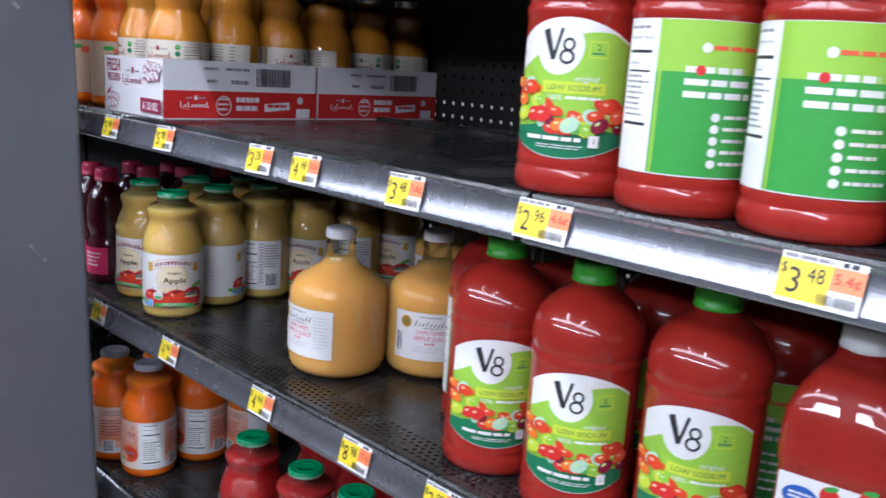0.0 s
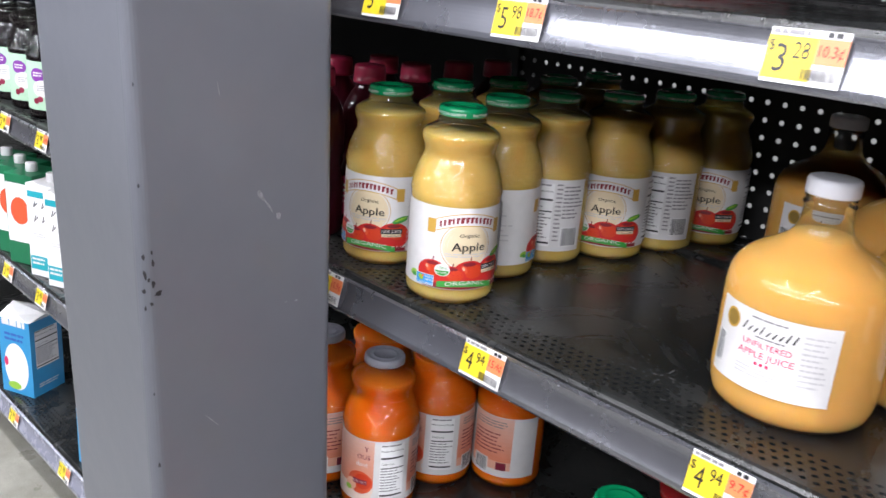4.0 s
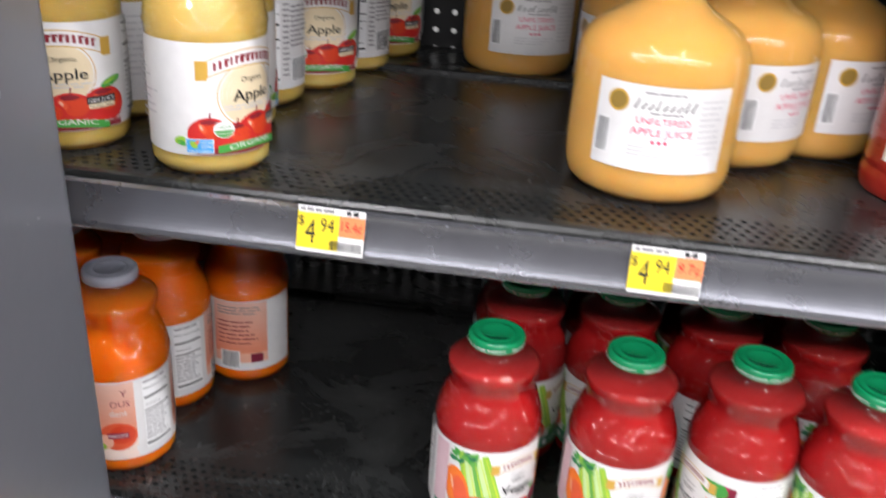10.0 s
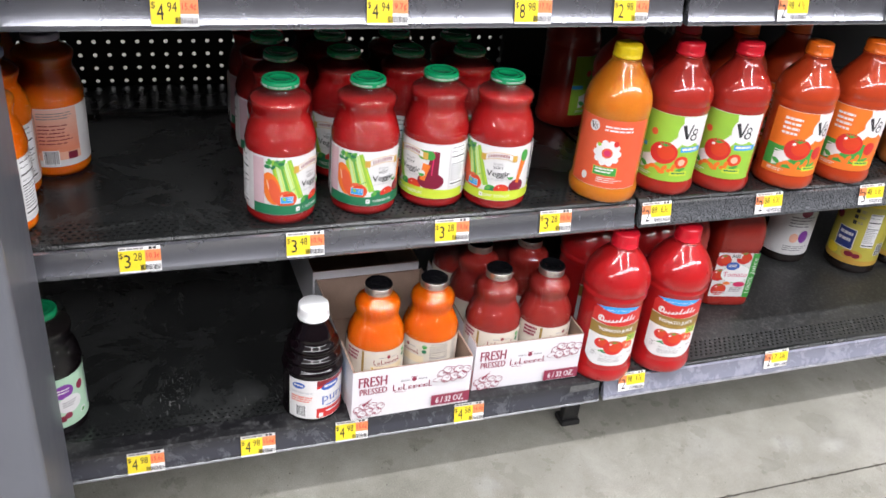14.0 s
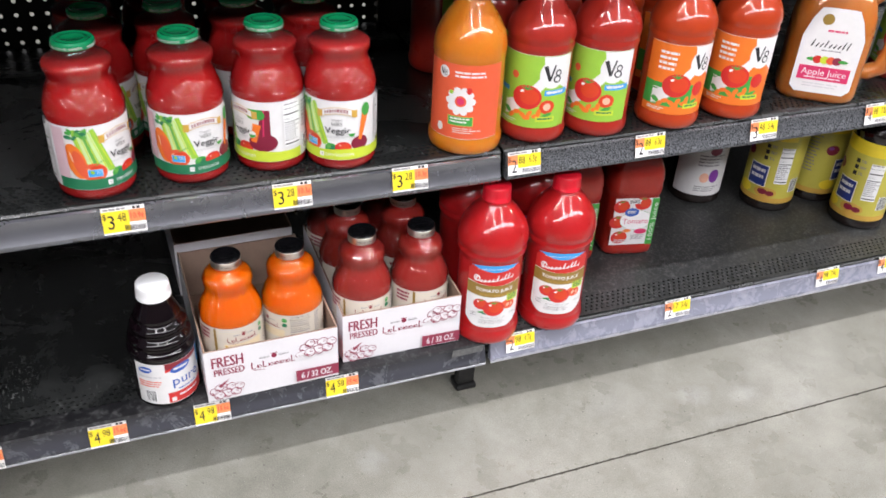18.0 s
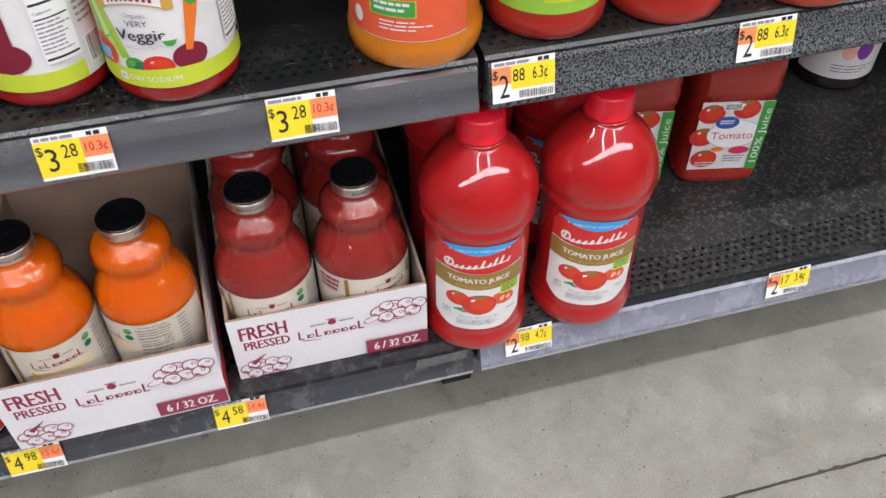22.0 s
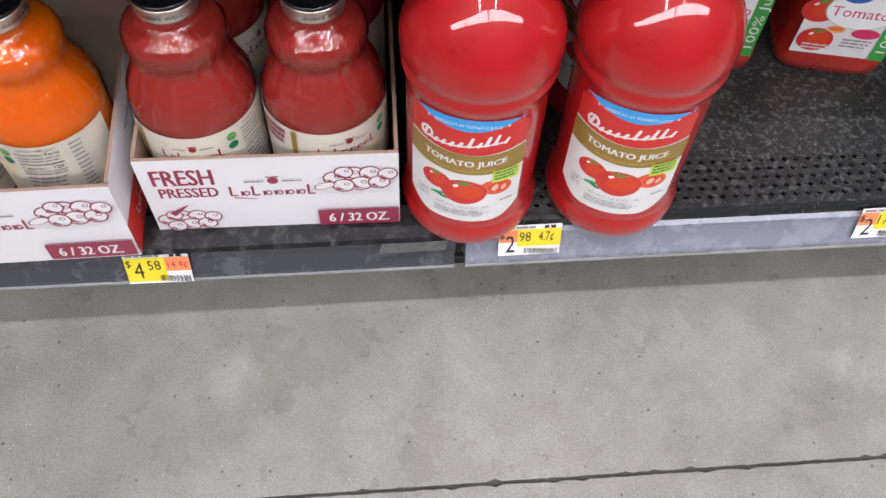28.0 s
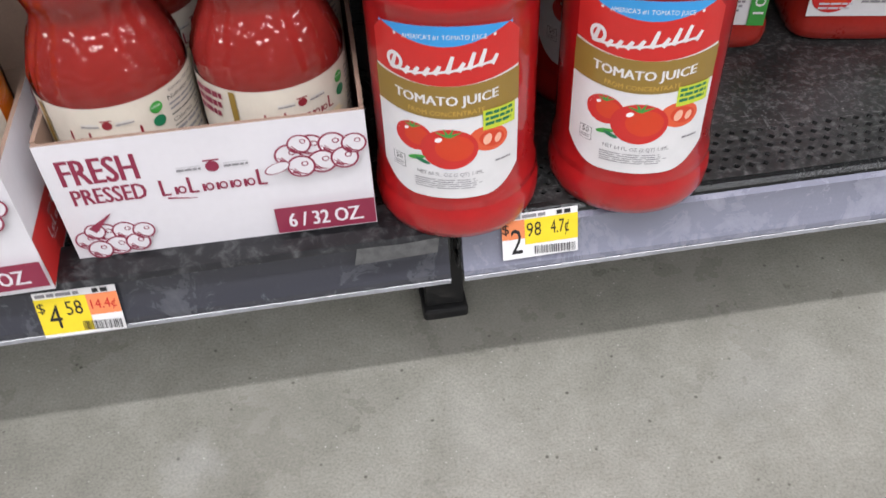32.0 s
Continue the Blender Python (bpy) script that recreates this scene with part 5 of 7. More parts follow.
def big_bottle_art(side):
    p = Print()
    w = 0.086
    dome = lambda u: 0.1605 - 0.02 * (u / 0.058) ** 2  # noqa: E731
    if side:
        # ingredients side: white table and bright green panel
        p.band(LIME, -w, w, 0.1615, 0.036).band(GREEN, -w, w, 0.12, 0.036)
        p.band(PAPER, -w, -0.045, 0.1615, 0.036).nutrition(-0.083, -0.05, 0.157, 0.07).band(LIME, -0.043, -0.04, 0.1615, 0.036)
        p.lines(PAPER, -0.02, 0.05, 0.125, 0.095, 3, 0.5, 0.3, 2).lines(CORAL, 0.0, 0.05, 0.142, 0.137, 1, 0.7, 0.1, 3).oval(RED, -0.008, 0.122, 0.004, 0.004).oval(PAPER, -0.005, 0.14, 0.004, 0.004)
        for k in range(5):
            p.oval(PAPER, 0.008, 0.085 - 0.0095 * k, 0.0036, 0.0036).lines(PAPER, 0.015, 0.05, 0.087 - 0.0095 * k, 0.083 - 0.0095 * k, 1, 0.7, 0.4, k)
        return p
    p.band(PAPER, -0.058, 0.058, dome, 0.1)
    sweep = lambda u: min(dome(u) - 0.001, 0.128 + 0.022 * math.cos((u - 0.03) * 26))  # noqa: E731
    p.band(LIME, -0.058, 0.058, sweep, 0.06)
    emblem(p, -0.008, 0.136, 0.0235)
    p.band(YLIME, 0.02, 0.037, 0.142, 0.127).band(LIME, 0.021, 0.036, 0.141, 0.128).text(BLACK, "2", 0.0285, 0.1365, 0.008).lines(DKGREEN, 0.0225, 0.0345, 0.132, 0.129, 1, 0.6)
    p.text(PAPER, "original", 0.02, 0.1085, 0.0075).band(YLIME, -0.022, 0.038, 0.105, 0.0945).text(DKGREEN, "LOW SODIUM", 0.008, 0.0998, 0.0075, 0.05).text(PAPER, "100%", -0.008, 0.0905, 0.0068).lines(PAPER, 0.002, 0.035, 0.092, 0.0885, 1, 0.7, 0.2)
    p.band(DKGREEN, -0.058, 0.058, lambda u: 0.064 + 0.003 * math.cos(u * 50), lambda u: 0.036 + 0.014 * (u / 0.058) ** 2)
    rnd = random.Random(5)
    inks = (RED, TOMATO, ORANGE, YLIME, LIME, RED, CORAL, MINT, TOMATO, BEET, ORANGE, LEAF)
    for k in range(46):
        u = -0.056 + 0.112 * ((k * 0.618) % 1.0)
        top = 0.104 - 0.03 * math.exp(-((u - 0.006) / 0.03) ** 2)
        v = rnd.uniform(0.062, top)
        r = rnd.uniform(0.005, 0.0098)
        m = inks[k % len(inks)]
        t = rnd.uniform(-40, 40)
        p.oval(m, u, v, r, r * rnd.uniform(0.5, 0.85), t).oval(PEACH if m in (RED, TOMATO, CORAL) else PALELEAF, u - r * 0.25, v + r * 0.2, r * 0.3, r * 0.16, t)
    p.lines(PAPER, -0.034, 0.02, 0.055, 0.049, 1, 0.6, 0.1).lines(PAPER, -0.022, 0.022, 0.0475, 0.043, 2, 0.35, 0.2).band(PAPER, 0.026, 0.035, 0.058, 0.047).text(BLACK, "2", 0.0305, 0.053, 0.006)
    return p


def big_bottle(side):
    ob = thing("vegetable_juice_bottle", "large bottle of red vegetable juice, green cap, %s" % ("green side label" if side else "green-white label"), "juice bottle", "large vegetable juice bottles")
    lathe("body", BIG, TOMATOJ, ob, segs=56, steps=0.008)
    cap_screw(ob, 0.245, 0.0225, 0.0225, GREEN_PLASTIC, "bright green screw cap")
    if side:
        wrap_label(ob, 0.058, -0.088, 0.088, 0.035, 0.162, PAPER, big_bottle_art(True))
    else:
        wrap_label(ob, 0.058, -0.058, 0.058, 0.035, 0.162, PAPER, big_bottle_art(False), top=lambda u: 0.162 - 0.02 * (u / 0.058) ** 2, bot=lambda u: 0.035 + 0.014 * (u / 0.058) ** 2)
    return ob


put(big_bottle(False), [(-0.106, 0.108, 40), (0.022, 0.1, 30), (0.15, 0.122, 21), (-0.1, 0.235, 40), (0.03, 0.24, -30)], Z_B)
put(big_bottle(True), [(-0.198, 0.196, 22), (0.16, 0.255, 0)], Z_B)
put(big_bottle(False), [(0.011, 0.074, 20), (0.37, 0.075, -30), (0.02, 0.2, 30)], Z_A)
put(big_bottle(True), [(0.13, 0.074, 42), (0.25, 0.074, 24), (0.15, 0.2, 20)], Z_A)

MID = [(0.04, 0.004), (0.046, 0.0), (0.0505, 0.003), (0.0525, 0.009), (0.0525, 0.018), (0.0512, 0.022), (0.0505, 0.026), (0.0505, 0.142), (0.0515, 0.146), (0.0522, 0.151), (0.0508, 0.155), (0.0508, 0.157), (0.0524, 0.161), (0.0524, 0.168), (0.0508, 0.176),
       (0.0468, 0.186), (0.0408, 0.1955), (0.0338, 0.2045), (0.0275, 0.2125), (0.0232, 0.2195), (0.0212, 0.2255), (0.0208, 0.2300)]


def mid_art(kind):
    p = Print()
    w = 0.062
    if kind == "fusion":
        p.band(CORAL, -w, w, 0.1425, 0.0275)
        emblem(p, -0.03, 0.128, 0.0085)
        p.lines(PAPER, -0.012, 0.034, 0.132, 0.121, 2, 0.5, 0.2, 3)
        for k in range(10):
            a = radians(36 * k)
            p.oval(PAPER, -0.002 + 0.0155 * math.cos(a), 0.087 + 0.0155 * math.sin(a), 0.007, 0.0058, 36 * k)
        p.oval(PAPER, -0.002, 0.087, 0.0175, 0.0175).oval(CORAL, -0.002, 0.087, 0.0085, 0.0085).oval(PINK, -0.002, 0.087, 0.0055, 0.0055).oval(RED, 0.01, 0.104, 0.004, 0.005).oval(LIME, -0.016, 0.1, 0.003, 0.003)
        p.band(LEMON, -0.02, 0.018, 0.0635, 0.0485).band(GREEN, -0.019, 0.017, 0.0628, 0.0492).lines(PAPER, -0.016, 0.014, 0.061, 0.051, 2, 0.5, 0.2, 4)
        p.lines(PAPER, -0.012, 0.03, 0.045, 0.035, 3, 0.35, 0.4, 6).oval(PAPER, -0.033, 0.042, 0.005, 0.007)
        return p
    lime = kind == "lime"
    p.band(LIME if lime else ORANGE, -w, w, 0.142, 0.027)
    if not lime:
        p.band(GREEN, -w, 0.02, 0.078, 0.04)
    edge = lambda k: (lambda u: min(0.1415, 0.05 + k + 0.092 * ((u + 0.046) / 0.09) ** 1.6))  # noqa: E731
    p.band(PAPER, -0.045, 0.045, edge(0.015), edge(-0.009))
    p.band(PAPER, 0.012, 0.062, 0.1415, lambda u: 0.1415 - 0.058 * math.sqrt(max(0.0, (u - 0.012) / 0.05)))
    emblem(p, 0.029, 0.114, 0.021)
    if lime:
        p.oval(CORAL, -0.03, 0.108, 0.006, 0.006).band(SKY, 0.018, 0.058, 0.089, 0.08).lines(PAPER, 0.021, 0.05, 0.087, 0.082, 1, 0.8, 0.1).band(SKY, -0.062, -0.04, 0.086, 0.079)
    else:
        p.lines(PAPER, -0.042, -0.006, 0.13, 0.096, 4, 0.5, 0.4, 9).lines(PAPER, -0.045, -0.02, 0.07, 0.062, 2, 0.4, 0.3, 2)
    tomato_shape(p, -0.008, 0.076, 0.0225)
    p.oval(TOMATO, 0.024, 0.062, 0.012, 0.011).oval(PEACH, 0.024, 0.062, 0.006, 0.006) if lime else p.oval(RED, 0.03, 0.07, 0.011, 0.012)
    for u, v, t in ((-0.022, 0.05, 20), (-0.012, 0.047, -30), (-0.002, 0.05, 60), (0.008, 0.047, 10), (-0.03, 0.044, 50), (0.012, 0.053, 80), (-0.006, 0.043, 0)):
        p.oval(ORANGE, u, v, 0.0062, 0.0036, t)
    p.oval(GREEN, 0.025, 0.049, 0.008, 0.003, 20).oval(GREEN, -0.038, 0.05, 0.007, 0.004, -30)
    p.band(YLIME, 0.008, 0.038, 0.046, 0.038).lines(DKGREEN, 0.011, 0.035, 0.044, 0.04, 1, 0.7, 0.1)
    p.lines(PAPER, -0.05, -0.02, 0.037, 0.031, 2, 0.4, 0.4)
    return p


def mid_bottle(kind):
    look_words = {"fusion": "plastic bottle of amber juice, yellow cap, coral-red label", "lime": "plastic bottle of red vegetable juice, red cap, lime label", "orange": "plastic bottle of red-orange juice, orange cap, orange label"}[kind]
    ob = thing("juice_bottle", look_words, "juice bottle", "medium juice bottles")
    j = {"fusion": juice("amber_juice", (0.52, 0.165, 0.012), 0.8), "lime": TOMATOJ, "orange": juice("red_orange_juice", (0.37, 0.04, 0.01), 0.25)}[kind]
    prof = MID if kind != "fusion" else [(0.044, 0.004), (0.05, 0.0), (0.0545, 0.003), (0.0565, 0.012), (0.0560, 0.022), (0.0535, 0.027), (0.0530, 0.09), (0.0525, 0.143), (0.0535, 0.148), (0.0538, 0.158), (0.0525, 0.168), (0.0488, 0.180), (0.0430, 0.192), (0.0355, 0.204), (0.0282, 0.2145), (0.0232, 0.222), (0.0212, 0.2275), (0.0208, 0.231)]
    lathe("body", prof, j, ob, segs=52, steps=0.008)
    lathe("neck_ring", [(0.0208, 0.2265), (0.0232, 0.2272), (0.0232, 0.2286), (0.0208, 0.2292)], j, ob, segs=36)
    cap_screw(ob, 0.2295, 0.0218, 0.0205, {"fusion": YELLOW_PLASTIC, "lime": RED_PLASTIC, "orange": ORANGE_PLASTIC}[kind], {"fusion": "yellow", "lime": "red", "orange": "orange"}[kind] + " screw cap")
    wrap_label(ob, 0.0536 if kind == "fusion" else 0.0507, -0.062, 0.062, 0.027, 0.1425, PAPER, mid_art(kind))
    return ob


put(mid_bottle("fusion"), [(-0.036, 0.06, -31)], Z_C)
put(mid_bottle("lime"), [(0.081, 0.066, -32), (0.19, 0.06, -42), (0.04, 0.185, 30), (0.15, 0.18, -20), (0.03, 0.36, 55)], Z_C)
put(mid_bottle("orange"), [(0.322, 0.052, -18), (0.45, 0.056, -31), (0.265, 0.175, 20), (0.378, 0.175, -10)], Z_C)
put(mid_bottle("lime"), [(0.875, 0.11, -60), (0.99, 0.11, 0)], Z_C)


# Tomato juice bottles at the seam of the bottom deck
def tomato_bottle():
    ob = thing("tomato_juice_bottle", "large bottle of tomato juice, red cap, overhanging the deck edge", "juice bottle", "tomato juice bottles")
    prof = [(0.046, 0.005), (0.051, 0.0), (0.0555, 0.002), (0.0574, 0.008), (0.0578, 0.016), (0.0570, 0.022), (0.0556, 0.0255), (0.0552, 0.0275), (0.0562, 0.031), (0.0556, 0.035), (0.0552, 0.038), (0.0552, 0.164), (0.0562, 0.168), (0.0578, 0.1725), (0.0580, 0.1765),
            (0.0564, 0.1795), (0.0562, 0.1815), (0.0580, 0.186), (0.0591, 0.192), (0.0588, 0.200), (0.0568, 0.2095), (0.0530, 0.219), (0.0475, 0.2285), (0.0410, 0.2375), (0.0342, 0.2455), (0.0285, 0.2515), (0.0248, 0.2552), (0.0228, 0.2580), (0.0222, 0.2615)]
    dent = lambda a, z: -0.0012 * max(0.0, math.cos(a)) ** 6 * (1 if 0.04 < z < 0.165 else 0) - 0.0012 * max(0.0, -math.cos(a)) ** 6 * (1 if 0.04 < z < 0.165 else 0)  # noqa: E731
    lathe("body", prof, CAMPJ, ob, segs=64, steps=0.006, wobble=dent)
    cap_screw(ob, 0.2600, 0.0230, 0.0265, RED_PLASTIC, "red screw cap")
    lathe("neck_ring", [(0.0225, 0.2575), (0.0246, 0.2582), (0.0246, 0.2597), (0.0225, 0.2603)], CAMPJ, ob, segs=40)
    p = Print()
    w = 0.0475
    foot = lambda u: 0.0385 + 0.018 * max(0.0, (abs(u) - 0.022) / 0.0255) ** 2.2  # noqa: E731
    head = lambda u: 0.164 - 0.005 * (u / w) ** 2 - 0.002 * max(0.0, abs(u) / w - 0.85) * 20  # noqa: E731
    p.band(RED, -w, w, head, lambda u: 0.1285 - 0.004 * math.cos(u * 40))
    p.band(SKY, -0.042, 0.042, head, lambda u: 0.1635 - 0.0125 * math.cos(u * 33))
    p.text(PAPER, "AMERICA'S #1 TOMATO JUICE", 0, 0.1553, 0.0042, 0.05, 0.0018).oval(PAPER, -0.03, 0.1555, 0.001, 0.001).oval(PAPER, 0.03, 0.1555, 0.001, 0.001)
    # the maker's script, as plain sloping strokes
    stroke = ((-0.034, 0.131, 0.0105), (-0.025, 0.1305, 0.005), (-0.019, 0.131, 0.0055), (-0.0125, 0.1315, 0.0055), (-0.006, 0.1325, 0.006), (0.0015, 0.1335, 0.0115), (0.008, 0.1345, 0.006), (0.014, 0.1355, 0.011), (0.0205, 0.1365, 0.011), (0.028, 0.1365, 0.006))
    for u, v, h in stroke:
        p.bar(PAPER, u, v, u + 0.0035, v + h, 0.0032, 0.0022)
    for (u0, v0, _), (u1, v1, _) in zip(stroke, stroke[1:]):
        p.bar(PAPER, u0 + 0.0008, v0 + 0.0012, u1 + 0.0022, v1 + 0.0022, 0.0017)
    p.ring(PAPER, -0.031, 0.1375, 0.0058, 0.0062, 0.4)
    gold = lambda k: (lambda u: 0.1275 + k - 0.0035 * math.cos(u * 36))  # noqa: E731
    p.band(OLIVEGOLD, -w, w, gold(0.0008), gold(-0.0225))
    p.text(PAPER, "TOMATO JUICE", 0.0, 0.1168, 0.0092, 0.064, -0.0022, bold=0.0003).text(GOLD, "FROM CONCENTRATE", 0.0, 0.1068, 0.0046, 0.047, -0.0015)
    p.band(PAPER, -w, w, gold(-0.0228), foot)
    tomato_shape(p, -0.0215, 0.086, 0.0125)
    p.oval(CORAL, 0.026, 0.084, 0.013, 0.0095, -15).oval(TOMATO, 0.028, 0.0835, 0.0085, 0.006, -15).oval(PEACH, 0.025, 0.0835, 0.0028, 0.0042, -15).oval(PEACH, 0.032, 0.0825, 0.0022, 0.0036, -15)
    tomato_shape(p, 0.001, 0.0785, 0.018)
    p.oval(GREEN, -0.02, 0.07, 0.006, 0.0018, 15).oval(DKGREEN, -0.016, 0.068, 0.005, 0.0015, -20)
    p.band(YLIME, 0.022, 0.044, 0.1055, 0.091).lines(DKGREEN, 0.0235, 0.0425, 0.104, 0.0925, 3, 0.6, 0.15, 3)
    p.band(BLACK, -0.0375, -0.0285, 0.069, 0.0585).band(PAPER, -0.0372, -0.0288, 0.0687, 0.0588).text(BLACK, "50", -0.033, 0.0661, 0.0054).lines(GREYTXT, -0.0365, -0.0295, 0.0625, 0.0595, 2, 0.5, 0.1)
    p.text(GREYTXT, "NET 64 FL. OZ (2 QT) 1.89L", 0.001, 0.0595, 0.0042, 0.042, -0.0008).lines(GREYTXT, -0.022, 0.024, 0.0545, 0.046, 5, 0.35, 0.2, 6)
    p.lines(GREYTXT, 0.03, 0.041, 0.066, 0.0635, 1, 0.6, 0.1)
    wrap_label(ob, 0.0555, -w, w, 0.0385, 0.164, PAPER, p, top=head, bot=foot)
    return ob


put(tomato_bottle(), [(0.017, 0.024, -14), (0.143, 0.024, -18), (0.03, 0.146, 10), (0.152, 0.145, -20)], Z_D)


def square_bottle(kind):
    red = kind == "tomato"
    ob = thing("tomato_juice_jug" if red else "berry_juice_jug", "square plastic jug of tomato juice, white label, green edge" if red else "square plastic jug of red juice with a strawberry label", "juice jug", "square plastic jugs")
    lathe("body", [(0.042, 0.004), (0.048, 0.0), (0.0525, 0.004), (0.0535, 0.012), (0.053, 0.02), (0.0515, 0.023), (0.0515, 0.133), (0.053, 0.136), (0.0538, 0.15), (0.0525, 0.156), (0.0535, 0.163), (0.0515, 0.183), (0.044, 0.204), (0.032, 0.222), (0.023, 0.233), (0.021, 0.24)],
          TOMATOJ, ob, segs=56, steps=0.01, square=5.0)
    cap_screw(ob, 0.239, 0.0225, 0.022, WHITE_PLASTIC if not red else RED_PLASTIC, "screw cap")
    sheet = Print(0.01, 0.0)
    sheet.h = 0.0004
    sheet.band(PAPER, -0.044, 0.044, 0.131, 0.025)
    lab = sheet.flat_front("label", ob, -0.0515)
    p = Print(0.01)
    p.h = 0.0006
    if red:
        for u, v in ((-0.03, 0.113), (0.012, 0.119), (-0.034, 0.078), (-0.026, 0.043)):
            tomato_shape(p, u, v, 0.0165)
        p.oval(WHITE, 0.003, 0.082, 0.033, 0.022).ring(GREEN, 0.003, 0.082, 0.033, 0.022, 0.02)
        p.oval(BLUE, -0.008, 0.1, 0.0145, 0.0095).lines(PAPER, -0.017, 0.001, 0.1035, 0.0965, 2, 0.55, 0.2)
        p.text(PINK, "Tomato", 0.002, 0.08, 0.0165)
        p.oval(PEACH, -0.012, 0.058, 0.009, 0.0045).oval(ORANGE, -0.012, 0.0585, 0.007, 0.003).oval(PINK, 0.016, 0.056, 0.013, 0.006).lines(GREYTXT, -0.002, 0.026, 0.048, 0.036, 3, 0.5, 0.2).lines(PALEGREY, -0.036, -0.008, 0.038, 0.03, 2, 0.5, 0.2)
        p.band(GREEN, 0.03, 0.044, 0.131, 0.025).text(PAPER, "100% Juice", 0.0375, 0.078, 0.0125, 0.085, 0, 90)
        p.barcode(-0.016, 0.004, 0.128, 0.12)
    else:
        p.oval(BLUE, -0.024, 0.112, 0.015, 0.01).lines(PAPER, -0.034, -0.014, 0.116, 0.108, 2, 0.5, 0.2)
        for u, v, t in ((0.0, 0.118, 20), (0.022, 0.105, -20), (0.03, 0.125, 10), (-0.01, 0.088, 0)):
            p.oval(RED, u, v, 0.0085, 0.011, t).oval(GREEN, u, v + 0.009, 0.006, 0.0025, t)
        p.lines(GREYTXT, -0.036, 0.0, 0.08, 0.062, 2, 0.6, 0.2).oval(ORANGE, -0.036, 0.056, 0.01, 0.008).band(GREEN, 0.014, 0.044, 0.09, 0.025).lines(PAPER, 0.017, 0.041, 0.08, 0.04, 3, 0.5, 0.2)
    p.flat_front("printed_picture", lab, -0.0515)
    return ob


put(square_bottle("tomato"), [(0.392, 0.197, -12), (0.266, 0.21, -12), (0.41, 0.32, -10)], Z_D)
put(square_bottle("berry"), [(0.285, 0.135, 8), (0.41, 0.15, 5), (0.53, 0.14, 0), (0.66, 0.14, 0)], Z_B)


def handle_jug():
    ob = thing("apple_juice_jug", "plastic handle jug of clear amber apple juice, white label", "juice jug", "plastic handle jug")
    amber = juice("clear_amber_juice", (0.40, 0.13, 0.025), 0.7)
    lathe("body", [(0.055, 0.004), (0.06, 0.0), (0.066, 0.004), (0.068, 0.012), (0.068, 0.13), (0.066, 0.15), (0.06, 0.17), (0.05, 0.19), (0.036, 0.206), (0.025, 0.216), (0.021, 0.226)], amber, ob, segs=56, steps=0.01, square=3.6, flat=0.8)
    pts = [(0.05, 0.175), (0.072, 0.196), (0.094, 0.192), (0.106, 0.17), (0.108, 0.13), (0.106, 0.09), (0.098, 0.06), (0.08, 0.05), (0.06, 0.05)]
    verts, faces, n = [], [], 12
    for i, (x, z) in enumerate(pts):
        a = Vector(pts[max(0, i - 1)]), Vector(pts[min(len(pts) - 1, i + 1)])
        t = (a[1] - a[0]).normalized()
        for k in range(n):
            q = 2 * math.pi * k / n
            o = 0.014 * math.cos(q)
            verts.append((x - t.y * o, 0.016 * math.sin(q), z + t.x * o))
    faces = [(i * n + k, i * n + (k + 1) % n, (i + 1) * n + (k + 1) % n, (i + 1) * n + k) for i in range(len(pts) - 1) for k in range(n)]
    mesh_object("handle", verts, faces, [amber], ob, smooth=True)
    cap_screw(ob, 0.225, 0.0225, 0.018, GREEN_PLASTIC, "green screw cap")
    sheet = Print(0.01, 0.0)
    sheet.h = 0.0004
    sheet.band(PAPER, -0.05, 0.05, lambda u: 0.168 - 0.05 * max(0, (abs(u) - 0.028) / 0.022) ** 1.6, lambda u: 0.018 + 0.01 * max(0, (abs(u) - 0.04) / 0.01) ** 2)
    lab = sheet.flat_front("label", ob, -0.0545)
    p = Print(0.01)
    p.h = 0.0006
    p.oval(OLIVEGOLD, -0.016, 0.148, 0.0095, 0.0095).lines(PINK, -0.012, 0.02, 0.131, 0.126, 1, 0.7, 0.1)
    for k in range(9):
        u = -0.032 + 0.0072 * k
        p.bar(BLACK, u, 0.1, u + 0.0045, 0.113 if k in (0, 3, 8, 7) else 0.107, 0.0026, 0.0016)
    p.lines(GREYTXT, -0.014, 0.018, 0.096, 0.0935, 1, 0.8, 0.1)
    for u, m in ((-0.026, GREEN), (-0.016, RED), (-0.004, YLIME), (0.006, CORAL), (0.016, MAROON), (0.026, GREEN)):
        p.oval(m, u, 0.078, 0.0075 if m is not GREEN else 0.008, 0.007 if m is not GREEN else 0.003)
    p.band(PINK, -0.042, 0.042, 0.066, 0.041).text(PAPER, "Apple Juice", 0, 0.056, 0.0165, 0.074).lines(PAPER, -0.03, 0.03, 0.047, 0.044, 1, 0.7, 0.1)
    p.lines(PALEGREY, -0.03, 0.03, 0.036, 0.026, 2, 0.4, 0.2)
    p.flat_front("printed_picture", lab, -0.0545)
    return ob


put(handle_jug(), [(0.652, 0.078, -36)], Z_C)


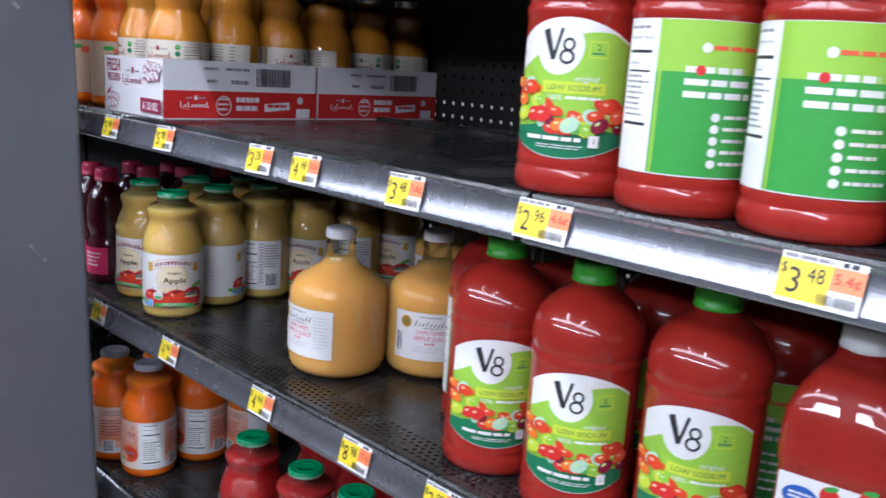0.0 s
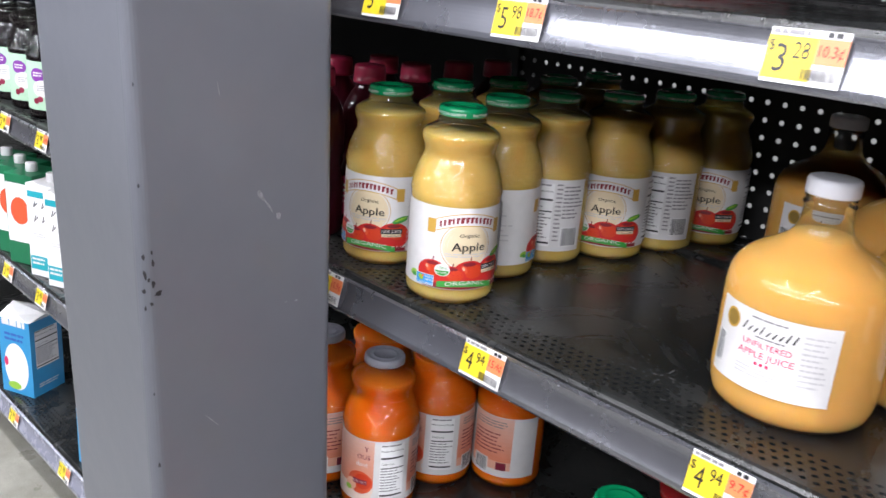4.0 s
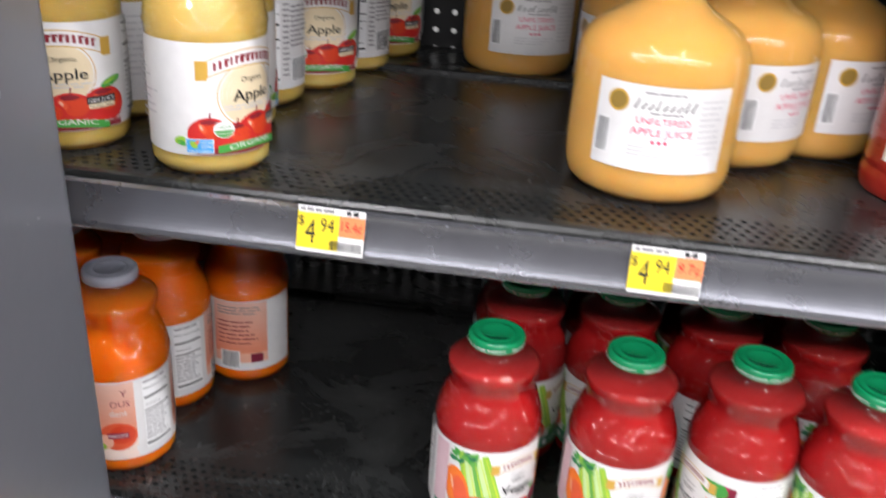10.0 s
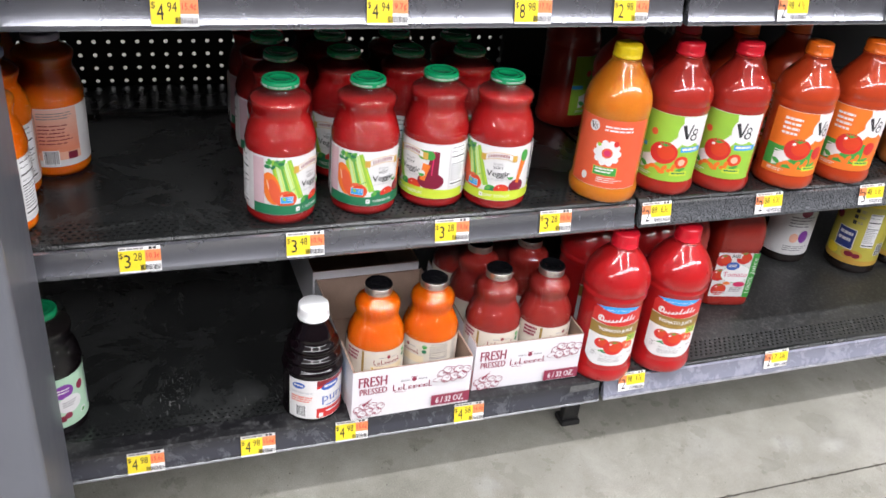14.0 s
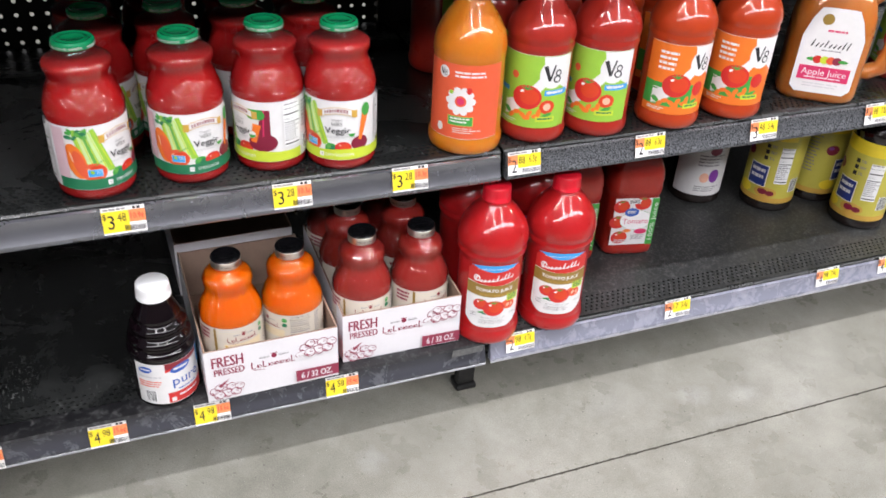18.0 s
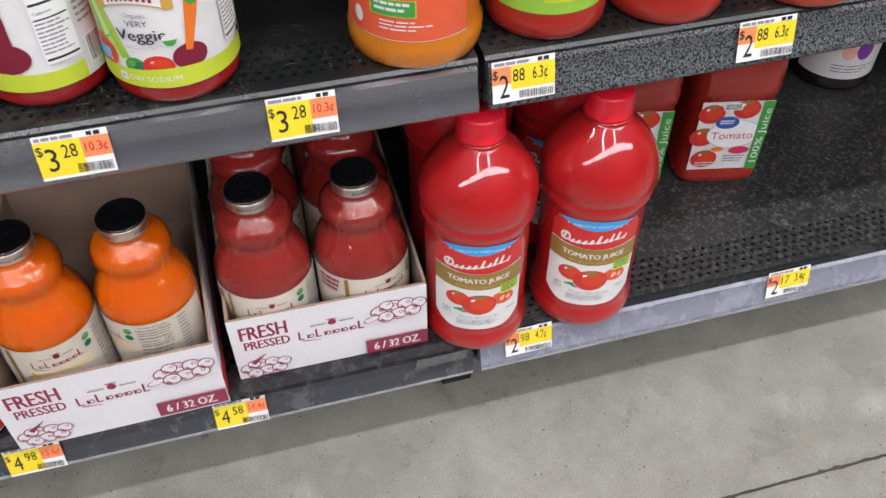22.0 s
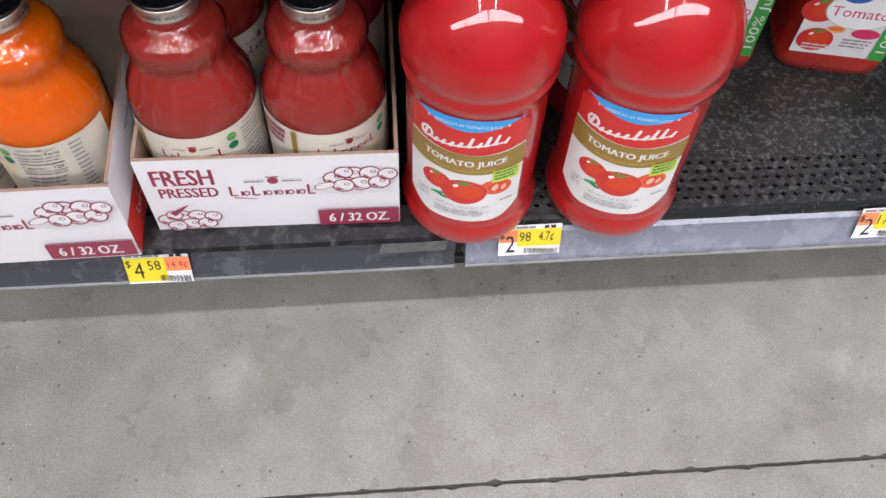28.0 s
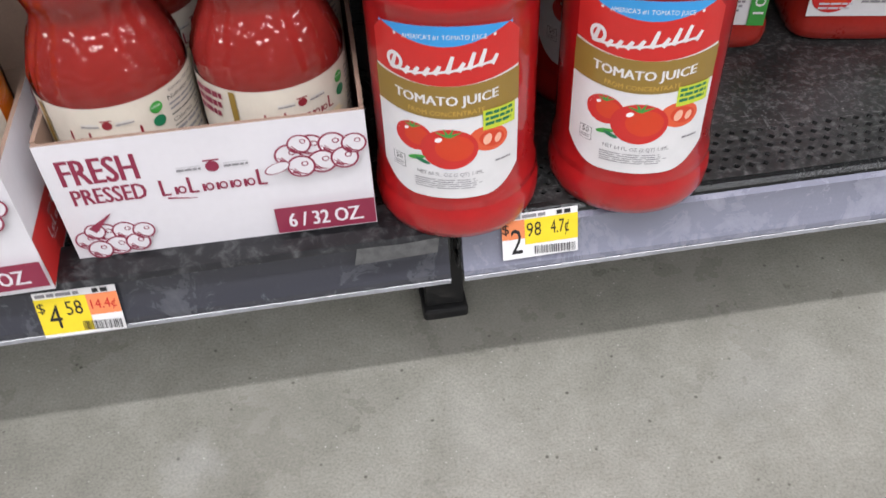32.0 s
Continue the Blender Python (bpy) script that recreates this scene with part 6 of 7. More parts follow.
def small_dark_bottle():
    """Cranberry bottle at the end of the bottom deck: ringed shoulder, white cap."""
    ob = thing("cranberry_juice_bottle", "ringed bottle of dark cranberry juice, white cap, red-white label", "juice bottle")
    rings = lambda a, z: 0.0021 * math.sin((z - 0.095) * 2 * math.pi / 0.0215) if 0.095 < z < 0.16 else 0.0  # noqa: E731
    lathe("body", [(0.04, 0.003), (0.044, 0.0), (0.0475, 0.003), (0.0482, 0.007), (0.0472, 0.009), (0.0472, 0.09), (0.0482, 0.094), (0.0478, 0.105), (0.0455, 0.118), (0.0425, 0.13), (0.0395, 0.142), (0.0355, 0.155), (0.0305, 0.168), (0.025, 0.18), (0.0225, 0.187), (0.0222, 0.193)],
          mat("cranberry_dark", (0.004, 0.002, 0.003), rough=0.05, spec=0.4, noise_amount=0.2, noise_scale=20), ob, segs=52, steps=0.0015, wobble=rings)
    cap_screw(ob, 0.19, 0.0245, 0.026, WHITE_PLASTIC, "white screw cap")
    p = Print()
    p.band(RED, -0.012, 0.065, 0.03, 0.0095).band(RED, -0.012, 0.02, 0.09, 0.066).band(DEEPRED, -0.012, 0.065, 0.09, 0.078).band(PAPER, -0.012, 0.065, lambda u: 0.072 + 0.01 * math.sin((u + 0.012) * 30), 0.03)
    p.oval(BLUE, 0.012, 0.0755, 0.017, 0.0075, 8).lines(PAPER, 0.0, 0.024, 0.0785, 0.0725, 1, 0.7, 0.1).text(BLUE, "pure", 0.02, 0.053, 0.026).lines(BLUE, 0.004, 0.036, 0.036, 0.033, 1, 0.7, 0.1).lines(PAPER, 0.004, 0.04, 0.0235, 0.019, 1, 0.7, 0.1).band(PAPER, -0.008, -0.001, 0.02, 0.0115)
    p.oval(BLUE, -0.042, 0.078, 0.011, 0.0065, 8).lines(PAPER, -0.05, -0.034, 0.08, 0.0755, 1, 0.7, 0.1).lines(CORAL, -0.055, -0.018, 0.056, 0.042, 3, 0.5, 0.2).lines(PALEGREY, -0.055, -0.018, 0.066, 0.06, 1, 0.6, 0.2).barcode(-0.046, -0.03, 0.036, 0.014).band(SKY, 0.05, 0.075, 0.09, 0.055)
    wrap_label(ob, 0.0475, -0.06, 0.085, 0.0085, 0.0905, PAPER, p)
    return ob


put(small_dark_bottle(), [(-0.523, 0.027, 12)], Z_D, tall=0.95)


NAVY = ink("navy", (0.012, 0.03, 0.17))


def prune_bottle(white):
    ob = thing("prune_juice_bottle", "dark prune juice bottle, %s" % ("white label with purple mark" if white else "ribbed yellow label with blue square"), "juice bottle", "prune juice bottles")
    body = mat("dark_prune_plastic", (0.012, 0.008, 0.007), rough=0.15, coat=0.4)
    lathe("body", [(0.046, 0.004), (0.052, 0.0), (0.0565, 0.004), (0.057, 0.015), (0.0555, 0.02), (0.0555, 0.2), (0.057, 0.206), (0.0565, 0.216), (0.052, 0.228), (0.042, 0.242), (0.03, 0.252), (0.024, 0.257)], body, ob, segs=48, steps=0.006)
    cap_screw(ob, 0.256, 0.0235, 0.022, mat("black_plastic_cap", (0.015, 0.015, 0.015), rough=0.4), "black screw cap")
    p = Print()
    if white:
        p.oval(PURPLE, 0.01, 0.07, 0.012, 0.016).oval(PEACH, -0.012, 0.066, 0.01, 0.012).oval(BEET, 0.004, 0.13, 0.014, 0.01).band(SKY, -0.04, 0.04, 0.158, 0.146).lines(GREYTXT, -0.03, 0.03, 0.12, 0.09, 4, 0.4, 0.3).lines(GREYTXT, -0.03, 0.03, 0.045, 0.03, 3, 0.4, 0.3)
        wrap_label(ob, 0.056, -0.08, 0.08, 0.022, 0.16, PAPER, p)
        return ob
    p.band(GOLD, -0.11, 0.11, 0.034, 0.022).band(YELLOW, -0.06, 0.06, 0.199, 0.17)
    p.band(PAPER, -0.027, 0.017, 0.108, 0.057).band(NAVY, -0.025, 0.015, 0.106, 0.059).lines(PAPER, -0.021, 0.011, 0.098, 0.068, 2, 0.5, 0.15).oval(BEET, -0.04, 0.13, 0.014, 0.012).oval(PURPLE, -0.044, 0.134, 0.006, 0.004)
    for k in range(3):
        p.band(BLACK, 0.0, 0.008, 0.158 - 0.014 * k, 0.149 - 0.014 * k).lines(GREYTXT, 0.011, 0.024, 0.157 - 0.014 * k, 0.150 - 0.014 * k, 2, 0.5, 0.3, k)
    p.nutrition(0.032, 0.06, 0.155, 0.07).oval(GOLD, 0.02, 0.046, 0.024, 0.012).oval(BEET, 0.014, 0.047, 0.010, 0.007).oval(BEET, 0.03, 0.045, 0.009, 0.006).oval(YELLOW, -0.03, 0.046, 0.018, 0.012)
    p.lines(GREYTXT, -0.1, -0.065, 0.16, 0.07, 12, 0.35, 0.3, 4).barcode(0.07, 0.092, 0.08, 0.05)
    wrap_label(ob, 0.056, -0.11, 0.11, 0.022, 0.199, LEMON, p)
    return ob


put(prune_bottle(False), [(0.8, 0.255, -68), (0.948, 0.135, -82), (0.93, 0.262, 20), (1.07, 0.15, 30), (1.07, 0.275, 10)], Z_D)
put(prune_bottle(True), [(0.66, 0.33, -10)], Z_D)


def pomegranate_bottle():
    ob = thing("pomegranate_juice_bottle", "small bottle of dark red juice with a pink cap", "juice bottle", "pink-capped bottles")
    lathe("body", [(0.03, 0.003), (0.033, 0.0), (0.0365, 0.004), (0.037, 0.02), (0.0365, 0.07), (0.031, 0.09), (0.036, 0.11), (0.0365, 0.14), (0.033, 0.165), (0.024, 0.182), (0.018, 0.19), (0.0175, 0.196)], juice("pomegranate", (0.05, 0.003, 0.01), 0.1), ob, segs=40, steps=0.008)
    cap_screw(ob, 0.194, 0.021, 0.024, mat("pink_plastic_cap", (0.5, 0.03, 0.09), rough=0.35), "pink screw cap")
    p = Print()
    p.lines(PAPER, -0.02, 0.02, 0.06, 0.03, 4, 0.4, 0.3)
    wrap_label(ob, 0.0373, -0.03, 0.03, 0.018, 0.07, PINK, p)
    return ob


put(pomegranate_bottle(), [(-1.095, 0.082, 20), (-1.09, 0.162, 0), (-1.087, 0.242, 30), (-1.083, 0.322, 0), (-1.08, 0.402, 10), (-1.175, 0.09, 0), (-1.17, 0.17, 0), (-1.165, 0.25, 0)], Z_B)


# ---------------------------------------------------------------- pressed juice in trays
def berries(p, u, v, s, colour):
    """Outlined cluster of fruit with a leaf, as printed in one ink."""
    for a, b, r in ((-1.7, 0.0, 0.95), (-0.2, 0.55, 1.0), (1.2, 0.6, 0.95), (0.4, -0.75, 1.0), (-1.0, -0.95, 0.95), (1.9, -0.6, 0.95), (2.6, 0.5, 0.85), (-0.9, 0.9, 0.8)):
        p.oval(CARD_WHITE, u + a * s, v + b * s, r * s, r * s * 0.95).ring(colour, u + a * s, v + b * s, r * s, r * s * 0.95, 0.15).ring(colour, u + a * s + 0.25 * s, v + b * s + 0.2 * s, r * s * 0.25, r * s * 0.22, 0.35)
        for q in range(4):
            p.bar(colour, u + (a - 0.75 + 0.16 * q) * s, v + (b - 0.1 - 0.14 * q) * s, u + (a + 0.0 + 0.2 * q) * s, v + (b - 0.62 - 0.04 * q) * s, 0.06 * s, 0.03 * s)
        p.bar(colour, u + (a - 0.6) * s, v + (b - 0.35) * s, u + (a - 0.1) * s, v + (b - 0.7) * s, 0.2 * s, 0.05 * s).bar(colour, u + (a - 0.5) * s, v + (b - 0.1) * s, u + (a - 0.2) * s, v + (b - 0.4) * s, 0.08 * s, 0.03 * s)
    return p


def name_mark(p, u, v, k, colour):
    """The presser's name, as plain strokes of its size, with a small press above it."""
    x = u - 0.034 * k
    hs = (0.0125, 0.006, 0.0125, 0.006, 0.006, 0.006, 0.006, 0.0125)
    for i, h in enumerate(hs):
        p.bar(colour, x, v - 0.004 * k, x, v + (-0.004 + h) * k, 0.0019 * k)
        if h < 0.01:
            p.ring(colour, x + 0.0035 * k, v - 0.0008 * k, 0.0026 * k, 0.0032 * k, 0.4)
        else:
            p.bar(colour, x, v - 0.0035 * k, x + 0.005 * k, v - 0.0035 * k, 0.0015 * k)
        x += 0.0086 * k
    p.bar(colour, u - 0.032 * k, v - 0.006 * k, u - 0.014 * k, v - 0.0085 * k, 0.0014 * k, 0.0005 * k)
    p.oval(colour, u, v + 0.015 * k, 0.0042 * k, 0.0042 * k).bar(colour, u - 0.005 * k, v + 0.0198 * k, u + 0.005 * k, v + 0.0198 * k, 0.0012 * k)
    p.bar(PALEGREY, u - 0.022 * k, v + 0.0165 * k, u - 0.007 * k, v + 0.0165 * k, 0.0008 * k).bar(PALEGREY, u + 0.007 * k, v + 0.0165 * k, u + 0.022 * k, v + 0.0165 * k, 0.0008 * k)
    p.lines(GREYTXT, u - 0.022 * k, u - 0.007 * k, v + 0.0152 * k, v + 0.0132 * k, 1, 0.8, 0.0).lines(GREYTXT, u + 0.007 * k, u + 0.022 * k, v + 0.0152 * k, v + 0.0132 * k, 1, 0.8, 0.0)
    return p


def tray(w, d, hf, hb, front_art, side_art, label, group="fruit juice trays"):
    """An open corrugated tray: printed white outside, brown inside, walls with thickness."""
    ob = thing("juice_tray", label, "cardboard tray", group)
    t = 0.003
    for nm, (x0, x1, y0, y1, h) in (("front_panel", (-w / 2, w / 2, 0, t, hf)), ("back_panel", (-w / 2, w / 2, d - t, d, hb)), ("side_panel", (-w / 2, -w / 2 + t, t, d - t, hf + 0.002)), ("side_panel", (w / 2 - t, w / 2, t, d - t, hf + 0.002))):
        verts = [(x, y, z) for z in (0, h) for x, y in ((x0, y0), (x1, y0), (x1, y1), (x0, y1))]
        faces = [(0, 3, 2, 1), (4, 5, 6, 7), (0, 1, 5, 4), (1, 2, 6, 5), (2, 3, 7, 6), (3, 0, 4, 7)]
        # face order: bottom, top edge, front, right, back, left
        outside = {"front_panel": (2, 3, 5), "back_panel": (4,), "side_panel": (5,) if x0 < 0 else (3,)}[nm]
        mesh_object(nm, verts, faces, [CARD_BROWN, CARD_WHITE], ob, index=[1 if k in outside else 0 for k in range(6)])
    part("base_panel", box_bm(-w / 2 + t, w / 2 - t, t, d - t, 0.0005, 0.003), CARD_BROWN, ob)
    if front_art:
        p = Print(0.05, 0.00002)
        p.h = 0.0003
        p.text(MAROON, "FRESH", -0.068 * w / 0.203, 0.0755, 0.029, 0.047, bold=0.0006).text(MAROON, "PRESSED", -0.0665 * w / 0.203, 0.0555, 0.0185, 0.046, bold=0.0004)
        name_mark(p, 0.0015, 0.053, 1.03, MAROON)
        berries(p, -0.076 * w / 0.203, 0.019, 0.0088, MAROON).bar(MAROON, -0.085, 0.028, -0.07, 0.041, 0.006, 0.0005)
        berries(p, 0.067, 0.071, 0.0098, MAROON).oval(CARD_WHITE, 0.042, 0.063, 0.009, 0.0042, 20).ring(MAROON, 0.042, 0.063, 0.009, 0.0042, 0.12, 20)
        p.band(MAROON, 0.034, w / 2 - 0.0005, 0.029, 0.007).text(CARD_WHITE, "6 / 32 OZ.", 0.0675, 0.0175, 0.0175, 0.05, bold=0.0004)
        p.flat_front("front_printing", next(c for c in ob.children if c.name.startswith("front_panel")), 0.0)
    if side_art:
        p = Print(0.05, 0.00002)
        p.h = 0.0003
        a, b = -d / 2, d / 2
        p.band(RED, a, b, 0.045, 0.002)
        name_mark(p, a + 0.055, 0.022, 0.75, CARD_WHITE)
        p.ring(CARD_WHITE, a + 0.105, 0.022, 0.014, 0.016, 0.12).lines(CARD_WHITE, a + 0.095, a + 0.115, 0.034, 0.01, 3, 0.4, 0.2).lines(CARD_WHITE, a + 0.128, a + 0.172, 0.036, 0.009, 2, 0.6, 0.1, 4)
        p.bar(CARD_WHITE, a + 0.182, 0.019, a + 0.232, 0.023, 0.013).lines(RED, a + 0.188, a + 0.226, 0.025, 0.018, 1, 0.7, 0.1).band(CARD_WHITE, b - 0.042, b - 0.014, 0.018, 0.003).oval(CARD_WHITE, b - 0.035, 0.032, 0.006, 0.006)
        p.lines(GREYTXT, a + 0.07, a + 0.095, 0.082, 0.076, 1, 0.7, 0.1).lines(GREYTXT, a + 0.108, a + 0.155, 0.082, 0.076, 1, 0.7, 0.1, 5).lines(GREYTXT, a + 0.074, a + 0.094, 0.063, 0.056, 1, 0.7, 0.1, 6).lines(GREYTXT, a + 0.118, a + 0.152, 0.063, 0.055, 1, 0.8, 0.1, 7)
        rnd = random.Random(2)
        u = a + 0.165
        while u < a + 0.232:
            bw = rnd.choice((0.0012, 0.002, 0.003))
            p.band(BLACK, u, u + bw, 0.083, 0.054)
            u += bw + rnd.choice((0.0012, 0.002))
        m = Matrix(((0, -1, 0, 0), (1, 0, 0, 0), (0, 0, 1, 0), (0, 0, 0, 1)))
        sp = [c for c in ob.children if c.name.startswith("side_panel")][1]
        p.flat_front("side_printing", sp, 0.0, m=Matrix.Translation((w / 2, d / 2, 0)) @ m)
    return ob


WORDS_TRAY = "open white cardboard juice tray, maroon print"
put(tray(0.207, 0.285, 0.098, 0.096, True, True, WORDS_TRAY + ", two orange bottles inside"), [(-0.365, -0.026, 0.8)], Z_D + 0.0005)
put(tray(0.203, 0.285, 0.098, 0.09, True, True, WORDS_TRAY + ", full of dark red bottles"), [(-0.146, -0.004, -0.6)], Z_D + 0.0005)
put(tray(0.207, 0.285, 0.108, 0.09, True, False, WORDS_TRAY + ", standing behind another tray"), [(-0.372, 0.265, 1.0)], Z_D + 0.0005)
put(tray(0.203, 0.288, 0.09, 0.09, True, True, WORDS_TRAY + ", red side, golden bottles inside"), [(-0.84, 0.024, 0), (-0.84, 0.316, 0)], Z_A + 0.0005)


def pressed_juice_bottle(name, label, j, group):
    """Pear-shaped glass bottle with fluted shoulders and a black, silver-rimmed lid."""
    ob = thing(name, label, "juice bottle", group)
    prof = [(0.04, 0.003), (0.043, 0.0), (0.0465, 0.003), (0.0482, 0.01), (0.0482, 0.116), (0.0478, 0.123), (0.0460, 0.132), (0.0425, 0.142), (0.0385, 0.151), (0.0350, 0.1575), (0.0335, 0.162), (0.0336, 0.1665), (0.0352, 0.1715), (0.0368, 0.177), (0.0373, 0.182), (0.0366, 0.1875), (0.0340, 0.1925), (0.0292, 0.1965), (0.0245, 0.1998), (0.0224, 0.2025), (0.0219, 0.205)]
    lathe("juice", [(max(0.0005, r - 0.0014), max(z, 0.004)) for r, z in prof[2:]], j, ob, segs=56, steps=0.004)
    lathe("glass_body", finer(prof, 0.115, 0.205, 0.0011), JAR_WALL, ob, segs=260, steps=0.008, wobble=hammered, close=False).visible_shadow = False
    rim = mat("silver_lid_rim", (0.6, 0.58, 0.53), rough=0.28, metal=0.9, noise_amount=0.08)
    lid = lathe("cap", [(0.0205, 0.206), (0.0222, 0.2065), (0.0225, 0.209), (0.0220, 0.2155), (0.0226, 0.217), (0.0226, 0.2195)], rim, ob, segs=40, label="silver-rimmed black lid")
    lathe("lid_top", [(0.0226, 0.2195), (0.0224, 0.2215), (0.0214, 0.2228), (0.0200, 0.2222), (0.0185, 0.2204), (0.0145, 0.2202), (0.0138, 0.2209), (0.0125, 0.2209), (0.0118, 0.2201), (0.0005, 0.2201)], BLACK_LID, lid, segs=40, label="glossy black lid top")
    q = Print(0.002, 0.00002)
    q.h = 0.0003
    q.text(BLACK, "SHAKE WELL", 0.0, 0.2125, 0.0042, 0.03).text(BLACK, "SHAKE WELL", 0.05, 0.2125, 0.0042, 0.03)
    q.round_jar("rim_lettering", lid, 0.0222)
    p = Print()
    p.band(CREAM, -0.03, 0.03, 0.085, 0.07)
    name_mark(p, 0.0, 0.092, 0.72, DEEPRED)
    p.text(CREAM, "ORGANIC", 0.004, 0.079, 0.0115, 0.056).bar(GOLD, -0.028, 0.083, -0.022, 0.075, 0.003)
    p.oval(GREEN, 0.031, 0.106, 0.0042, 0.0042).oval(DKGREEN, 0.031, 0.096, 0.0042, 0.004).text(PAPER, "USDA", 0.031, 0.107, 0.0025)
    p.text(BLACK, "Contains 100% Juice", 0.056, 0.1125, 0.0032, 0.028).text(BLACK, "Nutrition Facts", 0.056, 0.1075, 0.0048, 0.032).lines(GREYTXT, 0.04, 0.072, 0.1035, 0.0965, 2, 0.4, 0.2).band(BLACK, 0.04, 0.072, 0.0955, 0.0945).text(BLACK, "Calories", 0.049, 0.0905, 0.0046, 0.018).text(BLACK, "120", 0.067, 0.0905, 0.0055).band(BLACK, 0.04, 0.072, 0.0865, 0.0858).lines(GREYTXT, 0.04, 0.072, 0.084, 0.04, 8, 0.4, 0.2)
    p.lines(GREYTXT, 0.08, 0.09, 0.112, 0.05, 12, 0.4, 0.2).bar(OLIVEGOLD, -0.043, 0.115, -0.043, 0.03, 0.004).lines(MAROON, -0.075, -0.05, 0.112, 0.09, 3, 0.6, 0.2)
    wrap_label(ob, 0.0484, -0.115, 0.115, 0.02, 0.116, ink("oat", (0.62, 0.56, 0.47)), p)
    return ob


ORANGEJ = juice("carrot_orange_juice", (0.56, 0.11, 0.003), 0.85, cored=True)
REDJ = juice("beet_red_juice", (0.26, 0.024, 0.02), 0.3, 0.25, cored=True)
GOLDJ = juice("golden_juice", (0.56, 0.25, 0.025), 0.5, cored=True)
put(pressed_juice_bottle("pressed_juice_bottle", "pear-shaped glass bottle of orange juice, black lid, oat-coloured label", ORANGEJ, "orange bottles in the tray"), [(-0.414, 0.042, 12), (-0.316, 0.05, -64)], Z_D + 0.004, tall=0.975)
put(pressed_juice_bottle("pressed_juice_bottle", "pear-shaped glass bottle of dark red juice, black lid, oat label", REDJ, "dark red bottles in the tray"),
    [(-0.2, 0.05, 0), (-0.1, 0.051, 22), (-0.197, 0.148, 60), (-0.098, 0.149, -40), (-0.196, 0.246, 20), (-0.097, 0.246, 90)], Z_D + 0.004, tall=0.975)
put(pressed_juice_bottle("pressed_juice_bottle", "pear-shaped glass bottle of golden juice, black lid, oat label", GOLDJ, "golden bottles in the trays"),
    [(x, y, t) for x, y, t in ((-0.888, 0.076, -10), (-0.79, 0.076, 25), (-0.888, 0.173, 60), (-0.79, 0.173, -40), (-0.888, 0.268, 10), (-0.79, 0.268, 80), (-0.888, 0.368, 0), (-0.79, 0.368, -60), (-0.888, 0.464, 20), (-0.79, 0.464, 40), (-0.79, 0.558, 0), (-0.888, 0.558, 0))], Z_A + 0.004)
first = quilted_jar("nectar_jar", "glass jar of orange nectar on the top shelf, tan label", "juice jar", "orange nectar jars", PEACHJ, GREEN_CAP, "green metal lid", Print().oval(GREEN, 0.01, 0.1, 0.01, 0.004).oval(CORAL, 0.025, 0.095, 0.008, 0.006), ink("tan", (0.5, 0.36, 0.25)), cap_text=False)
put(first, [(-1.0, 0.08, 30), (-1.0, 0.185, 0), (-1.11, 0.08, 20)], Z_A)


# ---------------------------------------------------------------- cartons past the pillar
def carton(name, label, w, d, h, body_mat, arts, group, gable=False):
    ob = thing(name, label, "drink carton", group)
    if gable:
        g = 0.022
        verts = [(-w / 2, -d / 2, 0), (w / 2, -d / 2, 0), (w / 2, d / 2, 0), (-w / 2, d / 2, 0), (-w / 2, -d / 2, h), (w / 2, -d / 2, h), (w / 2, d / 2, h), (-w / 2, d / 2, h), (-w / 2, 0, h + g), (w / 2, 0, h + g * 0.4)]
        faces = [(3, 2, 1, 0), (0, 1, 5, 4), (1, 2, 6, 5), (2, 3, 7, 6), (3, 0, 4, 7), (4, 5, 9, 8), (6, 7, 8, 9), (5, 6, 9), (7, 4, 8)]
        mesh_object("body", verts, faces, [body_mat, WHITE], ob, index=[0, 0, 0, 0, 0, 1, 1, 1, 1])
    else:
        part("body", box_bm(-w / 2, w / 2, -d / 2, d / 2, 0, h, 0.002), body_mat, ob)
        cp = lathe("cap", [(0.012, h - 0.001), (0.0125, h + 0.002), (0.0125, h + 0.016), (0.0115, h + 0.018), (0.0005, h + 0.018)], WHITE_PLASTIC, ob, segs=24, label="white screw cap")
        cp.location = (0, -0.005, 0)
    body = next(c for c in ob.children if c.name.startswith("body"))
    m = Matrix(((0, -1, 0, 0), (1, 0, 0, 0), (0, 0, 1, 0), (0, 0, 0, 1)))
    for k, art in enumerate(arts):
        if k == 0:
            art.flat_front("front_printing", body, -d / 2 - 0.0003)
        else:
            art.flat_front("side_printing", body, 0.0, m=Matrix.Translation((w / 2 + 0.0003, 0, 0)) @ m)
    return ob


def oat_front(tint):
    p = Print(0.02)
    for v in (0.15, 0.12):
        for u in (-0.015, 0.006):
            p.bar(BLACK, u, v, u + 0.004, v + 0.014, 0.003, 0.002).bar(BLACK, u + 0.004, v + 0.004, u + 0.01, v + 0.012, 0.002)
    p.band(tint, -0.03, 0.03, 0.185, 0.172).lines(PALEGREY, -0.02, 0.02, 0.095, 0.085, 2, 0.5, 0.2).band(tint, -0.032, 0.012, 0.045, 0.015).lines(PAPER, -0.028, 0.005, 0.04, 0.022, 2, 0.5, 0.2)
    return p


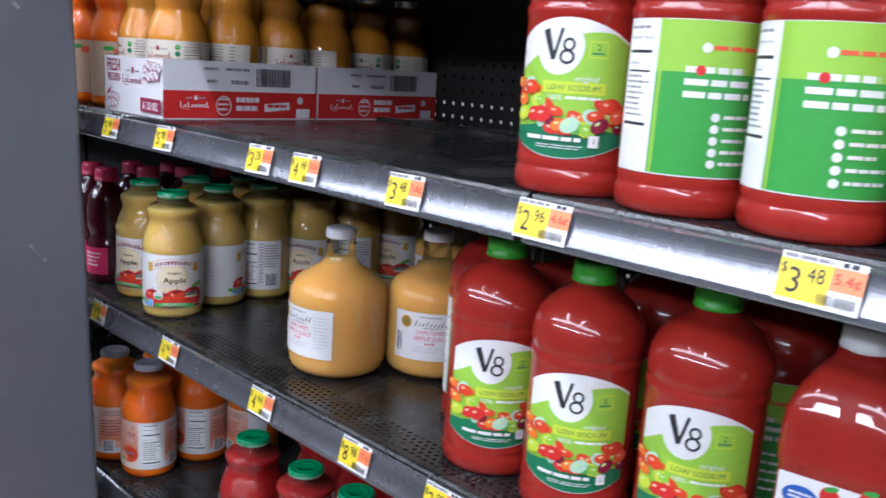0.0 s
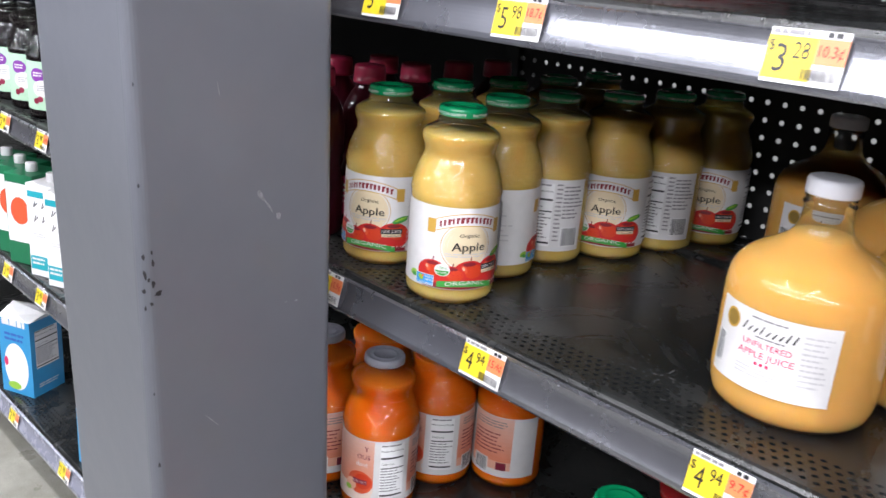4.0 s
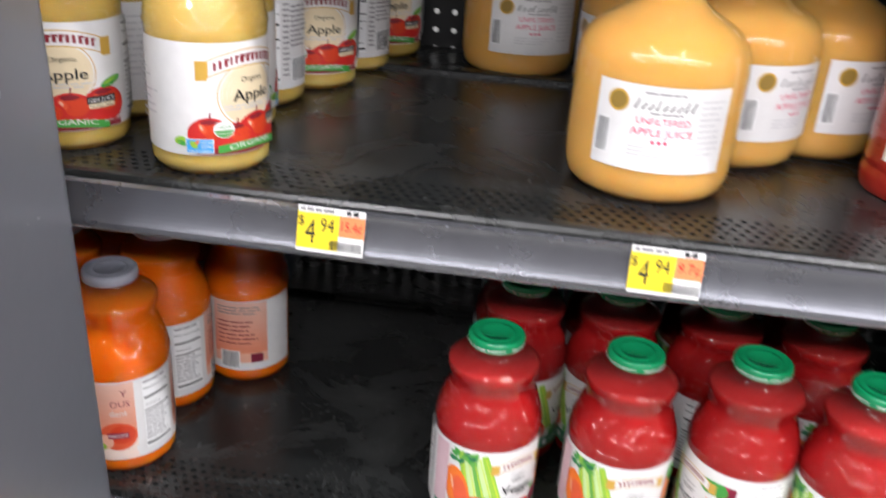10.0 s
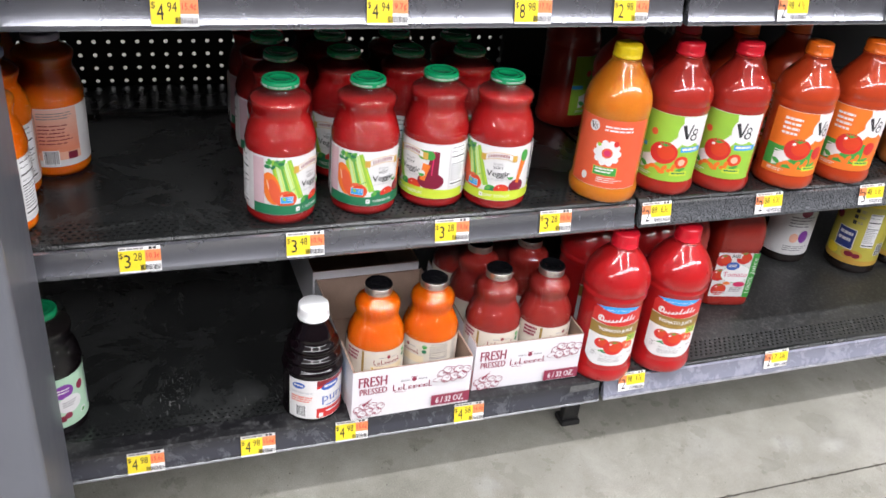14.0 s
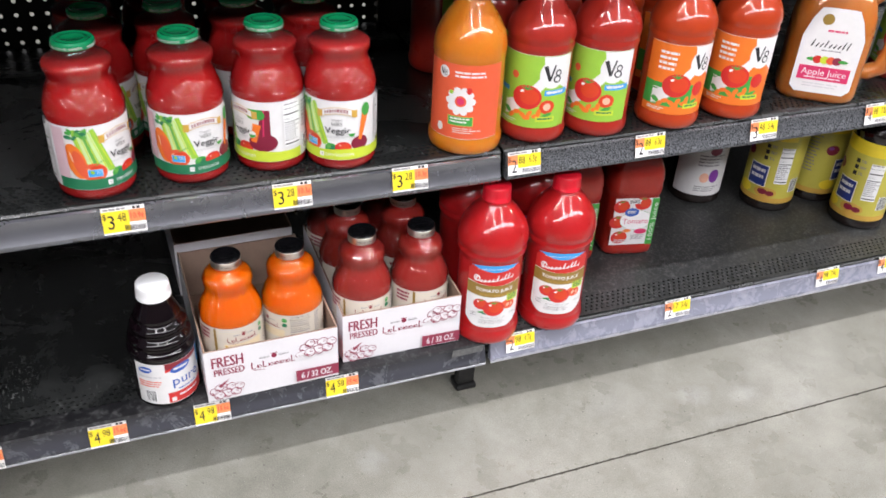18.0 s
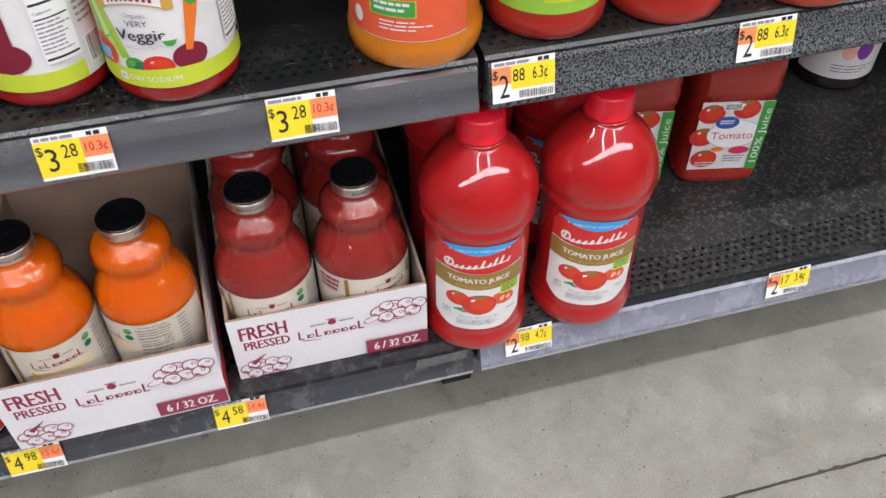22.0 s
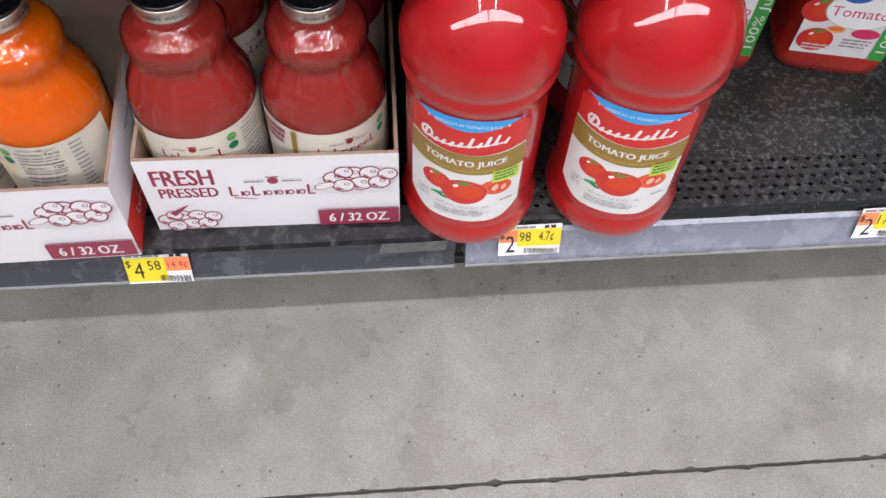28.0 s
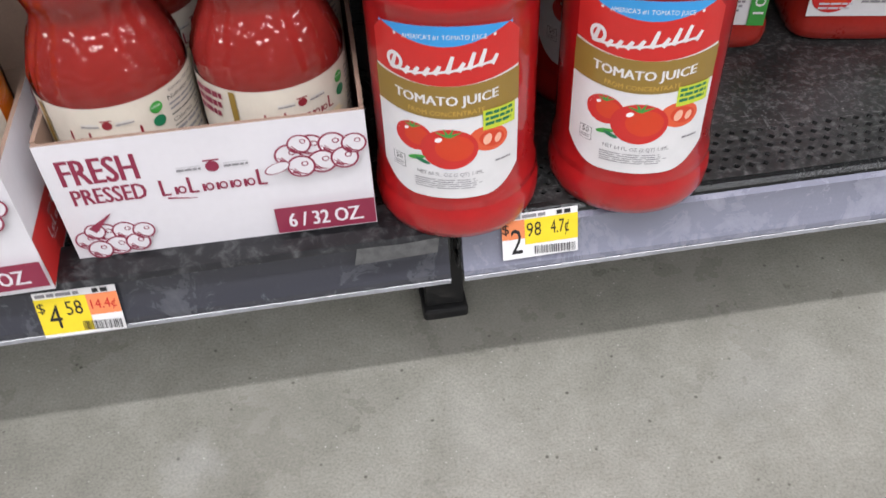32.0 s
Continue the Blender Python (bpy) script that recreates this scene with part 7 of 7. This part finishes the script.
put(carton("oat_drink_carton", "white drink carton with teal panels and a white cap", 0.07, 0.09, 0.2, WHITE, [oat_front(TEAL), oat_front(TEAL)], "cartons past the pillar"), [(-1.99, 0.07, 25), (-1.91, 0.075, 25), (-2.07, 0.17, 25), (-1.99, 0.18, 25)], Z_C)
put(carton("oat_drink_carton", "white drink carton with a coral panel and a white cap", 0.07, 0.09, 0.2, WHITE, [oat_front(CORAL), Print(0.02).nutrition(-0.03, 0.03, 0.16, 0.05)], "cartons past the pillar"), [(-1.83, 0.08, 22), (-1.75, 0.08, 22), (-1.67, 0.08, 20)], Z_C)
put(carton("oat_drink_carton", "white and green drink carton with a white cap", 0.075, 0.09, 0.2, DKGREEN, [Print(0.02).band(WHITE, -0.035, 0.035, 0.18, 0.05).oval(CORAL, 0.0, 0.12, 0.025, 0.03), Print(0.02).band(WHITE, -0.04, 0.04, 0.17, 0.05)], "cartons past the pillar"), [(-2.09, 0.065, 25), (-2.17, 0.07, 25), (-2.25, 0.07, 25)], Z_C)
MILKBLUE = ink("milkblue", (0.04, 0.28, 0.55))
p1 = Print(0.02).oval(WHITE, 0.0, 0.07, 0.036, 0.06).lines(PAPER, -0.035, 0.035, 0.19, 0.17, 1, 0.8, 0.1).lines(BLUE, -0.03, 0.03, 0.155, 0.13, 2, 0.5, 0.2).oval(LIME, -0.01, 0.02, 0.02, 0.01).oval(PINK, -0.03, 0.08, 0.006, 0.012)
p2 = Print(0.02).nutrition(-0.034, 0.034, 0.165, 0.07).lines(PAPER, -0.03, 0.03, 0.03, 0.018, 2, 0.5, 0.2)
put(carton("milk_carton", "sky-blue milk carton with a white folded top", 0.095, 0.095, 0.19, MILKBLUE, [p1, p2], "blue cartons past the pillar", gable=True), [(-2.19, 0.055, 24), (-1.775, 0.06, 10)], Z_D)
put(carton("pudding_carton", "white and blue shelf carton", 0.07, 0.07, 0.15, WHITE, [Print(0.02).band(BLUE, -0.035, 0.035, 0.145, 0.11).oval(PEACH, 0.0, 0.07, 0.02, 0.02), Print(0.02).band(BLUE, -0.035, 0.035, 0.145, 0.12)], "small cartons past the pillar"), [(-2.22, 0.22, 20), (-2.13, 0.24, 20), (-2.04, 0.25, 20)], Z_D)


# ---------------------------------------------------------------- shelf tickets
def ticket(x, y, z, big, small, unit, flipped, tilt=0.0, w=0.055, h=0.037):
    """A price ticket: yellow and orange fields, price figures, unit price and bar code."""
    unit = unit.replace("c", "\u00a2")
    ob = thing("price_ticket", "%s paper price ticket in the shelf-edge strip" % ("orange and yellow" if flipped else "yellow and orange"), "price tag", "price tickets")
    sheet = Print(1.0, 0.0)
    sheet.h = 0.0004
    sheet.band(TAGPAPER, 0, w, 0, -h)
    card = sheet.flat_front("card", ob, 0.0)
    p = Print(1.0, 0.00009)
    p.h = 0.0006
    a = w * 0.62
    top, low = -h * 0.14, -h * 0.93
    if flipped:
        p.band(TAGORANGE, 0.0, w * 0.3, top, -h * 0.55).band(YELLOW, w * 0.3, w, top, -h * 0.7)
        p.text(BLACK, big, w * 0.19, -h * 0.6, h * 0.8, w * 0.15).text(BLACK, small, w * 0.42, -h * 0.37, h * 0.44, w * 0.19).text(BLACK, unit, w * 0.76, -h * 0.37, h * 0.42, w * 0.24)
        p.text(BLACK, "$", w * 0.05, -h * 0.3, h * 0.3)
        u0, u1 = w * 0.42, w * 0.96
        bt, bb = -h * 0.74, -h * 0.92
    else:
        p.band(YELLOW, 0.0, a, top, low).band(TAGORANGE, a, w, top, -h * 0.6)
        p.text(BLACK, "$", w * 0.06, -h * 0.32, h * 0.3).text(BLACK, big, w * 0.2, -h * 0.54, h * 0.74, w * 0.15).text(BLACK, small, w * 0.45, -h * 0.38, h * 0.44, w * 0.2)
        p.text(RED, unit, w * 0.81, -h * 0.36, h * 0.3, w * 0.3)
        u0, u1 = w * 0.5, w * 0.97
        bt, bb = -h * 0.7, -h * 0.9
    p.lines(GREYTXT, 0.002, w * 0.62, -h * 0.03, -h * 0.11, 1, 0.9, 0.2, int(x * 1000) % 97).band(BLACK, w * 0.72, w * 0.79, -h * 0.02, -h * 0.11).band(BLACK, w * 0.82, w * 0.9, -h * 0.02, -h * 0.11)
    rnd = random.Random(int((x + 5) * 1000))
    u = u0
    while u < u1:
        bw = rnd.choice((0.0003, 0.0005, 0.0008))
        p.section("barcode").band(BLACK, u, u + bw, bt, bb).section()
        u += bw + rnd.choice((0.0004, 0.0007))
    p.flat_front("ticket_colour", card, 0.0)
    ob.matrix_basis = pose(x, y, z, -15.0, tilt, 0)
    return ob


TA, TB, TC, TD = 0.0050, 0.0110, 0.0050, -0.0180
for x, big, small, unit in ((-0.897, "5", "98", "18.7c"), (-0.717, "5", "98", "18.7c"), (-0.463, "3", "28", "10.3c"), (-0.364, "4", "98", "15.6c"), (-0.183, "3", "48", "7.6c")):
    ticket(x, TA, Z_A - 0.005, big, small, unit, False, -1.0)
for x, big, small, unit in ((0.003, "2", "96", "4.6c"), (0.261, "3", "48", "5.4c")):
    ticket(x, TA, Z_A - 0.004, big, small, unit, False, 0.5, 0.062)
for x, big, small, unit in ((-0.992, "3", "48", "10.9c"), (-0.734, "4", "94", "15.4c"), (-0.47, "4", "94", "9.7c"), (-0.264, "8", "98", "17.7c"), (-0.112, "2", "98", "4.7c")):
    ticket(x, TB, Z_B - 0.004, big, small, unit, False, 0.6)
for x, big, small, unit in ((0.167, "2", "98", "4.7c"), (0.376, "2", "88", "6.3c"), (0.62, "2", "88", "6.3c")):
    ticket(x, TB, Z_B - 0.003, big, small, unit, True, -0.6)
for x, big, small, unit in ((-0.8, "3", "28", "10.3c"), (-0.572, "3", "48", "10.9c"), (-0.346, "3", "28", "10.3c"), (-0.171, "3", "28", "10.3c")):
    ticket(x, TC, Z_C - 0.002 + 0.004 * min(0.0, x + 0.3) / 0.5, big, small, unit, False, 0.4)
for x, big, small, unit in ((0.014, "2", "88", "6.3c"), (0.239, "2", "88", "6.3c"), (0.464, "3", "48", "5.4c"), (0.712, "4", "98", "7.8c")):
    ticket(x, TC, Z_C - 0.002, big, small, unit, True, -0.5)
for x, big, small, unit in ((-0.965, "4", "98", "15.6c"), (-0.82, "4", "98", "15.6c"), (-0.647, "4", "98", "15.6c"), (-0.492, "4", "98", "15.6c"), (-0.282, "4", "58", "14.4c")):
    ticket(x, TD, Z_D - 0.0085, big, small, unit, False, 0.8)
for x, big, small, unit in ((0.041, "2", "98", "4.7c"), (0.367, "2", "17", "3.4c"), (0.721, "4", "98", "7.8c"), (0.88, "4", "98", "7.8c")):
    ticket(x, TD + 0.0033, Z_D + 0.0025, big, small, unit, True, -0.8)
for x, zz in ((-1.87, Z_B), (-2.06, Z_B), (-2.13, Z_C), (-1.945, Z_C), (-1.75, Z_C)):
    ticket(x, TA if zz != Z_B else TB, zz - 0.004, "3", "48", "5.4c", False)
for x in (-2.14, -1.855, -1.7):
    ticket(x, TD, Z_D - 0.006, "2", "98", "4.6c", False)
